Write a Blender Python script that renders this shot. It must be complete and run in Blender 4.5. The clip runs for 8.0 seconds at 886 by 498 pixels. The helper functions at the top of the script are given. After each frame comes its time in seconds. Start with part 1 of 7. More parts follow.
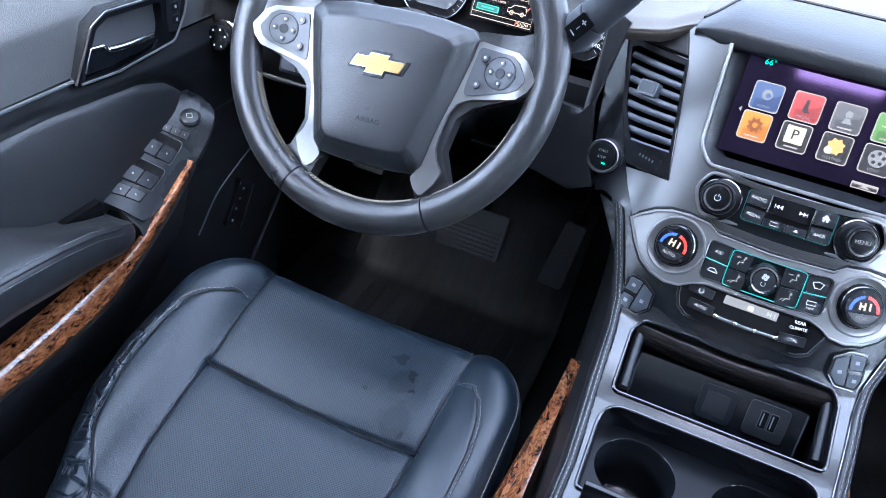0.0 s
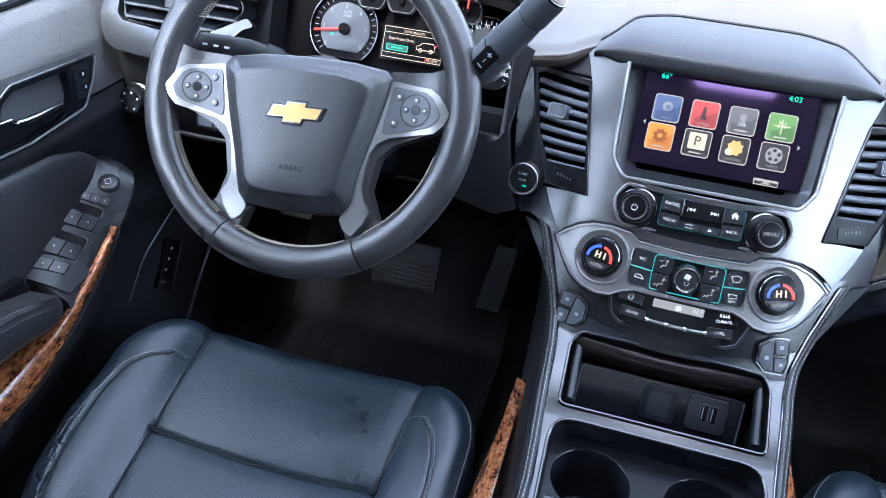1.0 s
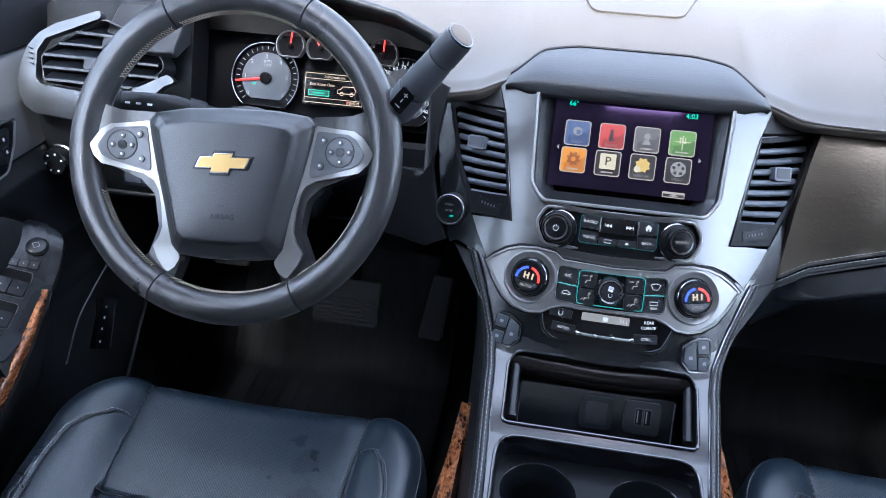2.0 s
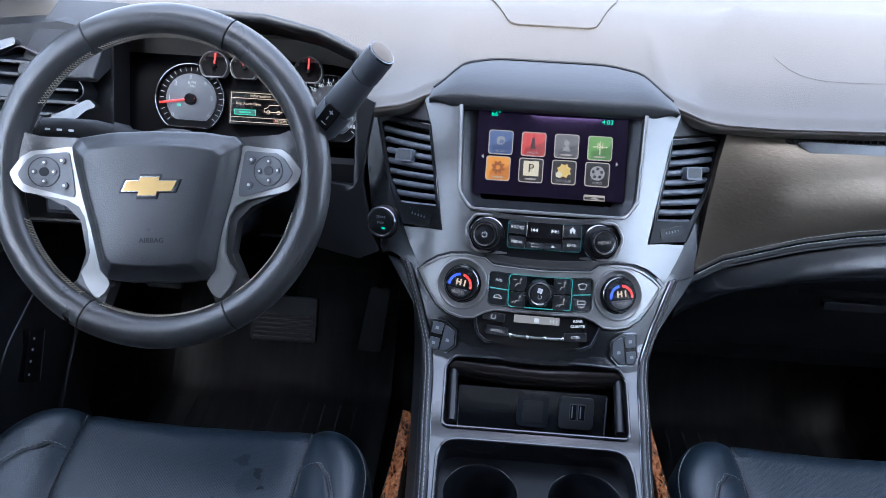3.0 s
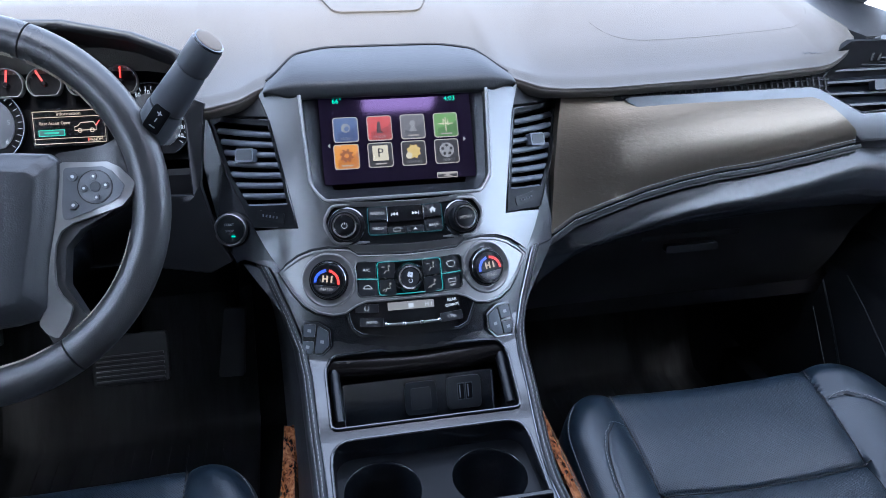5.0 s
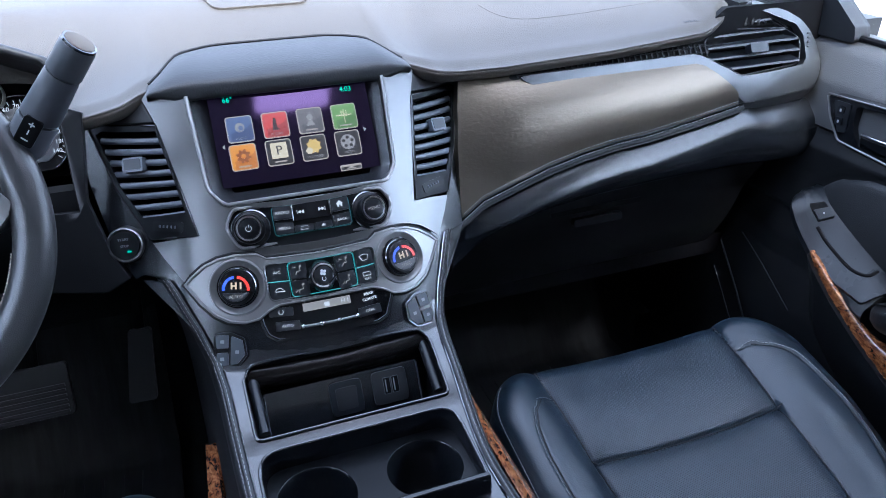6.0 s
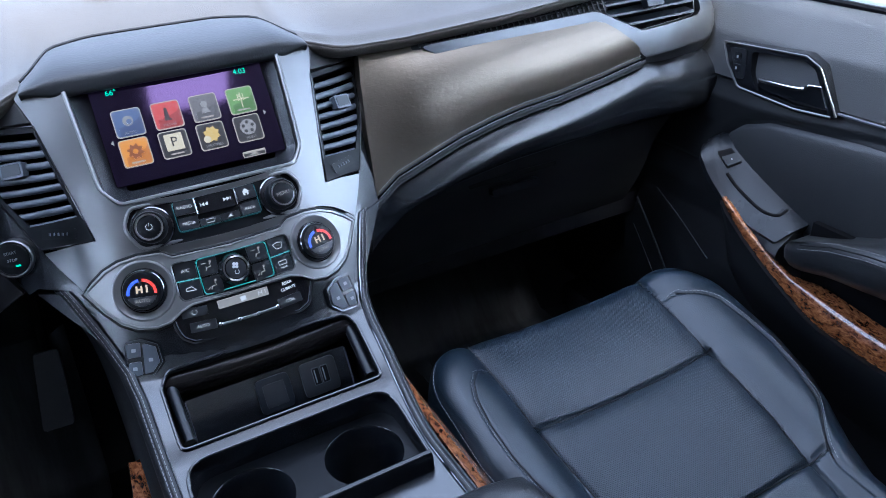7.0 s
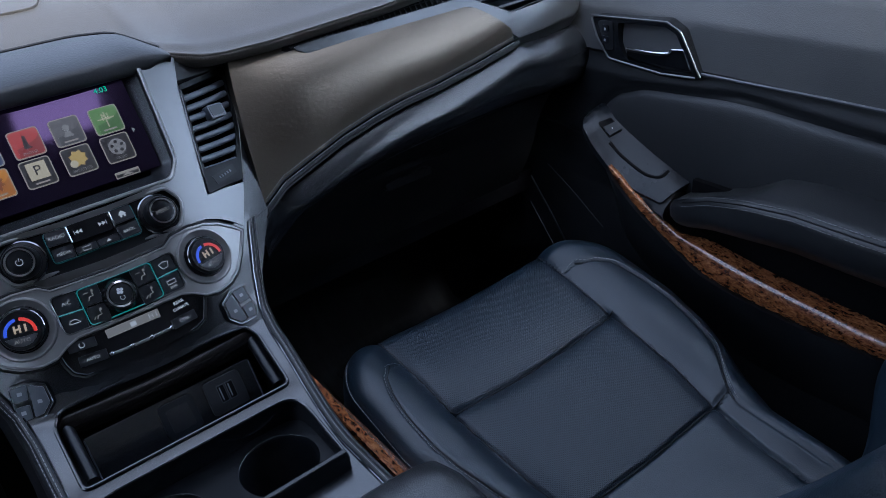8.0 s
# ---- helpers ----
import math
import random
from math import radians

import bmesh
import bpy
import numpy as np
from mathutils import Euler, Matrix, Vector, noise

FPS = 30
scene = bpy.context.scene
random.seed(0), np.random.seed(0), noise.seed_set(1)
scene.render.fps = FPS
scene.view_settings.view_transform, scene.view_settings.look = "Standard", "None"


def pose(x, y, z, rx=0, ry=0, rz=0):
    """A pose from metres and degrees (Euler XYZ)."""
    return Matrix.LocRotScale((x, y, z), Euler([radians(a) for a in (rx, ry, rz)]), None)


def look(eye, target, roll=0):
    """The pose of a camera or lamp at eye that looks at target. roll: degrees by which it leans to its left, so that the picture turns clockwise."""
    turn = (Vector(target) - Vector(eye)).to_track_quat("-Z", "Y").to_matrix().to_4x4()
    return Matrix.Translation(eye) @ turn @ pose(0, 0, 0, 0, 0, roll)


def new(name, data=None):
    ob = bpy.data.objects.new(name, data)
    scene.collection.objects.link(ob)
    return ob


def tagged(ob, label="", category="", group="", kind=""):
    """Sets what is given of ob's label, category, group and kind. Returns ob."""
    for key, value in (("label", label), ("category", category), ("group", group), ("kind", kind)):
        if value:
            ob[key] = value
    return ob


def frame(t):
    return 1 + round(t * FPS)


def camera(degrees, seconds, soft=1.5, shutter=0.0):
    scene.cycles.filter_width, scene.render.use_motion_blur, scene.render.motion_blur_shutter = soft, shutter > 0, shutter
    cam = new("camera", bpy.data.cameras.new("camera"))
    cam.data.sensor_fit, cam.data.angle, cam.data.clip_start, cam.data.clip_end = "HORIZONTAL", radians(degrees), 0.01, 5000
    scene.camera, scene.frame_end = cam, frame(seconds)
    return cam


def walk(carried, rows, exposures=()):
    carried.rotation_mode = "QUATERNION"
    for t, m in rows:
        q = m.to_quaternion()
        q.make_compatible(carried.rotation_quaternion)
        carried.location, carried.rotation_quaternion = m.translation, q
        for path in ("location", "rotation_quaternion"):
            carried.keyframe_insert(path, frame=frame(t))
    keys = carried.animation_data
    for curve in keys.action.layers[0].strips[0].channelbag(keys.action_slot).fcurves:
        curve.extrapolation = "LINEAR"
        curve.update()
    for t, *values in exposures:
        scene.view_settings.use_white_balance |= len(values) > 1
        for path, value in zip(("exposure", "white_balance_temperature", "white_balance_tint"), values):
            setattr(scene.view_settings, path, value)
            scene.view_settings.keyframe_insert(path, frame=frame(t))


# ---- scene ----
cam = camera(62.9, 8.0, soft=0.8)
PATH = [
    (0, (-0.1203, -0.6700, 1.0633), (-0.3803, 0.0750, 0.4490), 7.87),
    (0.5, (-0.1166, -0.6768, 1.0690), (-0.3467, 0.0956, 0.4770), 6.44),
    (1, (-0.1143, -0.6804, 1.0721), (-0.3051, 0.1193, 0.5027), 4.79),
    (1.5, (-0.1077, -0.6906, 1.0791), (-0.2629, 0.1334, 0.5341), 3.36),
    (3, (-0.0889, -0.7204, 1.0982), (-0.1280, 0.1385, 0.5876), 2.67),
    (3.5, (-0.0903, -0.7184, 1.0969), (-0.0771, 0.1428, 0.5888), 2.30),
    (4, (-0.0987, -0.7182, 1.0787), (-0.0266, 0.1480, 0.5843), 1.89),
    (5.5, (-0.1219, -0.7030, 1.0535), (0.1197, 0.1352, 0.5646), 0.57),
    (6, (-0.1189, -0.6998, 1.0432), (0.1831, 0.1170, 0.5517), -0.48),
    (6.5, (-0.1120, -0.6954, 1.0282), (0.2361, 0.0993, 0.5309), -1.77),
    (7, (-0.1057, -0.6909, 1.0141), (0.2843, 0.0795, 0.5098), -3.21),
    (7.5, (-0.0971, -0.6972, 1.0054), (0.3377, 0.0460, 0.4968), -4.86),
    (8, (-0.0840, -0.7095, 1.0045), (0.3978, 0.0007, 0.4913), -6.66),
]
BASE_STOPS = 4.15
walk(cam, [(t, look(eye, target, roll)) for t, eye, target, roll in PATH],
     exposures=[(t, BASE_STOPS + d, k, 10) for t, d, k in ((0.0, 0.5, 5500), (1.5, 0.08, 5650), (3.5, -0.38, 5600), (5.5, -0.36, 5450), (7.0, -0.36, 5350), (7.6, -0.47, 5350), (7.8, -0.72, 5350), (8.0, -1.5, 5400))])

# ---------------------------------------------------------------- light
SUN_EL, SUN_AZ = radians(52), radians(180)
world = bpy.data.worlds.new("sky_world")
scene.world = world
world.use_nodes = True
wn, wl = world.node_tree.nodes, world.node_tree.links
sky = wn.new("ShaderNodeTexSky")
sky.sky_type = "NISHITA"
sky.sun_disc = False
sky.sun_elevation, sky.sun_rotation = SUN_EL, SUN_AZ
sky.air_density, sky.dust_density, sky.ozone_density = 1.0, 2.0, 1.0
haze = wn.new("ShaderNodeHueSaturation")
haze.inputs["Saturation"].default_value = 0.46
wl.new(sky.outputs[0], haze.inputs["Color"])
wl.new(haze.outputs[0], wn["Background"].inputs[0])
wn["Background"].inputs[1].default_value = 0.14
sun_data = bpy.data.lights.new("sun", "SUN")
sun_data.energy, sun_data.angle, sun_data.color = 0.8, radians(14), (1.0, 0.93, 0.82)
sun = new("sun", sun_data)
sun.matrix_world = look((0, 0, 0), (-math.sin(SUN_AZ) * math.cos(SUN_EL), -math.cos(SUN_AZ) * math.cos(SUN_EL), -math.sin(SUN_EL)))

# ---------------------------------------------------------------- materials


def material(name, color, rough=0.5, metal=0.0, coat=0.0, spec=0.5, emit=None, power=1.0):
    m = bpy.data.materials.new(name)
    m.use_nodes = True
    b = m.node_tree.nodes["Principled BSDF"]
    b.inputs["Base Color"].default_value = (*color, 1)
    b.inputs["Roughness"].default_value = rough
    b.inputs["Metallic"].default_value = metal
    b.inputs["Coat Weight"].default_value = coat
    b.inputs["Coat Roughness"].default_value = 0.05
    b.inputs["Specular IOR Level"].default_value = spec
    if emit:
        b.inputs["Emission Color"].default_value = (*emit, 1)
        b.inputs["Emission Strength"].default_value = power
    return m


def node(m, kind, **sets):
    n = m.node_tree.nodes.new(kind)
    for k, v in sets.items():
        n.inputs[k.replace("_", " ")].default_value = v
    return n


def coords(m):
    return m.node_tree.nodes.new("ShaderNodeTexCoord").outputs["Object"]


def vary(m, scale, low, high, detail=4.0, rough_low=None, rough_high=None, source=None):
    """Colour (and gloss) drift between two tones by noise of that scale (per metre)."""
    L = m.node_tree.links
    b = m.node_tree.nodes["Principled BSDF"]
    n = node(m, "ShaderNodeTexNoise", Scale=scale, Detail=detail, Roughness=0.6)
    L.new(source or coords(m), n.inputs["Vector"])
    r = m.node_tree.nodes.new("ShaderNodeValToRGB")
    r.color_ramp.elements[0].position, r.color_ramp.elements[1].position = 0.22, 0.8
    r.color_ramp.elements[0].color, r.color_ramp.elements[1].color = (*low, 1), (*high, 1)
    L.new(n.outputs["Fac"], r.inputs["Fac"])
    L.new(r.outputs["Color"], b.inputs["Base Color"])
    if rough_low is not None:
        q = node(m, "ShaderNodeMapRange")
        q.inputs["To Min"].default_value, q.inputs["To Max"].default_value = rough_low, rough_high
        q.inputs["From Min"].default_value, q.inputs["From Max"].default_value = 0.2, 0.8
        L.new(n.outputs["Fac"], q.inputs["Value"])
        L.new(q.outputs["Result"], b.inputs["Roughness"])
    return r


def bump(m, texture_out, strength, distance):
    L = m.node_tree.links
    b = m.node_tree.nodes["Principled BSDF"]
    n = node(m, "ShaderNodeBump", Strength=strength, Distance=distance)
    L.new(texture_out, n.inputs["Height"])
    if b.inputs["Normal"].links:
        L.new(b.inputs["Normal"].links[0].from_socket, n.inputs["Normal"])
    L.new(n.outputs["Normal"], b.inputs["Normal"])


def grain(m, scale, strength, distance=0.0006, wobble=0.8):
    """Pebbled leather or moulded-plastic grain."""
    L = m.node_tree.links
    v = node(m, "ShaderNodeTexVoronoi", Scale=scale)
    v.feature = "SMOOTH_F1"
    n = node(m, "ShaderNodeTexNoise", Scale=scale * 0.35, Detail=3.0)
    c = coords(m)
    L.new(c, n.inputs["Vector"])
    mix = m.node_tree.nodes.new("ShaderNodeVectorMath")
    mix.operation = "MULTIPLY_ADD"
    L.new(n.outputs["Color"], mix.inputs[0])
    mix.inputs[1].default_value = (wobble / scale,) * 3
    L.new(c, mix.inputs[2])
    L.new(mix.outputs[0], v.inputs["Vector"])
    bump(m, v.outputs["Distance"], strength, distance)
    return m


def leather(name, low, high, rough=(0.38, 0.5), scale=900, strength=0.35, spec=0.5):
    m = material(name, low, 0.45, spec=spec)
    vary(m, 6.0, low, high, 6.0, *rough)
    grain(m, scale, strength, wobble=1.2)
    creases = node(m, "ShaderNodeTexNoise", Scale=22.0, Detail=4.0, Distortion=1.0)
    m.node_tree.links.new(coords(m), creases.inputs["Vector"])
    bump(m, creases.outputs["Fac"], 0.22, 0.003)
    return m


def perforated(name, low, high):
    """Leather with a regular field of small round holes."""
    m = leather(name, low, high, (0.33, 0.39), spec=0.4)
    L = m.node_tree.links
    b = m.node_tree.nodes["Principled BSDF"]
    v = node(m, "ShaderNodeTexVoronoi", Scale=400.0, Randomness=0.0)
    v.voronoi_dimensions = "2D"
    turn = m.node_tree.nodes.new("ShaderNodeMapping")
    turn.inputs["Rotation"].default_value = (0, 0, radians(45))
    L.new(coords(m), turn.inputs["Vector"])
    L.new(turn.outputs[0], v.inputs["Vector"])
    r = m.node_tree.nodes.new("ShaderNodeMapRange")
    r.inputs["From Min"].default_value, r.inputs["From Max"].default_value = 0.22, 0.34
    L.new(v.outputs["Distance"], r.inputs["Value"])
    mix = m.node_tree.nodes.new("ShaderNodeMix")
    mix.data_type = "RGBA"
    L.new(r.outputs["Result"], mix.inputs[0])
    mix.inputs[6].default_value = (0.004, 0.007, 0.011, 1)
    L.new(b.inputs["Base Color"].links[0].from_socket, mix.inputs[7])
    L.new(mix.outputs[2], b.inputs["Base Color"])
    sp = node(m, "ShaderNodeMapRange")
    sp.inputs["To Min"].default_value, sp.inputs["To Max"].default_value = 0.30, 0.50
    L.new(r.outputs["Result"], sp.inputs["Value"])
    L.new(sp.outputs["Result"], b.inputs["Specular IOR Level"])
    bump(m, r.outputs["Result"], 0.35, 0.0009)
    return m


seat_leather = leather("seat_leather", (0.0068, 0.0126, 0.0195), (0.0096, 0.0174, 0.0265), (0.28, 0.33), spec=0.5)
seat_perforated = perforated("seat_perforated", (0.0062, 0.0132, 0.0215), (0.009, 0.0182, 0.029))
# the driver's cushion has dark smudges and damp drops near its front
seat_stained = perforated("seat_stained", (0.0062, 0.0132, 0.0215), (0.009, 0.0182, 0.029))


def smudge(m, spots):
    L = m.node_tree.links
    b = m.node_tree.nodes["Principled BSDF"]
    wob = node(m, "ShaderNodeTexNoise", Scale=45.0, Detail=4.0)
    L.new(coords(m), wob.inputs["Vector"])
    shift = m.node_tree.nodes.new("ShaderNodeVectorMath")
    shift.operation = "MULTIPLY_ADD"
    shift.inputs[1].default_value = (0.035, 0.035, 0.0)
    L.new(wob.outputs["Color"], shift.inputs[0])
    L.new(coords(m), shift.inputs[2])
    total = None
    for x, y, r, k in spots:
        d = m.node_tree.nodes.new("ShaderNodeVectorMath")
        d.operation = "DISTANCE"
        flat_ = m.node_tree.nodes.new("ShaderNodeVectorMath")
        flat_.operation = "MULTIPLY"
        flat_.inputs[1].default_value = (1, 1, 0)
        L.new(shift.outputs[0], flat_.inputs[0])
        L.new(flat_.outputs[0], d.inputs[0])
        d.inputs[1].default_value = (x + 0.0175, y + 0.0175, 0)
        q = node(m, "ShaderNodeMapRange")
        q.inputs["From Min"].default_value, q.inputs["From Max"].default_value = r * 0.75, r
        q.inputs["To Min"].default_value, q.inputs["To Max"].default_value = k, 0.0
        L.new(d.outputs["Value"], q.inputs["Value"])
        if total is None:
            total = q.outputs["Result"]
        else:
            mx = m.node_tree.nodes.new("ShaderNodeMath")
            mx.operation = "MAXIMUM"
            L.new(total, mx.inputs[0])
            L.new(q.outputs["Result"], mx.inputs[1])
            total = mx.outputs[0]
    mix = m.node_tree.nodes.new("ShaderNodeMix")
    mix.data_type = "RGBA"
    L.new(total, mix.inputs[0])
    L.new(b.inputs["Base Color"].links[0].from_socket, mix.inputs[6])
    mix.inputs[7].default_value = (0.003, 0.003, 0.004, 1)
    L.new(mix.outputs[2], b.inputs["Base Color"])
    dull = node(m, "ShaderNodeMapRange")
    dull.inputs["To Min"].default_value, dull.inputs["To Max"].default_value = 1.0, 0.15
    L.new(total, dull.inputs["Value"])
    both_ = m.node_tree.nodes.new("ShaderNodeMath")
    both_.operation = "MULTIPLY"
    L.new(b.inputs["Specular IOR Level"].links[0].from_socket, both_.inputs[0])
    L.new(dull.outputs["Result"], both_.inputs[1])
    L.new(both_.outputs[0], b.inputs["Specular IOR Level"])


smudge(seat_stained, ((-0.353, -0.092, 0.009, 0.5), (-0.362, -0.094, 0.006, 0.45), (-0.333, -0.113, 0.006, 0.75), (-0.323, -0.133, 0.005, 0.75), (-0.378, -0.154, 0.005, 0.5), (-0.314, -0.184, 0.006, 0.6), (-0.335, -0.125, 0.018, 0.25), (-0.325, -0.17, 0.02, 0.25), (-0.30, -0.20, 0.012, 0.3)))
creased_leather = leather("creased_leather", (0.0068, 0.0126, 0.0195), (0.0096, 0.0174, 0.0265), (0.28, 0.33), spec=0.5)
_n = node(creased_leather, "ShaderNodeTexVoronoi", Scale=48.0)
_n.feature = "DISTANCE_TO_EDGE"
_w = node(creased_leather, "ShaderNodeTexNoise", Scale=14.0, Detail=4.0)
_a = creased_leather.node_tree.nodes.new("ShaderNodeVectorMath")
_a.operation = "MULTIPLY_ADD"
_a.inputs[1].default_value = (0.05, 0.03, 0.03)
creased_leather.node_tree.links.new(coords(creased_leather), _w.inputs["Vector"])
creased_leather.node_tree.links.new(_w.outputs["Color"], _a.inputs[0])
creased_leather.node_tree.links.new(coords(creased_leather), _a.inputs[2])
creased_leather.node_tree.links.new(_a.outputs[0], _n.inputs["Vector"])
_r = creased_leather.node_tree.nodes.new("ShaderNodeMapRange")
_r.inputs["From Max"].default_value = 0.12
creased_leather.node_tree.links.new(_n.outputs["Distance"], _r.inputs["Value"])
_s = node(creased_leather, "ShaderNodeSeparateXYZ")
creased_leather.node_tree.links.new(coords(creased_leather), _s.inputs[0])
_m = creased_leather.node_tree.nodes.new("ShaderNodeMapRange")
_m.inputs["From Min"].default_value, _m.inputs["From Max"].default_value = -0.24, -0.13
_m.inputs["To Min"].default_value, _m.inputs["To Max"].default_value = 0.0, 1.0
creased_leather.node_tree.links.new(_s.outputs["Y"], _m.inputs["Value"])
_x = creased_leather.node_tree.nodes.new("ShaderNodeMath")
_x.operation = "MAXIMUM"
creased_leather.node_tree.links.new(_r.outputs["Result"], _x.inputs[0])
creased_leather.node_tree.links.new(_m.outputs["Result"], _x.inputs[1])
bump(creased_leather, _x.outputs[0], 0.9, 0.0018)

dash_plastic = material("dash_plastic", (0.03, 0.032, 0.036), 0.5, spec=0.32)
vary(dash_plastic, 6.0, (0.014, 0.0148, 0.0165), (0.021, 0.022, 0.024), 5.0, 0.42, 0.5)
grain(dash_plastic, 500, 0.32)
# Lighter than dash_plastic: dust, plus sky sheen put into the base colour
dusty_sheen_top = material("dusty_sheen_top", (0.05, 0.05, 0.05), 0.5)
vary(dusty_sheen_top, 4.0, (0.040, 0.034, 0.027), (0.056, 0.048, 0.039), 7.0, 0.46, 0.54)
grain(dusty_sheen_top, 700, 0.5)
dash_leather = material("dash_leather", (0.016, 0.0135, 0.0108), 0.3, spec=1.0)
vary(dash_leather, 6.0, (0.008, 0.0068, 0.0056), (0.011, 0.0092, 0.0075), 6.0, 0.32, 0.40)
_b = dash_leather.node_tree.nodes["Principled BSDF"]
_b.inputs["IOR"].default_value = 1.58
_t = node(dash_leather, "ShaderNodeMapping")
_t.inputs["Scale"].default_value = (0.45, 1.0, 1.0)
dash_leather.node_tree.links.new(coords(dash_leather), _t.inputs["Vector"])
for _k, _h, _d in ((330.0, 0.30, 0.0008), (120.0, 0.10, 0.0015)):
    _g = node(dash_leather, "ShaderNodeTexNoise", Scale=_k, Detail=2.0, Distortion=0.6)
    dash_leather.node_tree.links.new(_t.outputs[0], _g.inputs["Vector"])
    bump(dash_leather, _g.outputs["Fac"], _h, _d)
# the warm light reflected by the panel is put into this tint
dash_leather.node_tree.nodes["Principled BSDF"].inputs["Specular Tint"].default_value = (1.0, 0.84, 0.65, 1)
door_vinyl = leather("door_vinyl", (0.018, 0.019, 0.021), (0.026, 0.027, 0.029), (0.40, 0.5), 900, 0.5)
door_plastic = material("door_plastic", (0.02, 0.021, 0.024), 0.5, spec=0.28)
vary(door_plastic, 8.0, (0.009, 0.0095, 0.011), (0.014, 0.015, 0.017), 5.0, 0.42, 0.52)
grain(door_plastic, 900, 0.25)
satin_black = material("satin_black", (0.014, 0.015, 0.018), 0.3)
vary(satin_black, 5.0, (0.0045, 0.0052, 0.0065), (0.007, 0.008, 0.010), 5.0, 0.21, 0.25)
grain(satin_black, 600, 0.12, 0.0005)
console_satin = material("console_satin", (0.009, 0.0115, 0.016), 0.3, spec=1.0)
vary(console_satin, 5.0, (0.0035, 0.0048, 0.0070), (0.0055, 0.0072, 0.0100), 5.0, 0.22, 0.27)
pod_plastic = material("pod_plastic", (0.022, 0.025, 0.03), 0.35, spec=0.28)
vary(pod_plastic, 6.0, (0.0065, 0.008, 0.0105), (0.009, 0.0108, 0.014), 5.0, 0.26, 0.3)
grain(pod_plastic, 1200, 0.08, 0.0004)
switch_satin = material("switch_satin", (0.035, 0.041, 0.05), 0.3)
vary(switch_satin, 9.0, (0.03, 0.036, 0.045), (0.04, 0.047, 0.057), 4.0, 0.28, 0.34)
vent_black = material("vent_black", (0.005, 0.0055, 0.0065), 0.4, spec=0.12)
bezel_black = material("bezel_black", (0.012, 0.0125, 0.0145), 0.26, spec=0.7)
gloss_black = material("gloss_black", (0.006, 0.006, 0.007), 0.09)
button_black = material("button_black", (0.012, 0.013, 0.015), 0.32)
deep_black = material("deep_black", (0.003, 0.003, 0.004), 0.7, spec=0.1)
silver = material("satin_silver", (0.15, 0.15, 0.15), 0.27, 0.92)
vary(silver, 3.0, (0.122, 0.122, 0.122), (0.138, 0.138, 0.138), 2.0, 0.26, 0.31)
bright_silver = material("bright_silver", (0.21, 0.208, 0.204), 0.32, 0.6)
cap_grey = material("cap_grey", (0.07, 0.073, 0.076), 0.3, 0.8)
vary(cap_grey, 3.0, (0.058, 0.061, 0.064), (0.066, 0.069, 0.072), 2.0, 0.29, 0.33)
pedal_rubber = material("pedal_rubber", (0.011, 0.0115, 0.013), 0.5, spec=0.25)
badge_dark = material("badge_dark", (0.03, 0.032, 0.036), 0.2, 0.6)
dark_chrome = material("dark_chrome", (0.15, 0.155, 0.165), 0.14, 1.0)
cup_black = material("cup_black", (0.004, 0.0045, 0.0055), 0.34, spec=0.18)
lid_black = material("lid_black", (0.006, 0.005, 0.0048), 0.24, spec=0.3)
field_grey = material("field_grey", (0.06, 0.064, 0.07), 0.4)
grain(field_grey, 1500, 0.08, 0.0004)
key_mark = material("key_mark", (0.22, 0.23, 0.24), 0.5)
chrome = material("chrome", (0.6, 0.605, 0.615), 0.12, 1.0)
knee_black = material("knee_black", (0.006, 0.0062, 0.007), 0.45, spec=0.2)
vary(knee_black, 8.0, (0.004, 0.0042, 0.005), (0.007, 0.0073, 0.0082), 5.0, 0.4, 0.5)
grain(knee_black, 900, 0.2)
vent_slat = material("vent_slat", (0.09, 0.1, 0.12), 0.34)
vary(vent_slat, 8.0, (0.042, 0.048, 0.06), (0.055, 0.062, 0.075), 5.0, 0.3, 0.38)
slat_plastic = material("slat_plastic", (0.06, 0.066, 0.076), 0.36)
vary(slat_plastic, 8.0, (0.055, 0.06, 0.07), (0.066, 0.072, 0.083))
taupe = material("taupe", (0.15, 0.125, 0.10), 0.6, spec=0.15)
wheel_leather = leather("wheel_leather", (0.024, 0.0242, 0.025), (0.034, 0.0343, 0.035), (0.26, 0.32), 1000, 0.2)
pad_vinyl = material("pad_vinyl", (0.05, 0.052, 0.056), 0.42)
vary(pad_vinyl, 8.0, (0.018, 0.019, 0.021), (0.025, 0.0262, 0.0285), 5.0, 0.30, 0.37)
grain(pad_vinyl, 760, 0.28, 0.0006)
thread = material("thread", (0.2, 0.2, 0.2), 0.8)
lacing = material("lacing", (0.46, 0.41, 0.33), 0.8)
arm_leather = leather("arm_leather", (0.014, 0.0148, 0.0165), (0.021, 0.022, 0.024), (0.33, 0.38), spec=0.5)
door_upper = material("door_upper", (0.06, 0.061, 0.064), 0.5)
vary(door_upper, 6.0, (0.042, 0.043, 0.045), (0.055, 0.056, 0.058), 5.0, 0.44, 0.52)
grain(door_upper, 800, 0.5)
seam_dark = material("seam_dark", (0.006, 0.006, 0.007), 0.8)
gold = material("gold", (0.38, 0.25, 0.09), 0.42, 0.7)
carpet = material("carpet", (0.006, 0.006, 0.007), 0.95, spec=0.02)
vary(carpet, 300.0, (0.006, 0.006, 0.0068), (0.016, 0.016, 0.018), 3.0)
rubber = material("rubber", (0.014, 0.014, 0.016), 0.6, spec=0.06)
vary(rubber, 22.0, (0.0025, 0.0025, 0.003), (0.006, 0.006, 0.007), 8.0, 0.5, 0.7)
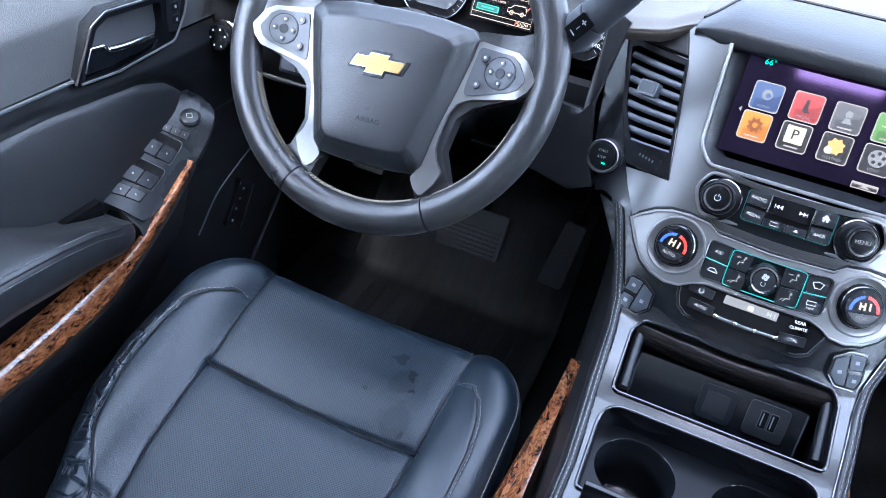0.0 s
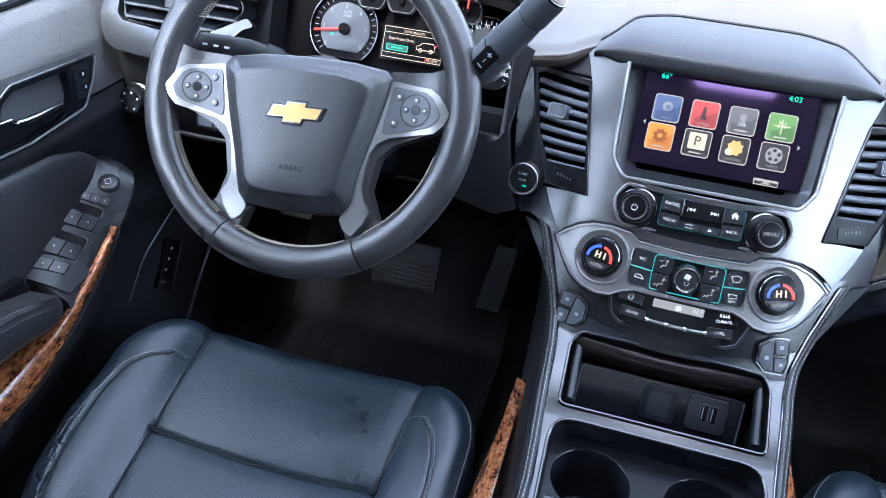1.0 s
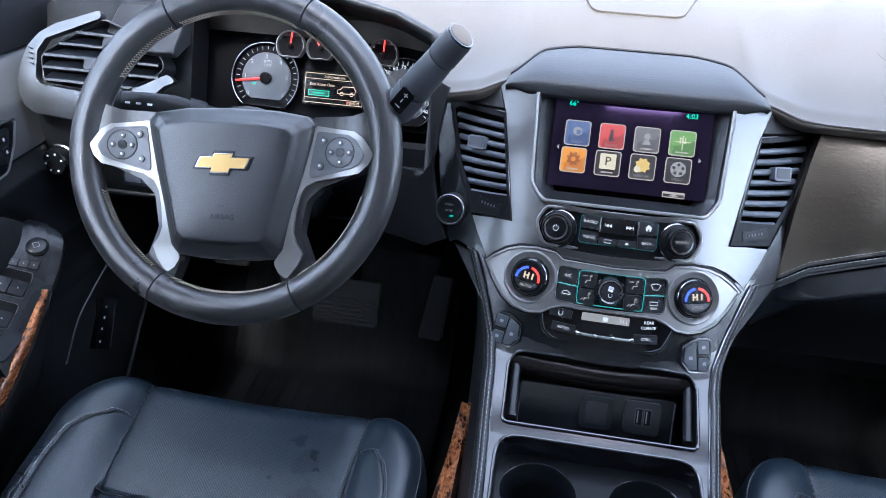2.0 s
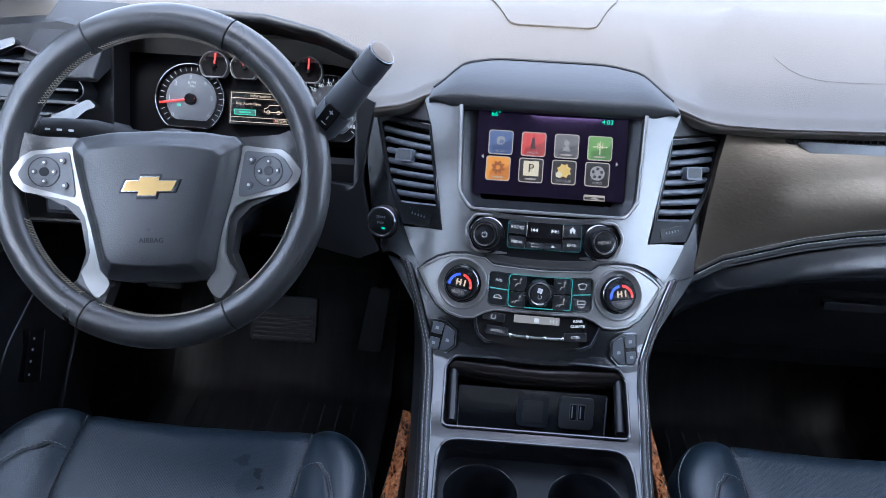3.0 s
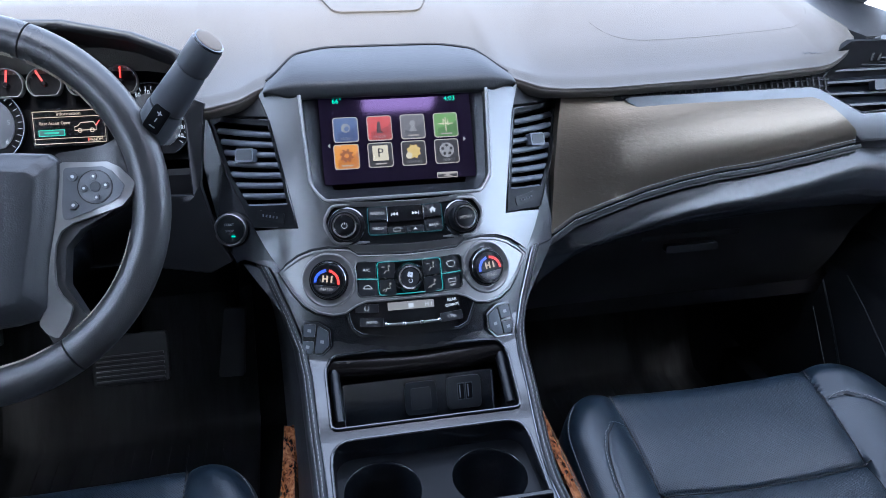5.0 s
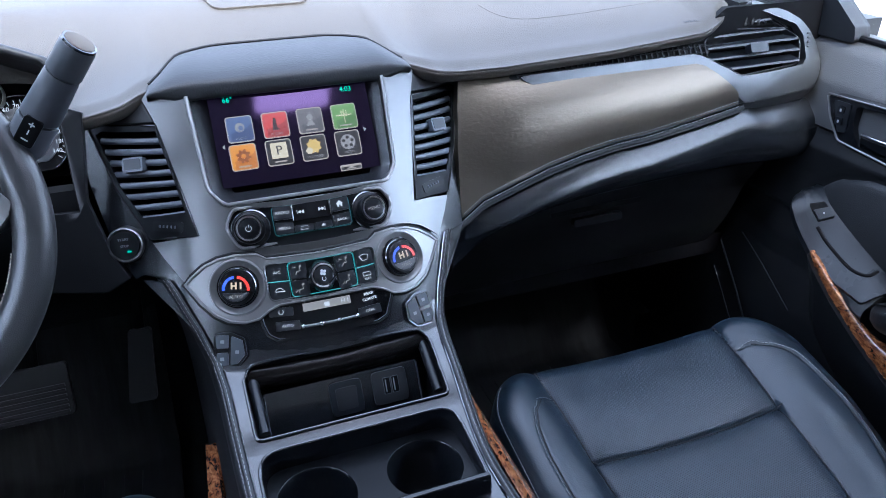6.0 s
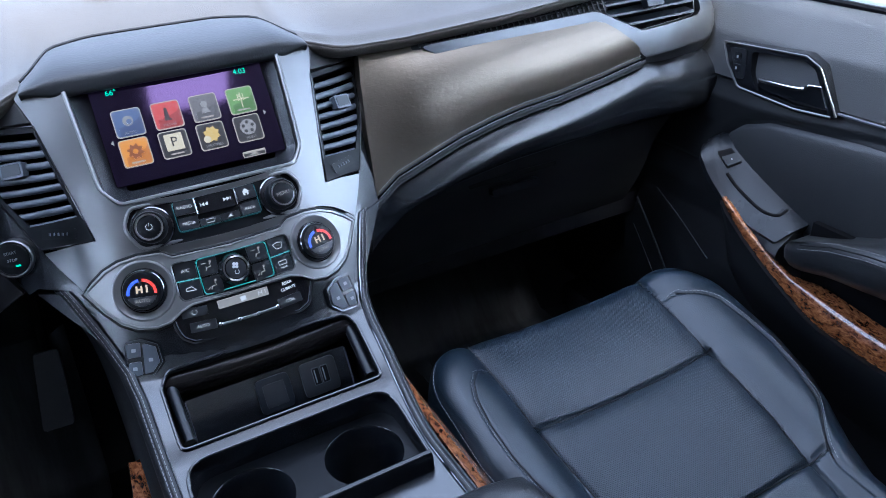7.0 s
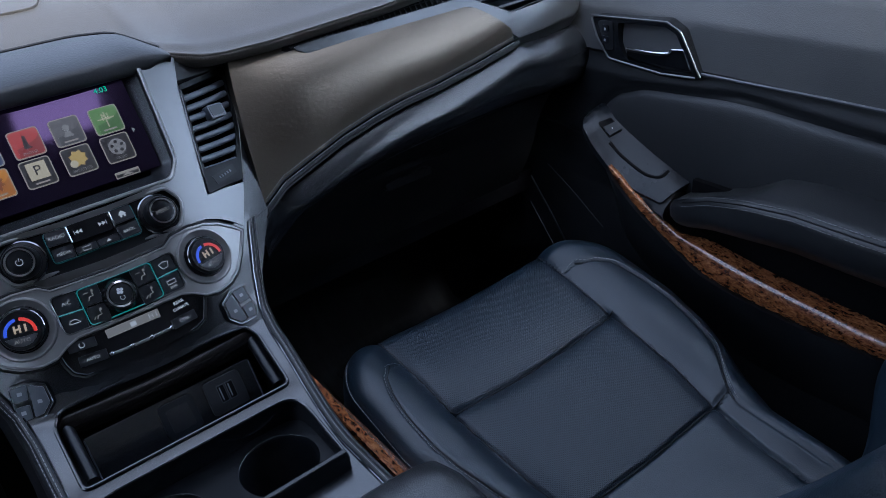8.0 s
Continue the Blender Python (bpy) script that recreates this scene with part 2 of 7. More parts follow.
_st = rubber.node_tree.nodes.new("ShaderNodeMapping")
_st.inputs["Rotation"].default_value = (0, 0, radians(35))
_st.inputs["Scale"].default_value = (60, 9, 9)
rubber.node_tree.links.new(coords(rubber), _st.inputs["Vector"])
vary(rubber, 1.0, (0.004, 0.0042, 0.005), (0.024, 0.0245, 0.027), 7.0, 0.4, 0.75, source=_st.outputs[0])
headliner = material("headliner", (0.42, 0.41, 0.4), 0.95)
vary(headliner, 120.0, (0.39, 0.38, 0.37), (0.45, 0.44, 0.43), 3.0)
glass = material("window_glass", (0.95, 0.97, 0.97), 0.02)
glass.node_tree.nodes["Principled BSDF"].inputs["Transmission Weight"].default_value = 1.0
glass.node_tree.nodes["Principled BSDF"].inputs["IOR"].default_value = 1.1
privacy_glass = material("privacy_glass", (0.012, 0.012, 0.014), 0.06)
added_wall = material("added_wall", (0.2, 0.196, 0.188), 0.9)
vary(added_wall, 0.8, (0.15, 0.146, 0.14), (0.21, 0.205, 0.197), 6.0)
concrete = material("concrete", (0.45, 0.44, 0.42), 0.85)
vary(concrete, 1.5, (0.46, 0.44, 0.41), (0.6, 0.58, 0.54), 9.0)

wood = material("burl_wood", (0.2, 0.08, 0.03), 0.25, coat=1.0)
_L = wood.node_tree.links
_n1 = node(wood, "ShaderNodeTexNoise", Scale=30.0, Detail=6.0, Distortion=2.5)
_n2 = node(wood, "ShaderNodeTexNoise", Scale=160.0, Detail=5.0, Distortion=1.0)
_map = wood.node_tree.nodes.new("ShaderNodeMapping")
_map.inputs["Scale"].default_value = (1.6, 0.8, 1.6)
_L.new(coords(wood), _map.inputs["Vector"])
_L.new(_map.outputs[0], _n1.inputs["Vector"])
_L.new(_map.outputs[0], _n2.inputs["Vector"])
_ad = wood.node_tree.nodes.new("ShaderNodeMath")
_ad.operation = "MULTIPLY_ADD"
_ad.inputs[1].default_value = 0.62
_L.new(_n2.outputs["Fac"], _ad.inputs[0])
_mu = wood.node_tree.nodes.new("ShaderNodeMath")
_mu.operation = "MULTIPLY"
_mu.inputs[1].default_value = 0.42
_L.new(_n1.outputs["Fac"], _mu.inputs[0])
_L.new(_mu.outputs[0], _ad.inputs[2])
_nb = node(wood, "ShaderNodeTexNoise", Scale=18.0, Detail=2.0)
_L.new(coords(wood), _nb.inputs["Vector"])
bump(wood, _nb.outputs["Fac"], 0.5, 0.004)
_rp = wood.node_tree.nodes.new("ShaderNodeValToRGB")
_rp.color_ramp.elements[0].position, _rp.color_ramp.elements[1].position = 0.40, 0.66
_rp.color_ramp.elements[0].color, _rp.color_ramp.elements[1].color = (0.035, 0.010, 0.004, 1), (0.36, 0.15, 0.058, 1)
_rp.color_ramp.elements.new(0.50).color = (0.17, 0.058, 0.021, 1)
_L.new(_ad.outputs[0], _rp.inputs["Fac"])
_L.new(_rp.outputs["Color"], wood.node_tree.nodes["Principled BSDF"].inputs["Base Color"])


def glow(name, color, power=1.0):
    return material(name, (0.0, 0.0, 0.0), 0.4, emit=color, power=power)


GL = 0.09  # level of the lit displays
dome_light = glow("dome_light", (0.92, 0.86, 1.0), 0.9)
lens_off = material("lens_off", (0.3, 0.3, 0.3), 0.5)
lit_white = glow("lit_white", (0.85, 0.9, 0.95), 0.65 * GL)
lit_warm = glow("lit_warm", (0.95, 0.72, 0.48), 0.65 * GL)
gauge_white = glow("gauge_white", (0.85, 0.9, 0.95), 0.8 * GL)
lit_green = glow("lit_green", (0.02, 0.85, 0.5), 0.9 * GL)
cyan_trim = material("cyan_trim", (0.012, 0.06, 0.065), 0.35, emit=(0.08, 0.7, 0.65), power=0.05 * GL)
lit_cyan = glow("lit_cyan", (0.08, 0.7, 0.65), 0.5 * GL)
lit_red = glow("lit_red", (1.0, 0.06, 0.04), 1.0 * GL)
lit_blue = glow("lit_blue", (0.06, 0.14, 0.95), 1.0 * GL)
lit_grey = glow("lit_grey", (0.62, 0.6, 0.58), 0.38 * GL)
print_grey = material("print_grey", (0.5, 0.5, 0.5), 0.5)
icon_blue = glow("icon_blue", (0.10, 0.17, 0.36), 0.58 * GL)
icon_red = glow("icon_red", (0.75, 0.07, 0.06), 0.65 * GL)
icon_grey = glow("icon_grey", (0.16, 0.15, 0.15), 0.72 * GL)
icon_green = glow("icon_green", (0.16, 0.36, 0.08), 0.72 * GL)
icon_orange = glow("icon_orange", (0.85, 0.32, 0.03), 0.72 * GL)
icon_dark = glow("icon_dark", (0.015, 0.012, 0.012), 1.0 * GL)
icon_cream = glow("icon_cream", (0.75, 0.65, 0.45), 0.72 * GL)
icon_yellow = glow("icon_yellow", (0.8, 0.55, 0.16), 0.66 * GL)
icon_line = glow("icon_line", (0.6, 0.52, 0.45), 0.58 * GL)
screen_mat = material("screen_face", (0.004, 0.003, 0.006), 0.07, emit=(0.008, 0.004, 0.016), power=0.2 * GL)
screen_mat.node_tree.nodes["Principled BSDF"].inputs["Specular Tint"].default_value = (0.75, 0.5, 1.0, 1)
gauge_face = material("gauge_face", (0.02, 0.022, 0.026), 0.35, emit=(0.1, 0.12, 0.15), power=0.15 * GL)

# ---------------------------------------------------------------- mesh helpers


def thing(name, at, label, category, group="", kind=""):
    ob = new(name)
    ob.location = at
    ob.empty_display_size = 0.05
    return tagged(ob, label, category, group, kind)


def link(name, bm, mat, parent=None, label="", bevel=0.0, sharp=42, clean=True):
    if clean:
        bmesh.ops.recalc_face_normals(bm, faces=bm.faces[:])
    me = bpy.data.meshes.new(name)
    bm.to_mesh(me)
    bm.free()
    me.materials.append(mat)
    me.shade_smooth()
    ob = new(name, me)
    if bevel:
        b = ob.modifiers.new("bevel", "BEVEL")
        b.width, b.segments, b.limit_method, b.angle_limit = bevel, 2, "ANGLE", radians(38)
        b.harden_normals = True
    else:
        me.set_sharp_from_angle(angle=radians(sharp))
    while parent and parent.parent and parent.parent.parent:
        parent = parent.parent
    if parent:
        ob.parent = parent
        if parent.type == "EMPTY":
            ob.matrix_parent_inverse = Matrix.Translation(-parent.location)
    if label:
        ob["label"] = label
    return ob


part = link


def seen_from(m):
    """A map from a plane given by a matrix: u along its x, v along its y, o along its z."""
    return lambda u, v, o=0.0: m @ Vector((u, v, o))


def plate(loops, mp, t, du=0.02, dv=0.02, off=0.0):
    """A sheet of thickness t behind the surface mp, cut to an outline (first loop) with holes (the others)."""
    bm = bmesh.new()
    edges = []
    for lp in loops:
        vs = [bm.verts.new((u, v, 0)) for u, v in lp]
        edges += [bm.edges.new((vs[i], vs[(i + 1) % len(vs)])) for i in range(len(vs))]
    bmesh.ops.triangle_fill(bm, use_beauty=True, use_dissolve=False, edges=edges)
    for k, d in ((0, du), (1, dv)):
        if not d:
            continue
        lo, hi = min(v.co[k] for v in bm.verts), max(v.co[k] for v in bm.verts)
        no = (1, 0, 0) if k == 0 else (0, 1, 0)
        n = int((hi - lo) / d)
        for i in range(1, n + 1):
            c = lo + (hi - lo) * i / (n + 1)
            bmesh.ops.bisect_plane(bm, geom=bm.verts[:] + bm.edges[:] + bm.faces[:], dist=1e-6, plane_co=[c * q for q in no], plane_no=no)
    out = bmesh.new()
    bm.verts.index_update()
    front = [out.verts.new(mp(v.co.x, v.co.y, off)) for v in bm.verts]
    back = [out.verts.new(mp(v.co.x, v.co.y, off - t)) for v in bm.verts]
    for f in bm.faces:
        ids = [v.index for v in f.verts]
        out.faces.new([front[i] for i in ids])
        out.faces.new([back[i] for i in reversed(ids)])
    for e in bm.edges:
        if len(e.link_faces) == 1:
            a, b = e.verts[0].index, e.verts[1].index
            out.faces.new((front[a], front[b], back[b], back[a]))
    bm.free()
    return out


def rounded(points, r, n=5):
    """A polygon with rounded corners; r one radius or one a corner."""
    out = []
    k = len(points)
    for i in range(k):
        p, a, b = Vector(points[i]), Vector(points[i - 1]), Vector(points[(i + 1) % k])
        q = r[i] if isinstance(r, (list, tuple)) else r
        d1, d2 = (a - p), (b - p)
        if q <= 1e-6 or d1.length < 1e-9 or d2.length < 1e-9:
            out.append(tuple(p))
            continue
        ang = d1.angle(d2)
        c = min(q / max(math.tan(ang / 2), 1e-3), d1.length * 0.48, d2.length * 0.48)
        s, e = p + d1.normalized() * c, p + d2.normalized() * c
        for j in range(n + 1):
            w = j / n
            out.append(tuple(s.lerp(p, w).lerp(p.lerp(e, w), w)))
    return out


def box2(x0, y0, x1, y1, r=0.0, n=4):
    return rounded([(x0, y0), (x1, y0), (x1, y1), (x0, y1)], r, n)


def disc(r, n=32, cx=0.0, cy=0.0):
    return [(cx + r * math.cos(2 * math.pi * i / n), cy + r * math.sin(2 * math.pi * i / n)) for i in range(n)]


def both(half):
    """The whole outline from its right half, listed from the top middle round to the bottom middle."""
    return half + [(-x, y) for x, y in reversed(half) if x > 1e-6]


def loft(rings, caps=True, ring_closed=True):
    bm = bmesh.new()
    rows = [[bm.verts.new(p) for p in r] for r in rings]
    n = len(rows[0])
    for a, b in zip(rows, rows[1:]):
        for i in range(n if ring_closed else n - 1):
            j = (i + 1) % n
            bm.faces.new((a[i], a[j], b[j], b[i]))
    if caps and ring_closed:
        bm.faces.new(rows[0][::-1])
        bm.faces.new(rows[-1])
    return bm


def sheet(fn, us, vs, thick=0.0, way=(0, 0, -1)):
    """A grid surface fn(u, v), made solid by thick along way."""
    bm = bmesh.new()
    w = Vector(way) * thick
    top = [[bm.verts.new(fn(u, v)) for v in vs] for u in us]
    nu, nv = len(us), len(vs)
    for i in range(nu - 1):
        for j in range(nv - 1):
            bm.faces.new((top[i][j], top[i + 1][j], top[i + 1][j + 1], top[i][j + 1]))
    if thick:
        low = [[bm.verts.new(v.co + w) for v in r] for r in top]
        for i in range(nu - 1):
            for j in range(nv - 1):
                bm.faces.new((low[i][j], low[i][j + 1], low[i + 1][j + 1], low[i + 1][j]))
        for i in range(nu - 1):
            for j in (0, nv - 1):
                bm.faces.new((top[i][j], top[i + 1][j], low[i + 1][j], low[i][j]))
        for j in range(nv - 1):
            for i in (0, nu - 1):
                bm.faces.new((top[i][j], top[i][j + 1], low[i][j + 1], low[i][j]))
    return bm


def lathe(profile, m, n=36):
    """Turn (radius, height) pairs round the z axis of m."""
    rings = [[m @ Vector((r * math.cos(2 * math.pi * i / n), r * math.sin(2 * math.pi * i / n), h)) for i in range(n)] for r, h in profile]
    return loft(rings, caps=True)


def smooth_path(points, n=8):
    """Catmull-Rom through the points."""
    P = [Vector(p) for p in points]
    P = [2 * P[0] - P[1]] + P + [2 * P[-1] - P[-2]]
    out = []
    for i in range(1, len(P) - 2):
        a, b, c, d = P[i - 1 : i + 3]
        for j in range(n):
            t = j / n
            out.append(0.5 * (2 * b + (c - a) * t + (2 * a - 5 * b + 4 * c - d) * t * t + (3 * b - a - 3 * c + d) * t**3))
    return out + [P[-2]]


def tube_into(bm, path, r, n=6, wide=None):
    path = [Vector(p) for p in path]
    rows = []
    for i, p in enumerate(path):
        t = (path[min(i + 1, len(path) - 1)] - path[max(i - 1, 0)]).normalized()
        a = t.cross(Vector((0.3, 0.2, 1))).normalized()
        b = t.cross(a)
        rows.append([bm.verts.new(p + (a * math.cos(2 * math.pi * k / n) + b * math.sin(2 * math.pi * k / n)) * r) for k in range(n)])
    for x, y in zip(rows, rows[1:]):
        for i in range(n):
            j = (i + 1) % n
            bm.faces.new((x[i], x[j], y[j], y[i]))
    bm.faces.new(rows[0][::-1])
    bm.faces.new(rows[-1])
    return bm


def tube(path, r, n=6):
    return tube_into(bmesh.new(), path, r, n)


def stitches(paths, length=0.0042, gap=0.0022, r=0.0005):
    """Short thread pieces laid along paths."""
    bm = bmesh.new()
    for path in paths:
        path = [Vector(p) for p in path]
        acc, nxt = 0.0, 0.0
        for a, b in zip(path, path[1:]):
            d = (b - a).length
            while nxt < acc + d and d > 0:
                w = (nxt - acc) / d
                p = a.lerp(b, w)
                q = p + (b - a).normalized() * length
                tube_into(bm, [p, q], r, 4)
                nxt += length + gap
            acc += d
    return bm


def box(x0, y0, z0, x1, y1, z1):
    bm = bmesh.new()
    v = [bm.verts.new((x, y, z)) for x in (x0, x1) for y in (y0, y1) for z in (z0, z1)]
    for f in ((0, 1, 3, 2), (4, 6, 7, 5), (0, 4, 5, 1), (2, 3, 7, 6), (0, 2, 6, 4), (1, 5, 7, 3)):
        bm.faces.new([v[i] for i in f])
    return bm


def words(text, size, m, mat, parent, name="lettering", squeeze=1.0, bold=0.0):
    """Flat lettering, centred on the matrix m."""
    cu = bpy.data.curves.new("text", "FONT")
    cu.body, cu.size, cu.align_x, cu.align_y, cu.extrude = text, size, "CENTER", "CENTER", 0.00015
    cu.resolution_u, cu.offset = 2, bold * size
    tmp = bpy.data.objects.new("text", cu)
    me = bpy.data.meshes.new_from_object(tmp)
    bpy.data.objects.remove(tmp)
    me.transform(m @ Matrix.Diagonal((squeeze, 1, 1, 1)))
    bm = bmesh.new()
    bm.from_mesh(me)
    bpy.data.meshes.remove(me)
    return part(name, bm, mat, parent, clean=False)


def lin(x, xs, ys):
    return float(np.interp(x, xs, ys))


def ease(t):
    t = max(0.0, min(1.0, t))
    return t * t * (3 - 2 * t)


# The face of the centre stack: it leans back and bows away towards its sides.


def face_y(x, z):
    return 0.004 + 0.62 * (z - 0.609) + 1.7 * x * x


def face(x, z, o=0.0):
    return Vector((x, face_y(x, z), z)) + Vector((3.4 * x, -1, 0.62)).normalized() * o


def face_at(x, z, o=0.0):
    n = Vector((3.4 * x, -1, 0.62)).normalized()
    e1 = Vector((1, 3.4 * x, 0)).normalized()
    e2 = n.cross(e1)
    m = Matrix((e1, e2, n)).transposed().to_4x4()
    return Matrix.Translation(face(x, z, o)) @ m


# The console: the stack's face runs on downwards and turns flat between the seats.
CON_Y = [0.04, 0.004, -0.0385, -0.075, -0.11, -0.128, -0.16, -0.2, -0.36]
CON_Z = [0.667, 0.609, 0.5405, 0.5185, 0.499, 0.491, 0.48, 0.474, 0.47]
_prof = smooth_path([(0, y, z) for y, z in zip(CON_Y, CON_Z)], 10)
_len = [0.0]
for _a1, _b1 in zip(_prof, _prof[1:]):
    _len.append(_len[-1] + (_b1 - _a1).length)
_py, _pz = [p.y for p in _prof], [p.z for p in _prof]


def con_s(y):
    """Length along the console at a place y."""
    return lin(-y, [-q for q in _py], _len)


def con(x, s, o=0.0):
    y, z = lin(s, _len, _py), lin(s, _len, _pz)
    y2, z2 = lin(s + 0.004, _len, _py), lin(s + 0.004, _len, _pz)
    t = Vector((0, y2 - y, z2 - z))
    t = t.normalized() if t.length > 1e-6 else Vector((0, -1, 0))
    n = Vector((0, t.z, -t.y))
    k = 1.7 * ease((y + 0.11) / 0.09)
    return Vector((x, y + k * x * x, z)) + n * o

# ---------------------------------------------------------------- the place: ground and car body
link("ground", box(-400, -400, -0.9, 400, 400, -0.78), concrete)
tagged(bpy.data.objects["ground"], "pale weathered concrete yard under the car", "ground", kind="structure")

# plain unseen walls added round the car; their heights balance the side light
for nm, c in (("wall_added_north", (-9.3, 9, -0.79, 12.3, 9.3, 3.6)), ("wall_added_south", (-9.3, -10.3, -0.79, 12.3, -10, 3.6)), ("wall_added_east", (12, -10, -0.79, 12.3, 9, 2.4)), ("wall_added_west", (-9.3, -10, -0.79, -9, 9, 3.8))):
    tagged(link(nm, box(*c), added_wall), "added plain grey wall, unseen, limiting the sky light", "wall", kind="structure")

floor_ob = link("floor", box(-0.92, -2.7, -0.05, 0.92, 0.47, 0.0), carpet)
tagged(floor_ob, "black carpeted car floor", "floor", kind="structure")
toe = loft([[(x, 0.45, -0.05), (x, 0.47, 0.0), (x, 0.74, 0.34), (x, 0.95, 0.34), (x, 0.95, -0.05)] for x in (-0.92, 0.92)])
tagged(link("wall_firewall", toe, carpet), "black carpeted toe board below the dashboard", "wall", kind="structure")
tagged(link("wall_cowl", box(-0.92, 0.86, 0.34, 0.92, 0.95, 0.84), deep_black), "dark cowl under the windscreen", "wall", kind="structure")

roof = sheet(lambda x, y: Vector((x, y, 1.285 - 0.05 * (x / 0.8) ** 4 - 0.03 * ease((y + 0.3) / 0.35))),
             [-0.78 + 1.56 * i / 16 for i in range(17)], [-2.72 + 2.58 * i / 20 for i in range(21)], 0.05, (0, 0, 1))
tagged(link("ceiling", roof, headliner), "pale beige fabric headliner of the car", "ceiling", kind="structure")


def pillar(name, low, high, w, d, mat=headliner):
    rings = []
    for p in (low, high):
        p = Vector(p)
        rings.append([p + Vector(q) for q in ((-w, -d, 0), (w, -d, 0), (w, d, 0), (-w, d, 0))])
    return tagged(link(name, loft(rings), mat, bevel=0.012), "beige trimmed roof pillar" if mat == headliner else "dark grey trimmed windscreen pillar", "pillar", kind="structure")


for sx in (-1, 1):
    pillar("wall_pillar_front", (sx * 0.86, 0.55, 0.79), (sx * 0.73, -0.16, 1.27), 0.035, 0.06, dash_plastic)
    pillar("wall_pillar_middle", (sx * 0.87, -0.70, 0.0), (sx * 0.74, -0.74, 1.27), 0.035, 0.15)
    pillar("wall_pillar_rear", (sx * 0.87, -2.55, 0.0), (sx * 0.74, -2.5, 1.27), 0.04, 0.12)
    tagged(link("wall_rear_side", box(sx * 0.86, -2.6, -0.05, sx * 0.92, -0.86, 0.78), door_plastic), "dark lower side wall behind the front doors", "wall", kind="structure")
    tagged(link("wall_sill", box(sx * 0.80, -0.86, -0.05, sx * 0.92, 0.47, 0.06), door_plastic), "black door sill of the car", "sill", kind="structure")
    tagged(link("wall_kick_side", box(sx * 0.84, 0.14, 0.06, sx * 0.92, 0.95, 0.80), door_plastic), "black kick panel beside the footwell", "wall", kind="structure")
    tagged(link("window_rear_side", loft([[(sx * 0.862, y, 0.78), (sx * 0.868, y, 0.78), (sx * 0.752, y, 1.27), (sx * 0.746, y, 1.27)] for y in (-2.6, -0.9)]), privacy_glass), "dark tinted rear side window", "window", kind="structure")
# the tailgate stands open: a low sill only
tagged(link("wall_rear", box(-0.92, -2.75, -0.05, 0.92, -2.62, 0.30), door_plastic), "dark load sill of the open tailgate", "wall", kind="structure")

# overhead console with its reading lamps, lit while the tailgate stands open
over = thing("overhead_console", (0.03, -0.33, 1.285), "pale overhead console with one lit reading lamp", "overhead console")
over_body = [[Vector((0.03 + x * k, -0.33 + y * k, z)) for x, y in box2(-0.13, -0.11, 0.13, 0.11, 0.03, 6)] for k, z in ((1.0, 1.287), (0.99, 1.268), (0.94, 1.256), (0.86, 1.252))]
part("console_shell", loft(over_body), headliner, over, sharp=60)
for x0, x1, lit in ((0.020, 0.170, dome_light), (-0.110, 0.000, lens_off)):
    part("lamp_lens", plate([box2(x0, -0.345, x1, -0.250, 0.012)], lambda u, v, o=0.0: Vector((u, v, 1.2515 - o)), 0.004, 0, 0, 0.0), lit, over, "lit frosted lamp lens" if lit is dome_light else "unlit frosted lamp lens")

# ---------------------------------------------------------------- dashboard
dash = thing("dashboard", (0, 0.3, 0.5), "black moulded dashboard with satin silver trim and stitched leather", "dashboard")
XS = sorted({round(-0.84 + 1.68 * i / 84, 4) for i in range(85)} | {round(k * (0.128 + 0.004 * i), 4) for i in range(17) for k in (-1, 1)} | {round(0.575 + 0.116 * math.sin(radians(6 * i)), 4) for i in range(16)})


def lip(x):
    """Height of the front lip of the dash top."""
    a = abs(x)
    if x < 0:
        return lin(a, [0.13, 0.15, 0.184, 0.222, 0.26, 0.84], [0.807, 0.807, 0.797, 0.789, 0.79, 0.81])
    return lin(a, [0.13, 0.14, 0.17, 0.21, 0.28, 0.444, 0.60, 0.64, 0.70, 0.84], [0.807, 0.809, 0.802, 0.794, 0.793, 0.799, 0.811, 0.822, 0.832, 0.832])


def crown(x, y):
    """Height of the dash top behind its lip."""
    base = lip(x)
    far = 0.862 - 0.012 * ease((y - 0.45) / 0.3)
    z = base + (far - base) * ease((y - 0.15) / 0.28)
    # a raised passenger pad, low where it meets the middle
    pad = ease((x - 0.155 - 0.35 * max(0.0, y - 0.16)) / 0.04) * ease((0.72 - x) / 0.1) * ease((y - 0.14) / 0.1) * ease((0.47 - y) / 0.05)
    z -= (z - 0.826) * ease((x - 0.662) / 0.028)
    return z + 0.014 * pad - 0.006 * ease((0.150 - abs(x)) / 0.02) * ease((0.34 - y) / 0.12)


def hood_ring(x):
    a = abs(x)
    end = ease((a - 0.108) / 0.040)
    h = 0.7905 - 0.15 * min(a, 0.12) ** 2 + 0.009 * end
    tall = (0.08 + 0.92 * math.sqrt(max(0.0, 1 - max(0.0, (a - 0.104) / 0.0455) ** 2.2))) * (1 - 0.55 * end)
    y0 = 0.136 + 0.45 * a * a
    pts = []
    for y, z in ((0.09, -0.010), (0.02, -0.002), (0.003, 0.0), (0.0, 0.002), (-0.0005, 0.005), (0.0, 0.0105), (0.002, 0.0140), (0.0065, 0.0160), (0.03, 0.0205), (0.085, 0.0268), (0.105, 0.0255), (0.115, 0.0)):
        pts.append((x * 1.035, y0 + y * (0.10 + 0.9 * tall * (1 - 0.5 * ease((a - 0.06) / 0.09))), h + (z if z < 0 else 1.36 * z * tall)))
    return pts



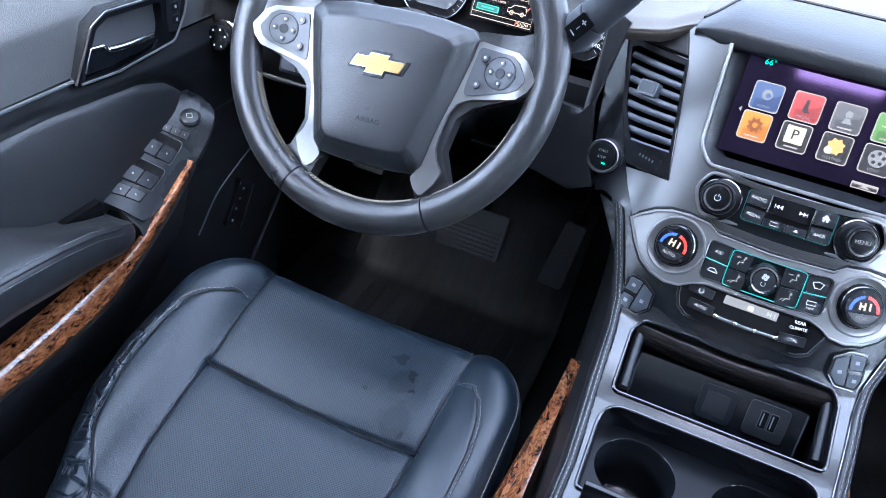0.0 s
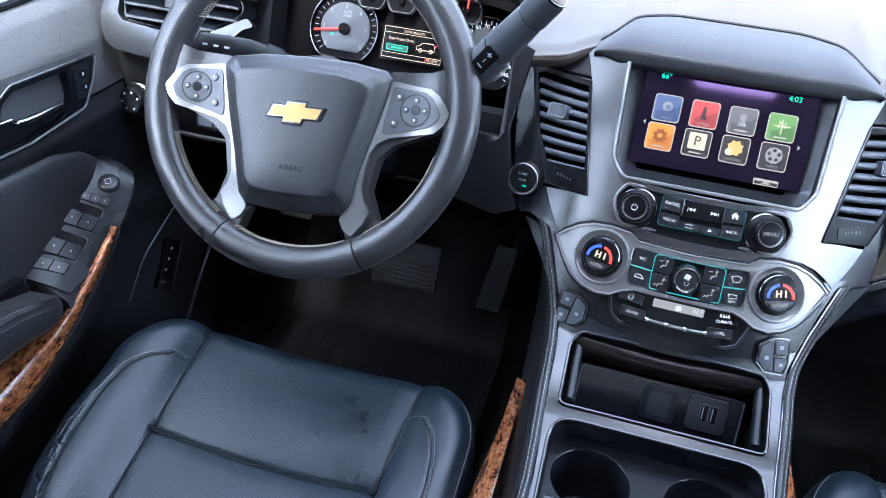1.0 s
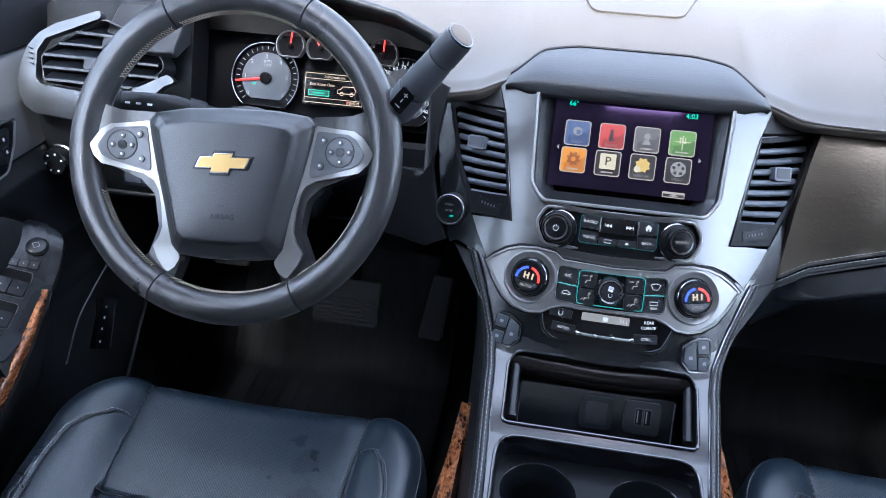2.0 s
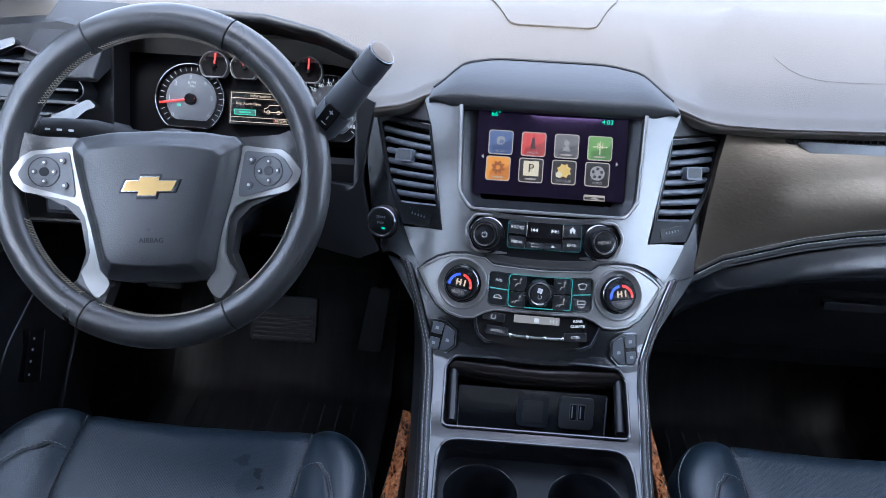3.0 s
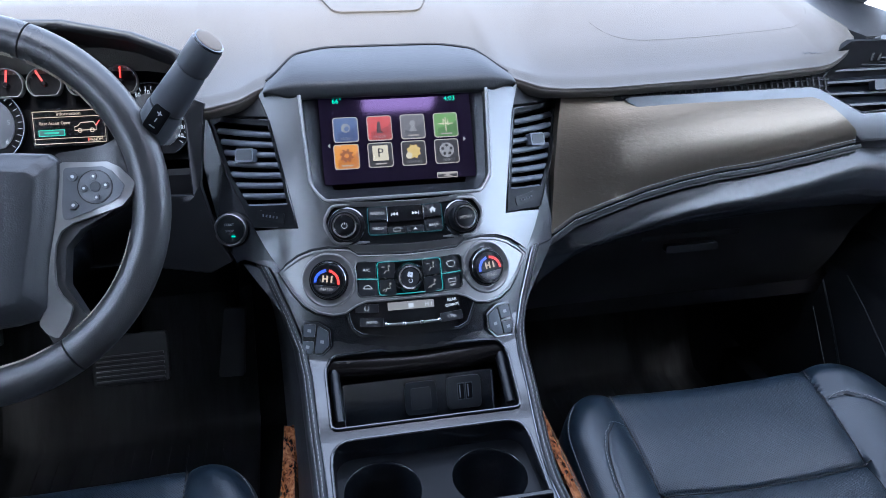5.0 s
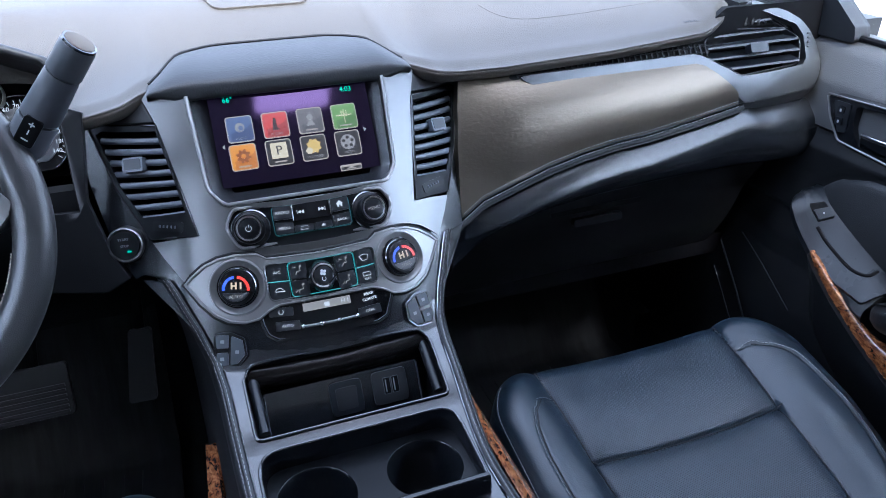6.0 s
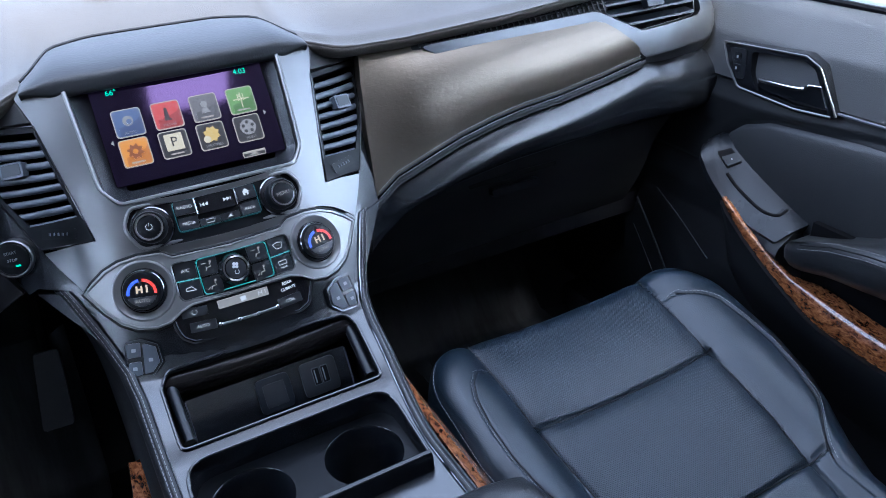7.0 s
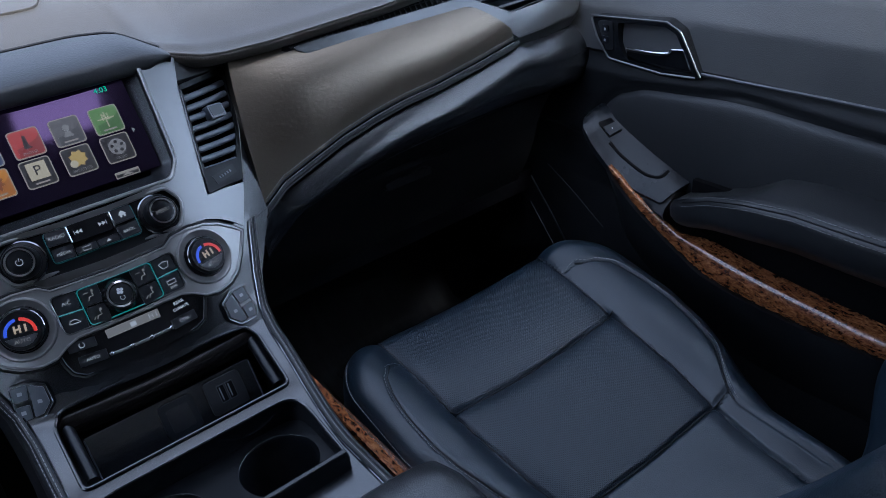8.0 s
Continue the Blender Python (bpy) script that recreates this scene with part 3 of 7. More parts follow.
def set_back(x):
    """The pad's outer corner is rounded in plan; in the middle the pad ends behind the screen hood."""
    k = max(0.0, min(1.0, (x - 0.575) / 0.116))
    if abs(x) < 0.154:
        return hood_ring(x)[10][1] + 0.004 - 0.146
    return 0.13 * (1 - math.sqrt(1 - k * k)) + (hood_ring(0.154)[10][1] + 0.004 - 0.146) * ease((0.190 - abs(x)) / 0.036)


def top_surface(x, v):
    # v 0..1 runs round the rounded lip, 1..2 over the top
    if v < 1:
        a = math.pi * 0.95 * (1 - v)
        r = 0.0085 - 0.0010 * ease((x - 0.19) / 0.03)
        k = max(0.0, min(1.0, (x - 0.575) / 0.116))
        out = r * math.sin(a) - 0.02 * (1 - v)
        return Vector((x + k * out, 0.146 + set_back(x) - math.sqrt(1 - k * k) * out, crown(x, 0.146 + set_back(x)) - 0.006 - r + r * math.cos(a)))
    y = 0.146 + set_back(x) + (0.70 - set_back(x)) * (v - 1) ** 1.15
    return Vector((x, y, crown(x, y) - 0.006 * (1 - ease((y - 0.146 - set_back(x)) / 0.022))))


VS = [i / 8 for i in range(8)] + [1 + i / 144 for i in range(8)] + [1 + i / 36 for i in range(2, 37)]
left_xs = [x for x in XS if -0.24 <= x <= 0.6911]
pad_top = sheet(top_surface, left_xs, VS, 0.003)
part("dash_top", pad_top, dusty_sheen_top, dash, "grained charcoal dash top, dusty, with sky sheen put into its colour")


def crown_left(x, v):
    y = 0.27 + 0.58 * v
    z = 0.862 - 0.012 * ease((y - 0.45) / 0.3) - 0.03 * ease((-x - 0.62) / 0.15) - 0.035 * (1 - ease((y - 0.27) / 0.09))
    k = ease((-0.24 - x) / 0.08)
    return Vector((x, y, crown(-0.24, y) * (1 - k) + z * k))


part("dash_top_left", sheet(crown_left, [-0.84 + 0.6 * i / 20 for i in range(21)], [i / 14 for i in range(15)], 0.03), dusty_sheen_top, dash)
part("dash_top_end", sheet(lambda x, v: Vector((x, 0.20 + 0.65 * v, 0.828 + 0.02 * v)), [0.69 + 0.15 * i / 6 for i in range(7)], [i / 10 for i in range(11)], 0.03), dash_plastic, dash)

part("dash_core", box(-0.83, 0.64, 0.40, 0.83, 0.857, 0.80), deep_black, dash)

# raised airbag lid outline and a defroster or speaker panel in the top
lid_path = []
for k in range(61):
    w = k / 60
    x = 0.30 + 0.34 * w
    lid_path.append(Vector((x, 0.232 + 0.05 * (2 * w - 1) ** 8, 0)))
for q in lid_path:
    q.z = crown(q.x, q.y) + 0.0005
part("airbag_seam", tube(lid_path, 0.00022, 6), dusty_sheen_top, dash)
am = Matrix.Translation((0.585, 0.172, crown(0.585, 0.172) + 0.0008)) @ Matrix.Rotation(radians(8), 4, "X")
words("AIRBAG", 0.0085, am, dash_plastic, dash)
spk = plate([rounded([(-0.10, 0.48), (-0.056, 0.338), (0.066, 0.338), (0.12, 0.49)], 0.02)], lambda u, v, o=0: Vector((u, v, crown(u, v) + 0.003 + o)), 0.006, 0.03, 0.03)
part("speaker_grille", spk, dusty_sheen_top, dash, "grey speaker cover in the dash top", bevel=0.0015)

# hood over the touchscreen
hx = [-0.149 * math.cos(math.pi * i / 40) for i in range(41)]
part("screen_hood", loft([hood_ring(x) for x in hx]), dash_plastic, dash, "padded charcoal hood over the touchscreen", sharp=60)
part("hood_gap", tube([Vector(hood_ring(x)[10]) + Vector((0, 0.003, 0.0006)) for x in hx[3:-3]], 0.0018, 6), seam_dark, dash)

# passenger fascia
STITCH_X = [0.18, 0.195, 0.23, 0.277, 0.33, 0.388, 0.44, 0.497, 0.58, 0.664, 0.70]
STITCH_Z = [0.596, 0.611, 0.630, 0.6425, 0.656, 0.6665, 0.673, 0.677, 0.687, 0.699, 0.702]


def stitch_z(x):
    return lin(x, STITCH_X, STITCH_Z)


def fas(x, z, o=0.0):
    """The leaning passenger-side face of the dash."""
    bulge = 0.014 * math.sin(math.pi * max(0, min(1, (z - stitch_z(abs(x))) / max(0.02, 0.772 - stitch_z(abs(x))))))
    return Vector((x, 0.155 + 0.5 * (z - 0.76), z)) + Vector((0, -1, 0.5)).normalized() * (o + bulge * (0.3 + 0.7 * ease((abs(x) - 0.2) / 0.1)))


leather_loop = [(0.196, 0.613)] + [(x, stitch_z(x)) for x in (0.21, 0.23, 0.255, 0.277, 0.33, 0.388, 0.44, 0.497, 0.58, 0.655)] + [(0.652, 0.712), (0.60, 0.752), (0.585, 0.757), (0.34, 0.757), (0.318, 0.766), (0.29, 0.773), (0.222, 0.772), (0.214, 0.74), (0.205, 0.69)]
part("dash_leather_panel", plate([leather_loop], fas, 0.02, 0.02, 0.012), dash_leather, dash, "grained black leather panel, warm reflected light put into its tint", bevel=0.002)
for k, dz in enumerate((-0.0025, 0.0045)):
    line = [fas(x, stitch_z(x) + dz, 0.001) for x in np.linspace(0.2, 0.655, 60)]
    part("stitching", stitches([line], 0.005, 0.0018), thread, dash, "grey thread seam")
roll = [fas(x, stitch_z(x) - 0.006, -0.002) for x in np.linspace(0.19, 0.665, 50)]
part("piping", tube(roll, 0.0035, 8), seam_dark, dash)
for dz in (0.0010, -0.0095):
    part("seam_groove", tube([fas(x, stitch_z(x) + dz, 0.0006) for x in np.linspace(0.2, 0.655, 50)], 0.0012, 5), seam_dark, dash)


def low_dash(x, v):
    """The lower passenger fascia: out under the seam, round, and back towards the glove box."""
    zs = stitch_z(x) if x < 0.664 else 0.699 - 0.008 * ease((x - 0.664) / 0.05)
    y0 = 0.155 + 0.5 * (zs - 0.76)
    k = ease((x - 0.19) / 0.08)
    ys = [y0 + 0.012, y0 + 0.002, y0 - 0.016 * k, y0 - 0.022 * k, y0 - 0.01 * k, y0 + 0.012, y0 + 0.05]
    glove = lin(x, [0.18, 0.254, 0.323, 0.417, 0.517, 0.64, 0.8], [0.53, 0.570, 0.581, 0.589, 0.592, 0.592, 0.588])
    zz = [zs - 0.004, zs - 0.012, zs - 0.03, lin(0.5, [0, 1], [zs - 0.03, glove + 0.014]), glove + 0.016, glove + 0.004, glove - 0.004]
    t = v * 6
    i = min(5, int(t))
    w = t - i
    pick = [max(0, i - 1), i, i + 1, min(6, i + 2)]
    curve = lambda q: q[1] + 0.5 * w * (q[2] - q[0] + w * (2 * q[0] - 5 * q[1] + 4 * q[2] - q[3] + w * (3 * (q[1] - q[2]) + q[3] - q[0])))
    return Vector((x, curve([ys[j] for j in pick]), curve([zz[j] for j in pick])))


part("lower_fascia", sheet(low_dash, [0.18 + 0.65 * i / 60 for i in range(61)], [i / 30 for i in range(31)], 0.02, (0, 1, 0)), satin_black, dash, sharp=70)
gl_xs = [0.2 + 0.55 * i / 40 for i in range(41)]


def glove_surface(x, v):
    z1 = lin(x, [0.18, 0.254, 0.323, 0.417, 0.517, 0.64, 0.8], [0.526, 0.566, 0.577, 0.585, 0.588, 0.588, 0.584])
    z = z1 - v * (z1 - 0.36)
    return Vector((x, 0.142 + 0.05 * math.sin(min(1, v * 3) * math.pi / 2) * 0.6 + 0.09 * v * v, z))


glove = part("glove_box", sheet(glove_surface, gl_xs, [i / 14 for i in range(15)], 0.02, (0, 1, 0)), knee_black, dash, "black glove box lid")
part("glove_seam", tube([low_dash(x, 5 / 6) + Vector((0, -0.0012, -0.0008)) for x in np.linspace(0.245, 0.66, 40)], 0.0011), slat_plastic, glove)
lm = seen_from(Matrix.Translation((0.46, 0.162, 0.524)) @ Euler((radians(82), 0, 0)).to_matrix().to_4x4())
part("latch", plate([box2(-0.043, -0.006, 0.043, 0.006, 0.004)], lm, 0.012, 0, 0), pod_plastic, glove, "dark grey glove box latch", bevel=0.002)
part("latch_recess", plate([box2(-0.085, 0.018, 0.075, 0.026, 0.003)], lm, 0.006, 0, 0, 0.002), cup_black, glove, bevel=0.0015)
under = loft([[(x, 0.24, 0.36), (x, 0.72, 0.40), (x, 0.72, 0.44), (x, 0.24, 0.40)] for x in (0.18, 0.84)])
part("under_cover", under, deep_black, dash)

# dark slot under the lip with its comb of small vanes, on both sides
slot = plate([[(0.222, 0.770), (0.84, 0.770), (0.84, 0.83), (0.64, 0.83), (0.60, 0.80), (0.222, 0.785)]], lambda u, v, o=0: Vector((u, 0.168 - o, v)), 0.01, 0, 0)
part("slot_back", slot, deep_black, dash)
comb_base = part("defogger_strip", plate([[(0.292, 0.766), (0.30, 0.764), (0.612, 0.767), (0.618, 0.783), (0.30, 0.7755)]], lambda u, v, o=0: fas(u, v, 0.0) + Vector((0, -o, 0)), 0.004, 0.03, 0), deep_black, dash)
bm = bmesh.new()
for i in range(34):
    x = 0.306 + i * 0.0092
    lo, hi = 0.7665, 0.776 + 0.007 * i / 34
    a, b = fas(x, lo, 0.001), fas(x, hi, 0.001)
    tube_into(bm, [a, b], 0.0013, 4)
for k in range(2):
    tube_into(bm, [fas(0.304, 0.7685 + k * 0.005, 0.0012), fas(0.616, 0.771 + k * 0.0085, 0.0012)], 0.0009, 4)
part("comb", bm, door_plastic, comb_base)


def end_vent(sx):
    """Satin silver end cap with the round-cornered outer air vent."""
    def mp(u, v, o=0.0):
        # the surround turns under towards its lower edge
        o -= 0.0065 * max(0.0, (0.757 - v) / 0.05) ** 2 * ease((u - 0.60) / 0.05)
        p = Vector((u, 0.155 + 0.5 * (v - 0.76) - 0.03 * ease((u - 0.62) / 0.1) * 0.4, v)) + Vector((0, -1, 0.5)).normalized() * o
        return Vector((sx * p.x, p.y, p.z))
    outer = [(0.304, 0.7665), (0.33, 0.7675), (0.585, 0.7695), (0.598, 0.7665), (0.662, 0.735), (0.768, 0.743), (0.776, 0.75), (0.776, 0.782), (0.765, 0.797), (0.69, 0.825), (0.692, 0.834), (0.752, 0.815), (0.775, 0.803), (0.790, 0.787), (0.799, 0.767), (0.802, 0.747), (0.799, 0.729), (0.792, 0.716), (0.779, 0.709), (0.70, 0.7035), (0.6655, 0.7005), (0.598, 0.7545), (0.585, 0.757), (0.324, 0.7555)]
    if sx < 0:
        outer = [(0.597, 0.765), (0.662, 0.735)] + outer[5:22] + [(0.652, 0.708), (0.60, 0.7515), (0.585, 0.757)]
    cap = part("trim_cap", plate([rounded(outer, 0.008, 4)], mp, 0.012, 0.02, 0.008, 0.006), cap_grey, dash, "satin grey vent surround" if sx < 0 else "satin silver vent surround", bevel=0.0045)
    if sx > 0:
        # darker underside of the surround, bending back to the lower fascia
        rim = [(0.6655, 0.7005), (0.70, 0.7035), (0.74, 0.7062), (0.779, 0.709), (0.792, 0.716), (0.799, 0.729), (0.802, 0.747)]
        turn = [(0.0, -1.0), (0.0, -1.0), (0.0, -1.0), (0.25, -0.97), (0.6, -0.8), (0.85, -0.5), (1.0, -0.2)]
        rings = []
        for (u, v), (du, dv) in zip(rim, turn):
            q = mp(u, v, 0.005)
            rings.append([q + Vector((du * w, y, dv * w)) for w, y in ((-0.003, -0.0008), (0.001, 0.0004), (0.010, 0.006), (0.020, 0.014), (0.020, 0.05), (-0.003, 0.05))])
        part("surround_underside", loft(rings), door_plastic, dash, sharp=50)
    hole = rounded([(0.600, 0.772), (0.665, 0.738), (0.766, 0.746), (0.774, 0.778), (0.69, 0.824), (0.63, 0.80)], 0.014)
    vent = part("air_vent", plate([hole], mp, 0.004, 0, 0, -0.03), deep_black, dash, "black outer air vent")
    wall = rounded([(0.598, 0.772), (0.665, 0.736), (0.768, 0.745), (0.776, 0.779), (0.69, 0.826), (0.628, 0.802)], 0.014)
    part("vent_housing", plate([wall, hole[::-1]], mp, 0.034, 0, 0, 0.001), button_black, vent, bevel=0.001)
    for i in range(5):
        z = 0.752 + i * 0.0145
        x0 = lin(z, [0.74, 0.772, 0.80, 0.83], [0.652, 0.604, 0.632, 0.70])
        x1 = lin(z, [0.74, 0.78, 0.80, 0.83], [0.766, 0.772, 0.742, 0.69])
        if x1 - x0 < 0.02:
            continue
        a, b = mp(x0, z - 0.004, -0.006), mp(x1, z, -0.006)
        rings = [[p + Vector(q) for q in ((0, -0.009, -0.001), (0, -0.007, 0.0024), (0, 0.012, 0.005), (0, 0.012, 0.0015))] for p in (a, b)]
        part("slat", loft(rings), pod_plastic, vent, bevel=0.0006)
    tab = mp(0.693, 0.771, 0.004)
    tm = seen_from(Matrix.Translation(tab) @ Euler((radians(62), 0, 0)).to_matrix().to_4x4())
    part("slider", plate([box2(-0.016, -0.007, 0.016, 0.007, 0.003)], tm, 0.012, 0, 0, 0.004), pod_plastic, vent, bevel=0.002)
    for i in range(4):
        part("dial_rib", tube([mp(0.779 + 0.001 * i, 0.765 + i * 0.006, 0.008), mp(0.784 + 0.001 * i, 0.766 + i * 0.006, 0.008)], 0.0012, 5), button_black, vent)


end_vent(1)
end_vent(-1)
# small side-window outlet above the passenger's outer vent
tri = part("side_outlet", plate([rounded([(0.668, 0.802), (0.748, 0.797), (0.70, 0.822), (0.675, 0.824)], 0.003)], lambda u, v, o=0.0: Vector((u, 0.155 + 0.5 * (v - 0.76) - 0.012 - o, v)), 0.006, 0, 0, -0.004), deep_black, dash, "small black side window outlet")
for i in range(5):
    x = 0.678 + i * 0.012
    part("outlet_vane", tube([Vector((x, 0.165, 0.803)), Vector((x + 0.006, 0.172, 0.82 - i * 0.003))], 0.0018, 5), knee_black, tri)
part("outlet_edge", tube([Vector((0.66, 0.160, 0.7995)), Vector((0.752, 0.158, 0.795)), Vector((0.70, 0.172, 0.826))], 0.0012, 5), knee_black, tri)

# ---------------------------------------------------------------- centre stack
stack = thing("center_stack", (0, 0.1, 0.55), "satin silver centre stack with touchscreen, radio and climate controls", "control panel")
SCREEN = rounded([(0.1132, 0.806), (0.1075, 0.704), (0.094, 0.6905), (-0.094, 0.6905), (-0.1075, 0.704), (-0.1132, 0.806)], [0.003, 0.014, 0.012, 0.012, 0.014, 0.003])
RADIO = rounded([(0.082, 0.6855), (0.0955, 0.667), (0.082, 0.6475), (-0.0865, 0.6475), (-0.0985, 0.667), (-0.0865, 0.6855)], [0.012, 0.015, 0.012, 0.012, 0.015, 0.012], 6)
right = [(0.0, 0.6905), (0.084, 0.6905), (0.0945, 0.6932), (0.1025, 0.6985), (0.1068, 0.7055), (0.1128, 0.799), (0.13, 0.803), (0.148, 0.802), (0.163, 0.7965), (0.157, 0.783), (0.150, 0.766), (0.139, 0.715), (0.130, 0.672), (0.127, 0.6595), (0.150, 0.6565), (0.177, 0.6505), (0.168, 0.636), (0.152, 0.6145), (0.142, 0.6235), (0.128, 0.6335), (0.112, 0.6405), (0.092, 0.6445), (0.07, 0.6445), (0.062, 0.6375), (0.0, 0.6375)]
fascia = part("silver_fascia", plate([both(right), RADIO[::-1]], face, 0.010, 0.016, 0.03), silver, stack, "satin silver stack fascia, lightly scuffed", bevel=0.0022)
# raised bright lips
part("screen_lip", tube([face(u, v, 0.0015) for u, v in rounded([(0.1130, 0.795), (0.108, 0.704), (0.0945, 0.690), (-0.0945, 0.690), (-0.108, 0.704), (-0.1130, 0.795)], [0.0, 0.014, 0.012, 0.012, 0.014, 0.0])], 0.0022, 8), bright_silver, fascia)
ring = [face(u, v, 0.001) for u, v in RADIO]
part("radio_lip", tube(ring + ring[:2], 0.002, 8), bright_silver, fascia)

# touchscreen in its recess
tunnel_in = rounded([(0.096, 0.799), (0.0885, 0.709), (0.086, 0.703), (-0.086, 0.703), (-0.0885, 0.709), (-0.096, 0.799)], [0.003, 0.014, 0.012, 0.012, 0.014, 0.003])
rings = [[face(u, v, 0.001) for u, v in SCREEN], [face(u, v, -0.006) for u, v in SCREEN], [face(u, v, -0.019) for u, v in tunnel_in], [face(u, v, -0.024) for u, v in tunnel_in]]
part("screen_bezel", loft(rings, caps=False, ring_closed=False), bezel_black, stack, "glossy black screen surround", sharp=60)
scr_m = Matrix.Translation((0.001, face_y(0, 0.744) + 0.030, 0.744)) @ Euler((radians(90 - 31.8), 0, 0)).to_matrix().to_4x4()
SM = seen_from(scr_m)
screen = part("touchscreen", plate([box2(-0.0925, -0.0515, 0.0925, 0.058, 0.002)], SM, 0.006, 0, 0), screen_mat, stack, "lit touchscreen with eight app icons")


def spx(x, y):
    """Where a place of the display lies in the screen's own plane, by a 250 x 140 raster."""
    return (-0.0885 + 0.177 * x / 250.0, 0.046 - 0.099 * y / 140.0)


def put(pts, mat, name, o=0.0006, t=0.0005):
    return part(name, plate([pts], SM, t, 0, 0, o), mat, screen, clean=True)


ICON_X = [36.5, 94.0, 151.5, 209.5]
ICON_Y = [46.0, 92.0]
fills = [[icon_blue, icon_red, icon_grey, icon_green], [icon_orange, icon_dark, icon_dark, icon_dark]]
lows = [[glow("icon_blue_low", (0.05, 0.09, 0.24), 0.55 * GL), glow("icon_red_low", (0.46, 0.035, 0.03), 0.6 * GL), glow("icon_grey_low", (0.09, 0.085, 0.088), 0.7 * GL), glow("icon_green_low", (0.09, 0.22, 0.045), 0.7 * GL)], [glow("icon_orange_low", (0.62, 0.20, 0.018), 0.7 * GL), None, None, None]]
for r in range(2):
    for c in range(4):
        cx, cy = spx(ICON_X[c] - 2.0 * r, ICON_Y[r])
        h = 0.0152
        put(box2(cx - h, cy - h, cx + h, cy + h, 0.004), icon_line, "icon_border")
        put(box2(cx - h + 0.0012, cy - h + 0.0012, cx + h - 0.0012, cy + h - 0.0012, 0.0034), fills[r][c], "icon_tile", 0.0010)
        if lows[r][c]:
            q = h - 0.0012
            sweep = [(cx - q * 0.78, cy - q), (cx + q * 0.8, cy - q), (cx + q, cy - q * 0.8), (cx + q, cy + q * 0.45)] + [(cx + q * (1 - 1.75 * w), cy + q * (0.45 - 0.75 * math.sqrt(w))) for w in (0.15, 0.3, 0.5, 0.7, 0.85, 1.0)]
            put(sweep, lows[r][c], "icon_sweep", 0.0012)
        cap = {(0, 0): "AUDIO", (0, 1): "PHONE", (1, 2): "WEATHER", (1, 3): "VIDEO"}.get((r, c))
        if cap:
            words(cap, 0.0042, scr_m @ Matrix.Translation((cx, cy - 0.0108, 0.0015)), lit_grey, screen)
        else:
            put(box2(cx - 0.007, cy - 0.0116, cx + 0.007, cy - 0.0100), icon_line, "caption_bar", 0.0014)
        if (r, c) == (0, 0):
            put(disc(0.0055, 16, cx, cy + 0.002), lit_grey, "icon_mark", 0.0014)
            put(disc(0.0028, 12, cx + 0.001, cy + 0.001), icon_blue, "icon_mark", 0.0018)
        elif (r, c) == (0, 1):
            put(rounded([(cx - 0.002, cy + 0.008), (cx + 0.001, cy + 0.008), (cx + 0.0015, cy - 0.003), (cx + 0.005, cy - 0.006), (cx - 0.004, cy - 0.006)], 0.0012), icon_dark, "icon_mark", 0.0014)
        elif (r, c) == (0, 2):
            put(disc(0.0036, 14, cx, cy + 0.004), lit_grey, "icon_mark", 0.0014)
            put(rounded([(cx - 0.0055, cy - 0.006), (cx + 0.0055, cy - 0.006), (cx + 0.002, cy), (cx - 0.002, cy)], 0.001), lit_grey, "icon_mark", 0.0014)
        elif (r, c) == (0, 3):
            words("N", 0.011, scr_m @ Matrix.Translation((cx, cy + 0.003, 0.0015)), icon_cream, screen)
            put([(cx - 0.009, cy + 0.001), (cx + 0.009, cy + 0.001), (cx + 0.009, cy + 0.0022), (cx - 0.009, cy + 0.0022)], icon_cream, "icon_mark", 0.0013)
            put([(cx - 0.0006, cy - 0.008), (cx + 0.0006, cy - 0.008), (cx + 0.0006, cy + 0.009), (cx - 0.0006, cy + 0.009)], icon_cream, "icon_mark", 0.0013)
        elif (r, c) == (1, 0):
            gear = [(cx + (0.0085 if (k // 2) % 2 else 0.0062) * math.cos(math.pi * k / 16), cy + 0.001 + (0.0085 if (k // 2) % 2 else 0.0062) * math.sin(math.pi * k / 16)) for k in range(32)]
            put(gear, glow("icon_gear", (0.42, 0.10, 0.02), 0.5 * GL), "icon_mark", 0.0014)
            put(disc(0.0028, 12, cx, cy + 0.001), icon_orange, "icon_mark", 0.0018)
        elif (r, c) == (1, 1):
            put(box2(cx - 0.0095, cy - 0.007, cx + 0.0095, cy + 0.0115, 0.001), icon_cream, "icon_mark", 0.0014)
            words("P", 0.015, scr_m @ Matrix.Translation((cx, cy + 0.002, 0.0019)), icon_dark, screen)
        elif (r, c) == (1, 2):
            star = [(cx + (0.0095 if k % 2 else 0.0072) * math.cos(math.pi * k / 8), cy + 0.002 + (0.0095 if k % 2 else 0.0072) * math.sin(math.pi * k / 8)) for k in range(16)]
            put(star, icon_yellow, "icon_mark", 0.0014)
            put(disc(0.004, 14, cx - 0.006, cy - 0.003), icon_cream, "icon_mark", 0.0017)
        else:
            put(disc(0.009, 22, cx, cy + 0.0015), lit_grey, "icon_mark", 0.0014)
            for k in range(5):
                put(disc(0.0019, 10, cx + 0.0054 * math.cos(k * 1.2566 + 1.57), cy + 0.0015 + 0.0054 * math.sin(k * 1.2566 + 1.57)), icon_dark, "icon_mark", 0.0018)
words("66°", 0.0085, scr_m @ Matrix.Translation((*spx(25, -3), 0.0008)), lit_green, screen)
words("4:03", 0.0085, scr_m @ Matrix.Translation((*spx(220, 0), 0.0008)), lit_green, screen)
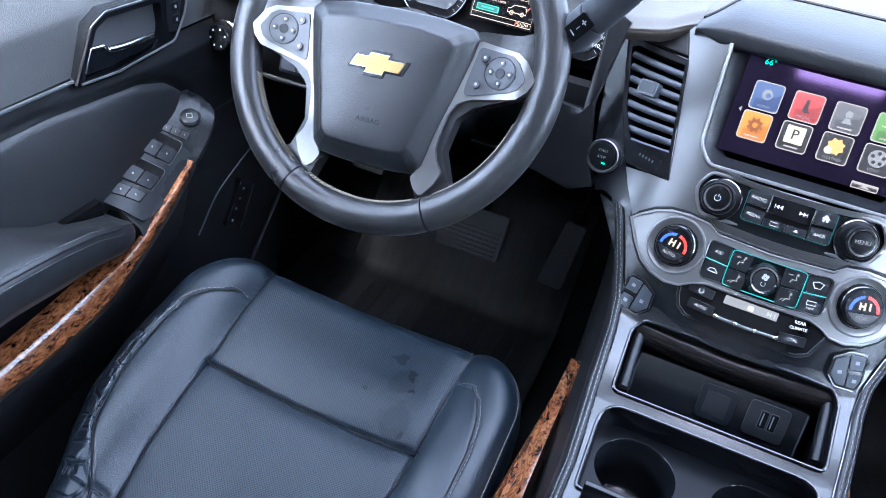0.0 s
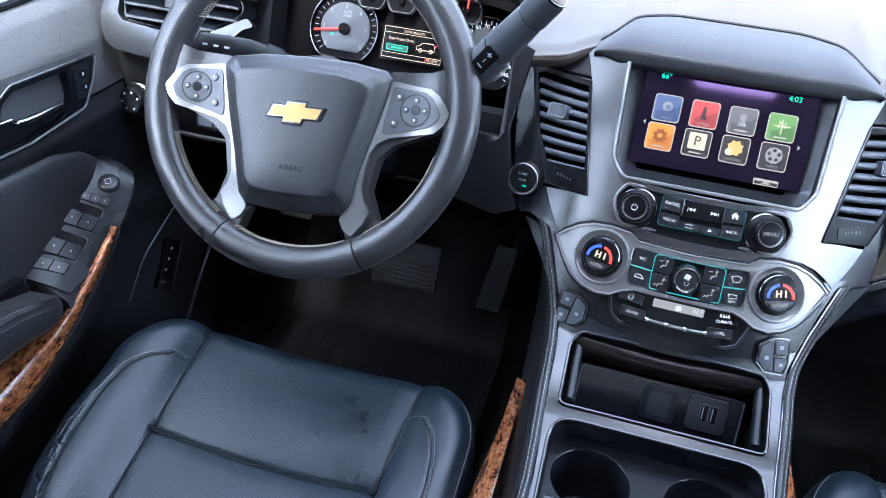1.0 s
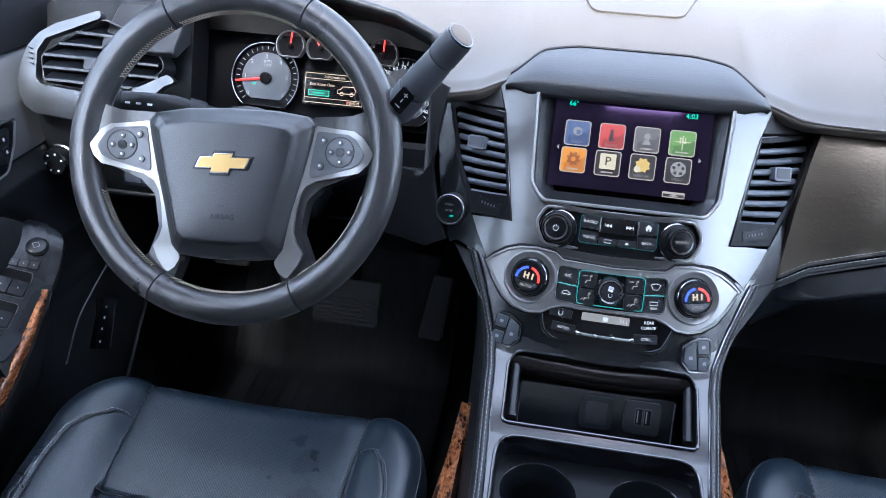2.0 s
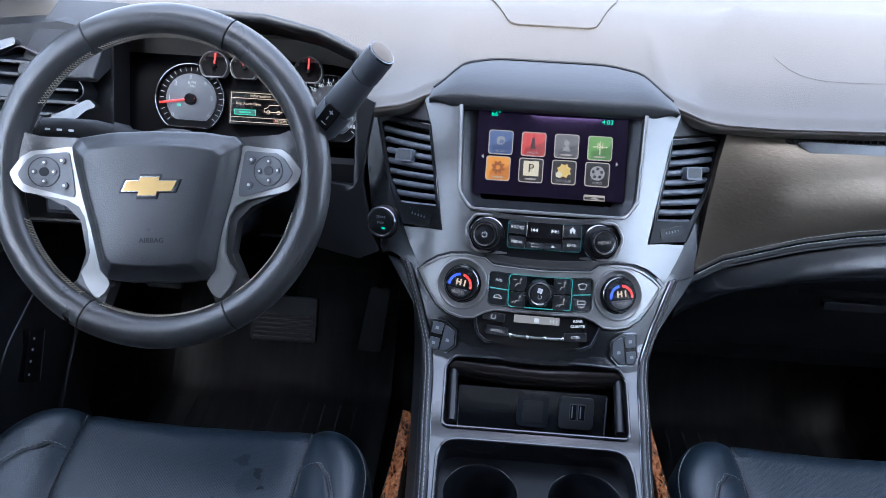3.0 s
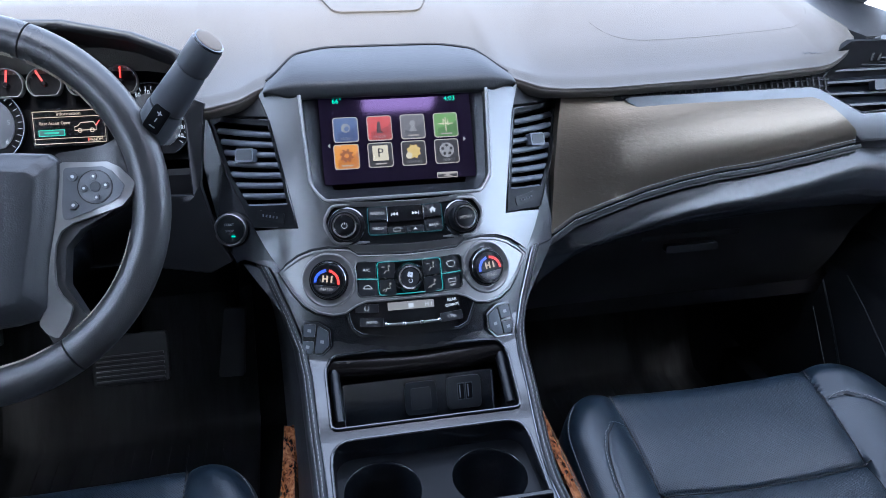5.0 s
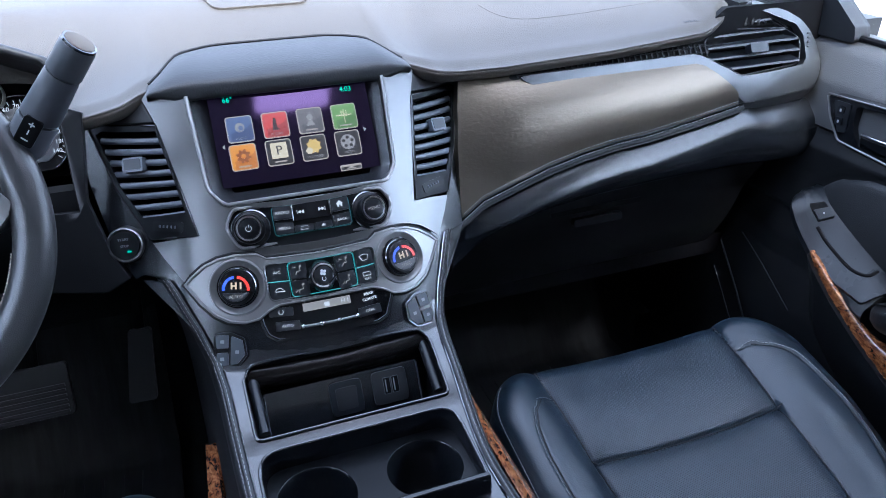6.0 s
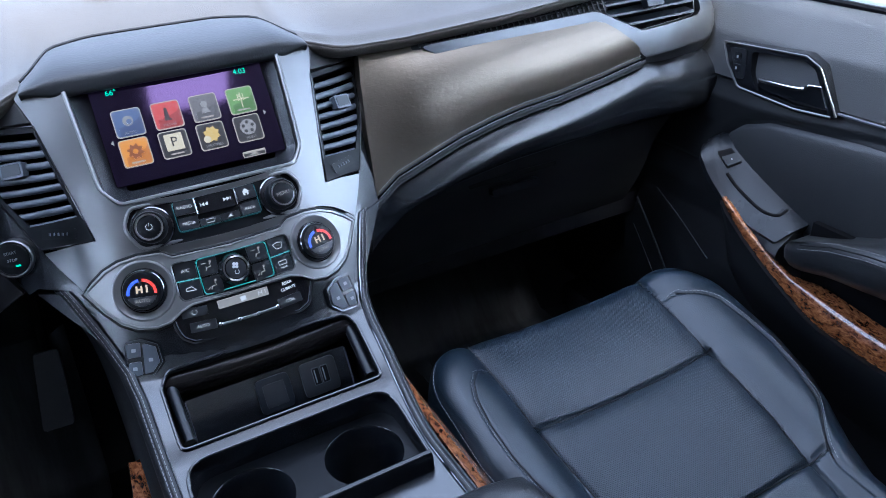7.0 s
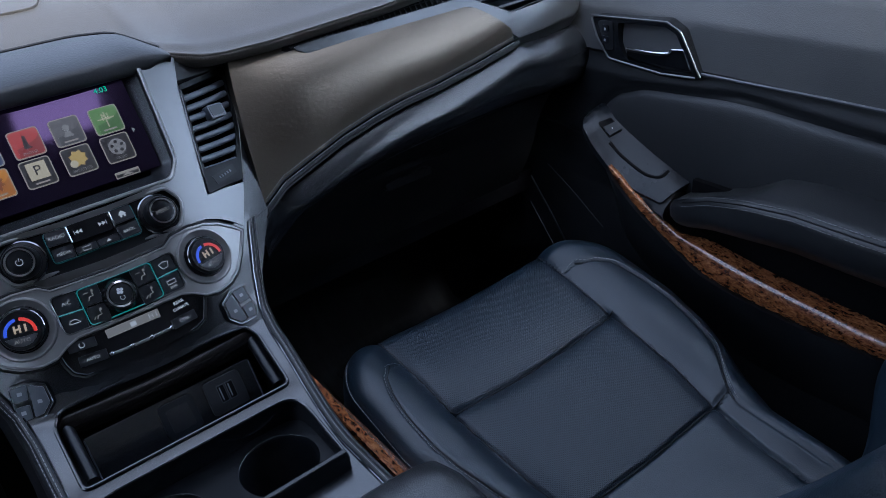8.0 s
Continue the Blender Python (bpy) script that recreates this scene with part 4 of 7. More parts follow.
for x, d in ((7, -1), (240, 1)):
    cx, cy = spx(x, 72)
    put([(cx - d * 0.001, cy - 0.003), (cx + d * 0.002, cy), (cx - d * 0.001, cy + 0.003)][:: 1], lit_grey, "arrow_mark")
cx, cy = spx(205, 133)
put(box2(cx - 0.013, cy - 0.0035, cx + 0.013, cy + 0.0035, 0.001), icon_line, "dock_mark")
put(box2(cx - 0.012, cy - 0.0025, cx + 0.012, cy + 0.0008, 0.0006), icon_dark, "dock_mark", 0.001)
put([(cx - 0.006, cy - 0.0018), (cx + 0.006, cy - 0.0018), (cx, cy + 0.0012)], icon_line, "dock_mark", 0.0014)

# radio panel
radio = part("radio_panel", plate([RADIO], face, 0.006, 0.02, 0.0, -0.003), cup_black, stack, "black radio panel with two dials")


def dial(x, z, r, caption, parent):
    m = face_at(x, z, -0.003)
    k = part("dial", lathe([(r + 0.0055, 0), (r + 0.0055, 0.002), (r + 0.002, 0.0035), (r, 0.004), (r, 0.015), (r - 0.0012, 0.0165), (r - 0.004, 0.0165)], m), cup_black, parent, "black dial with bright ring")
    part("dial_ring", lathe([(r - 0.003, 0.0155), (r - 0.0028, 0.0176), (r - 0.0046, 0.0176), (r - 0.0055, 0.0165), (r - 0.0055, 0.0155)], m), chrome, k)
    part("dial_collar", lathe([(r + 0.0058, 0.001), (r + 0.0056, 0.0028), (r + 0.0042, 0.0036), (r + 0.0036, 0.0026)], m, 44), dark_chrome, k)
    part("dial_cap", lathe([(r - 0.0055, 0.0150), (r - 0.0055, 0.0168), (r - 0.008, 0.0172)], m), cup_black, k)
    if caption == "power":
        part("power_mark", tube([m @ Vector((0.0032 * math.sin(a), 0.0032 * math.cos(a), 0.0177)) for a in np.linspace(0.6, 5.68, 14)], 0.0004, 4), lit_white, k)
        part("power_mark", tube([m @ Vector((0, 0.001, 0.0177)), m @ Vector((0, 0.0042, 0.0177))], 0.0004, 4), lit_white, k)
    else:
        words(caption, 0.0058, m @ Matrix.Translation((0, 0, 0.0175)), lit_grey, k)
    return k


dial(-0.0716, 0.6655, 0.0168, "power", stack)
dial(0.0656, 0.6658, 0.0168, "MENU", stack)


def key(x, z, w, h, parent, caption="", size=0.0058, mat=None, r=0.0012, o=-0.001):
    m = face_at(x, z, o)
    k = part("button", plate([box2(-w / 2, -h / 2, w / 2, h / 2, r)], seen_from(m), 0.004, 0, 0, 0.0022), mat or button_black, parent, bevel=0.0007)
    if caption:
        words(caption, size, m @ Matrix.Translation((0, 0, 0.0025)), lit_white, k)
    return k, m @ Matrix.Translation((0, 0, 0.0025))


grp = box2(-0.0465, 0.6568, 0.0422, 0.6845, 0.004)
part("cluster_ring", tube([face(u, v, -0.0012) for u, v in grp + grp[:1]], 0.0007, 4), cyan_trim, radio)
key(-0.0350, 0.6785, 0.0200, 0.0150, stack, "RADIO", 0.0052)
key(-0.0350, 0.6635, 0.0200, 0.0135, stack, "MEDIA", 0.0046)
key(0.0305, 0.6635, 0.0210, 0.0135, stack, "BACK", 0.0046)
k1, m1 = key(0.0305, 0.6785, 0.0210, 0.0150, stack)
part("home_mark", plate([[(-0.0044, 0), (0, 0.0044), (0.0044, 0), (0.0029, 0), (0.0029, -0.0032), (0.0010, -0.0032), (0.0010, -0.0010), (-0.0010, -0.0010), (-0.0010, -0.0032), (-0.0029, -0.0032), (-0.0029, 0)]], seen_from(m1), 0.0003, 0, 0, 0.0004), lit_white, k1)
k2, m2 = key(-0.0028, 0.6775, 0.040, 0.0185, stack, mat=gloss_black)
for d in (-1, 1):
    for q in (0, 1):
        c = d * (0.010 + q * 0.0036)
        part("skip_mark", plate([[(c + d * 0.0018, 0), (c - d * 0.0018, 0.0022), (c - d * 0.0018, -0.0022)][:: d]], seen_from(m2), 0.0003, 0, 0, 0.0004), lit_white, k2)
    part("skip_mark", tube([m2 @ Vector((d * 0.0160, -0.0022, 0.0004)), m2 @ Vector((d * 0.0160, 0.0022, 0.0004))], 0.0004, 4), lit_white, k2)
    part("chrome_edge", tube([m2 @ Vector((d * 0.0215, -0.0085, 0.001)), m2 @ Vector((d * 0.0215, 0.0085, 0.001))], 0.0009, 6), chrome, k2)
for d in (-1, 1):
    k3, m3 = key(d * 0.0108 - 0.0028, 0.6618, 0.0208, 0.0075, stack)
    if d < 0:
        part("card_mark", tube([m3 @ Vector((a, b, 0.0003)) for a, b in ((-0.004, -0.0018), (0.004, -0.0018), (0.004, 0.0018), (-0.004, 0.0018), (-0.004, -0.0018))], 0.0003, 4), lit_white, k3)
    else:
        part("eject_mark", plate([[(-0.0025, -0.0012), (0.0025, -0.0012), (0, 0.0018)]], seen_from(m3), 0.0003, 0, 0, 0.0004), lit_white, k3)

# disc slot
part("disc_slot", plate([box2(-0.066, 0.6375, 0.062, 0.6455, 0.002)], face, 0.01, 0.02, 0, -0.003), deep_black, stack, "black disc slot")

# climate band
lo_r = [(0.0, 0.6372), (0.06, 0.6372), (0.07, 0.6425), (0.092, 0.6425), (0.112, 0.6385), (0.128, 0.6315), (0.142, 0.6215), (0.1525, 0.612), (0.1385, 0.594), (0.126, 0.5825), (0.112, 0.5765), (0.095, 0.575), (0.080, 0.578), (0.068, 0.5855), (0.055, 0.5905), (0.0, 0.5925)]
PANEL = box2(-0.0648, 0.5955, 0.0590, 0.6305, 0.006)


BAND = [(u * 0.975 - 0.003, v) for u, v in both(lo_r)]


def ring2(x, z, r, n=36):
    m = face_at(x, z)
    out = []
    for i in range(n):
        p = m @ Vector((r * math.cos(2 * math.pi * i / n), r * math.sin(2 * math.pi * i / n), 0))
        out.append((p.x, p.z))
    return out


KN = ((-0.0960, 0.6108), (0.0904, 0.6112))
band = part("climate_band", plate([BAND, PANEL[::-1], ring2(*KN[0], 0.0272)[::-1], ring2(*KN[1], 0.0272)[::-1]], face, 0.012, 0.012, 0.02, 0.004), bright_silver, stack, "satin silver climate control band", bevel=0.003)
# bright rolled rim and the dark gap round the climate band
rim_b = [face(u * 0.98, 0.609 + (v - 0.609) * 0.955, 0.0046) for u, v in BAND]
part("band_rim", tube(rim_b + rim_b[:1], 0.0012, 6), bright_silver, band)
gap_b = [face(u * 1.012, 0.609 + (v - 0.609) * 1.035, 0.0012) for u, v in BAND]
part("band_gap", tube(gap_b + gap_b[:1], 0.0016, 6), seam_dark, band)
pan_b = [face(u, v, 0.0044) for u, v in PANEL]
part("panel_rim", tube(pan_b + pan_b[:1], 0.0008, 6), silver, band)
for x, z in KN:
    m = face_at(x, z, 0.002)
    part("knob_flange", lathe([(0.0226, -0.0012), (0.0250, 0.0004), (0.0275, 0.0024), (0.0298, 0.0038), (0.0312, 0.0034), (0.0320, 0.0016), (0.0272, -0.002), (0.0226, -0.004)], m, 56), bright_silver, band, "turned silver flange")
    part("knob_bead", lathe([(0.0234, -0.0016), (0.0238, 0.0002), (0.0231, 0.0012), (0.0223, 0.0004)], m, 56), chrome, band)
for i, (x, z) in enumerate(KN):
    m = face_at(x, z, -0.006)
    k = part("temperature_knob", lathe([(0.0222, 0), (0.0222, 0.0095), (0.0212, 0.0125), (0.0202, 0.0130), (0.0196, 0.0172), (0.0188, 0.0186), (0.0172, 0.0186)], m, 56), cup_black, stack, "black rotary temperature knob with lit dial")
    part("knob_trim", lathe([(0.0206, 0.0118), (0.0213, 0.0130), (0.0204, 0.0139), (0.0199, 0.0128)], m, 56), dark_chrome, k)
    part("knob_face", lathe([(0.0172, 0.0165), (0.0172, 0.0178), (0.0160, 0.0181)], m, 44), cup_black, k)
    for mat, a0, a1 in ((lit_blue, 98, 184), (lit_red, -6, 84)):
        arc = [(0.0152 * math.cos(radians(a)), -0.0025 + 0.0152 * math.sin(radians(a))) for a in np.linspace(a0, a1, 14)]
        arc += [(0.0121 * math.cos(radians(a)), -0.0025 + 0.0121 * math.sin(radians(a))) for a in np.linspace(a1, a0, 14)]
        part("heat_arc", plate([arc], seen_from(m), 0.0005, 0, 0, 0.0188), mat, k)
    words("H I", 0.0098, m @ Matrix.Translation((0.0004, 0.0012, 0.0187)), lit_warm, k, bold=0.05)
    half = [(0.0160 * math.cos(radians(a)), 0.0160 * math.sin(radians(a))) for a in np.linspace(203, 337, 16)]
    part("knob_button", plate([half], seen_from(m), 0.001, 0, 0, 0.0190), button_black, k, bevel=0.0004)
    words("AUTO" if i == 0 else "SYNC", 0.0054, m @ Matrix.Translation((0, -0.0105, 0.0192)), lit_grey, k, bold=0.02)
panel = part("climate_panel", plate([PANEL], face, 0.006, 0.02, 0, -0.001), cup_black, stack, "black climate button panel")
keys = [(-0.0528, 0.6220, 0.0218, 0.0186, "A/C"), (-0.0528, 0.6045, 0.0218, 0.0186, ""), (-0.0298, 0.6220, 0.0190, 0.0186, ""), (-0.0298, 0.6045, 0.0190, 0.0186, ""), (0.0228, 0.6220, 0.0200, 0.0186, ""), (0.0228, 0.6045, 0.0200, 0.0186, ""), (0.0465, 0.6220, 0.0218, 0.0186, ""), (0.0465, 0.6045, 0.0218, 0.0186, "")]
for n, (x, z, w, h, cap) in enumerate(keys):
    k, m = key(x, z, w, h, stack, cap, 0.0052, r=0.002, o=0.0)
    MP = seen_from(m)
    if n in (2, 3, 4, 5):
        # seated outline and arrow
        part("airflow_mark", tube([MP(a, b, 0.0003) for a, b in ((0.0018, 0.0030), (0.0026, -0.0008), (-0.0016, -0.0012), (-0.0028, -0.0045))], 0.0006, 5), lit_grey, k)
        part("airflow_mark", tube([MP(a, b, 0.0003) for a, b in (((-0.0062, 0.0036), (-0.0016, 0.0036)) if n in (2, 4) else ((-0.0062, -0.0040), (-0.0036, -0.0014)))], 0.0005, 5), lit_grey, k)
        part("airflow_mark", plate([disc(0.0014, 12, 0.0028, 0.0046)], MP, 0.0003, 0, 0, 0.0004), lit_grey, k)
    elif n == 1:
        part("car_mark", tube([MP(a, b, 0.0003) for a, b in ((-0.005, -0.001), (-0.004, 0.002), (0.001, 0.003), (0.004, 0.0005), (0.0055, -0.001), (-0.005, -0.001))], 0.0004, 4), lit_white, k)
    elif n == 6:
        part("defrost_mark", tube([MP(a, b, 0.0003) for a, b in ((-0.0055, 0.002), (0, 0.0035), (0.0055, 0.002), (0.003, -0.0035), (-0.003, -0.0035), (-0.0055, 0.002))], 0.0004, 4), lit_white, k)
    elif n == 7:
        part("defrost_mark", tube([MP(a, b, 0.0003) for a, b in ((-0.0045, 0.003), (0.0045, 0.003), (0.0045, -0.001), (-0.0045, -0.001), (-0.0045, 0.003))], 0.0004, 4), lit_white, k)
        words("REAR", 0.0034, m @ Matrix.Translation((0, -0.0045, 0.0004)), lit_white, k)
cy_ring = box2(-0.0405, 0.5972, 0.0342, 0.6298, 0.004)
part("cluster_ring", tube([face(u, v, 0.0022) for u, v in cy_ring + cy_ring[:1]], 0.0006, 4), lit_cyan, panel)
for x0, x1 in ((-0.0640, -0.0405), (0.0342, 0.0582)):
    part("cluster_ring", tube([face(x0, 0.6132, 0.0025), face(x1, 0.6132, 0.0025)], 0.0006, 4), lit_cyan, panel)
m = face_at(-0.0045, 0.6135, 0.0)
fan = part("fan_knob", lathe([(0.0178, 0), (0.0174, 0.005), (0.0160, 0.0075), (0.0152, 0.012), (0.0143, 0.0138), (0.0118, 0.0142)], m, 48), satin_black, stack, "round black fan knob with chrome ring")
part("knob_trim", lathe([(0.0135, 0.0132), (0.0136, 0.0148), (0.0118, 0.0152), (0.0112, 0.0140)], m, 48), chrome, fan)
part("knob_face", lathe([(0.0113, 0.0125), (0.0113, 0.0140), (0.0098, 0.0144)], m, 36), button_black, fan)
for a in (0.5, 2.07, 3.64, 5.21):
    part("fan_mark", plate([disc(0.0017, 10, 0.0021 * math.cos(a), 0.0032 + 0.0021 * math.sin(a))], seen_from(m), 0.0003, 0, 0, 0.0147), print_grey, fan)
part("fan_mark", tube([m @ Vector((0.0022 * math.sin(a), -0.0040 + 0.0022 * math.cos(a), 0.0147)) for a in np.linspace(0.6, 5.68, 12)], 0.0004, 4), print_grey, fan)

# rear climate strip
REARP = rounded([(-0.0790, 0.5900), (0.0735, 0.5885), (0.0712, 0.5770), (0.0620, 0.5605), (0.0500, 0.5572), (-0.0640, 0.5578), (-0.0735, 0.5630), (-0.0770, 0.5720)], [0.003, 0.003, 0.006, 0.006, 0.005, 0.005, 0.006, 0.006])
rg = [face(u * 1.02, 0.576 + (v - 0.576) * 1.06, 0.0004) for u, v in REARP]
part("panel_gap", tube(rg + rg[:1], 0.0012, 6), seam_dark, stack)
rear = part("rear_climate_panel", plate([REARP], face, 0.006, 0.02, 0, 0.0012), gloss_black, stack, "gloss black rear climate strip with display", bevel=0.0015)
rr_ = [face(u * 0.985, 0.576 + (v - 0.576) * 0.95, 0.0014) for u, v in REARP]
part("panel_rim", tube(rr_[8:] + rr_[:1], 0.0006, 5), slat_plastic, rear)
m = face_at(-0.0052, 0.5862, 0.0014)
part("display", plate([box2(-0.0272, -0.0046, 0.0272, 0.0046, 0.0008)], seen_from(m), 0.0006, 0, 0, 0.0006), lit_grey, rear)
words("H I", 0.0072, m @ Matrix.Translation((0.0205, -0.0003, 0.0009)), lit_white, rear)
part("display_mark", plate([box2(-0.003, -0.003, 0.003, 0.002, 0.001)], seen_from(m), 0.0003, 0, 0, 0.0010), lit_white, rear)
words("REAR", 0.0048, face_at(0.0440, 0.5862, 0.0022), lit_white, rear, bold=0.02)
words("CLIMATE", 0.0044, face_at(0.0440, 0.5810, 0.0022), lit_white, rear, bold=0.02)
k, mm = key(-0.0560, 0.5842, 0.0265, 0.0100, stack, o=0.0012)
part("power_mark", tube([mm @ Vector((0.0026 * math.sin(a), 0.0026 * math.cos(a), 0.0003)) for a in np.linspace(0.6, 5.68, 12)], 0.0004, 4), lit_white, k)
key(-0.0515, 0.5705, 0.0270, 0.0105, stack, "AUTO", 0.0047, o=0.0012)
key(0.0420, 0.5700, 0.0270, 0.0105, stack, "CTRL", 0.0047, o=0.0012)
tog = part("toggle_bar", tube([face(x, 0.5682, 0.0055) for x in np.linspace(-0.0350, 0.0262, 8)], 0.0017, 8), bright_silver, rear, "chrome toggle bar")
for x in (-0.0350, -0.0149, 0.0048, 0.0262):
    part("toggle_stud", lathe([(0.0026, 0), (0.0026, 0.006), (0.0016, 0.007)], face_at(x, 0.5682, 0.001), 10), chrome, tog)


def centre_vent(sx):
    """Tall slatted air vent beside the screen."""
    loop = [(0.1505, 0.7665), (0.215, 0.7625), (0.224, 0.758), (0.205, 0.70), (0.179, 0.6535), (0.150, 0.6575), (0.127, 0.660), (0.139, 0.715)]
    ml = lambda u, v, o=0.0: face(sx * u, v, o)
    top = part("vent_cap", plate([[(0.153, 0.77), (0.164, 0.796), (0.20, 0.789), (0.232, 0.784), (0.226, 0.758), (0.216, 0.7635)]], ml, 0.02, 0.02, 0.02, -0.002), dash_plastic, dash, bevel=0.002)
    vent = part("air_vent", plate([loop], ml, 0.004, 0.02, 0.03, -0.034), deep_black, stack, "tall black air vent with horizontal slats")
    inner = [(0.1525, 0.761), (0.210, 0.7575), (0.2175, 0.753), (0.200, 0.700), (0.183, 0.675), (0.137, 0.683), (0.143, 0.715)]
    part("vent_frame", plate([loop, inner[::-1]], ml, 0.03, 0.02, 0.03, 0.0), vent_black, vent, bevel=0.002)
    lip_v = [ml(u, v, 0.0006) for u, v in loop]
    part("vent_rim", tube(lip_v + lip_v[:1], 0.0010, 6), gloss_black, vent)
    n = 8
    for i in range(n):
        w = i / (n - 1)
        z = 0.7525 - w * 0.0705
        x0 = lin(z, [0.683, 0.715, 0.761], [0.1365, 0.1425, 0.1525])
        x1 = lin(z, [0.675, 0.700, 0.753], [0.1825, 0.1995, 0.2145])
        rings = []
        for x in np.linspace(x0, x1, 7):
            mm = face_at(sx * x, z - (0.07 + 0.10 * w) * (x - x0), -0.004)
            rings.append([mm @ Vector((0, b, c)) for b, c in ((-0.0040, -0.0005), (-0.0039, 0.0014), (-0.0024, 0.0026), (0.0012, 0.0028), (0.0030, 0.0018), (0.0037, -0.001), (0.0040, -0.020), (0.0018, -0.020))])
        part("slat", loft(rings), vent_slat, vent, sharp=50)
    mm = face_at(sx * 0.181, 0.7265, 0.0) @ Matrix.Rotation(radians(-10 * sx), 4, "Z")
    part("slider", plate([box2(-0.0125, -0.0082, 0.0125, 0.0082, 0.003)], seen_from(mm), 0.010, 0, 0, 0.005), vent_slat, vent, bevel=0.002)
    part("slider_face", plate([box2(-0.0102, -0.0055, 0.0102, 0.0065, 0.002)], seen_from(mm), 0.002, 0, 0, 0.0056), pod_plastic, vent, bevel=0.0006)
    mm = face_at(sx * 0.158, 0.668, 0.0)
    part("shutter_slot", plate([box2(-0.018, -0.0055, 0.018, 0.0055, 0.002)], seen_from(mm), 0.004, 0, 0, 0.0005), cup_black, vent)
    for q in range(5):
        part("shutter_rib", plate([box2(-0.010 + q * 0.0045, -0.0015, -0.0085 + q * 0.0045, 0.0015, 0.0004)], seen_from(mm), 0.002, 0, 0, 0.0016), slat_plastic, vent)


centre_vent(1)
centre_vent(-1)

# ---------------------------------------------------------------- console between the seats
console = thing("center_console", (0, -0.15, 0.0), "black center console with stitched leather rails and burl wood", "console")


def half_width(s, sx=1):
    y = lin(s, _len, _py)
    return lin(-y, [-0.04, -0.004, 0.02, 0.0385, 0.06, 0.10, 0.155, 0.2, 0.36], [0.199, 0.163, 0.143, 0.1315, 0.127, 0.1245, 0.1215, 0.120, 0.126]) + (0.0045 if sx < 0 else 0.0)


S1 = con_s(-0.345)
sA, sB, sC, sD = con_s(-0.0385), con_s(-0.1090), con_s(-0.1215), con_s(-0.222)
rail = [con_s(y) for y in (0.012, 0.0, -0.01, -0.02, -0.03, -0.045, -0.065, -0.09, -0.12, -0.16, -0.2, -0.25, -0.3, -0.345)]
skin_right = [(half_width(s) - 0.0045, s) for s in rail]
skin_loop = skin_right + [(-half_width(s, -1) + 0.0045, s) for x, s in reversed(skin_right)]
BIN = rounded([(0.060, sA - 0.001), (0.097, sA + 0.006), (0.1055, sA + 0.020), (0.1045, sB), (-0.1075, sB), (-0.1085, sA + 0.020), (-0.099, sA + 0.005), (-0.060, sA - 0.001)], [0.01, 0.014, 0.010, 0.008, 0.008, 0.010, 0.014, 0.01])
CUP = rounded([(0.106, sC), (0.107, sD), (-0.110, sD), (-0.111, sC)], [0.026, 0.006, 0.006, 0.026])
part("console_top", plate([skin_loop, BIN[::-1], CUP[::-1]], con, 0.006, 0.02, 0.012, -0.001), console_satin, console, "satin black console panel with open tray", bevel=0.002)
for hole in (BIN, CUP):
    edge_l = [con(u * 1.012, q, 0.0002) for u, q in hole]
    part("opening_lip", tube(edge_l + edge_l[:1], 0.0019, 8), console_satin, console)
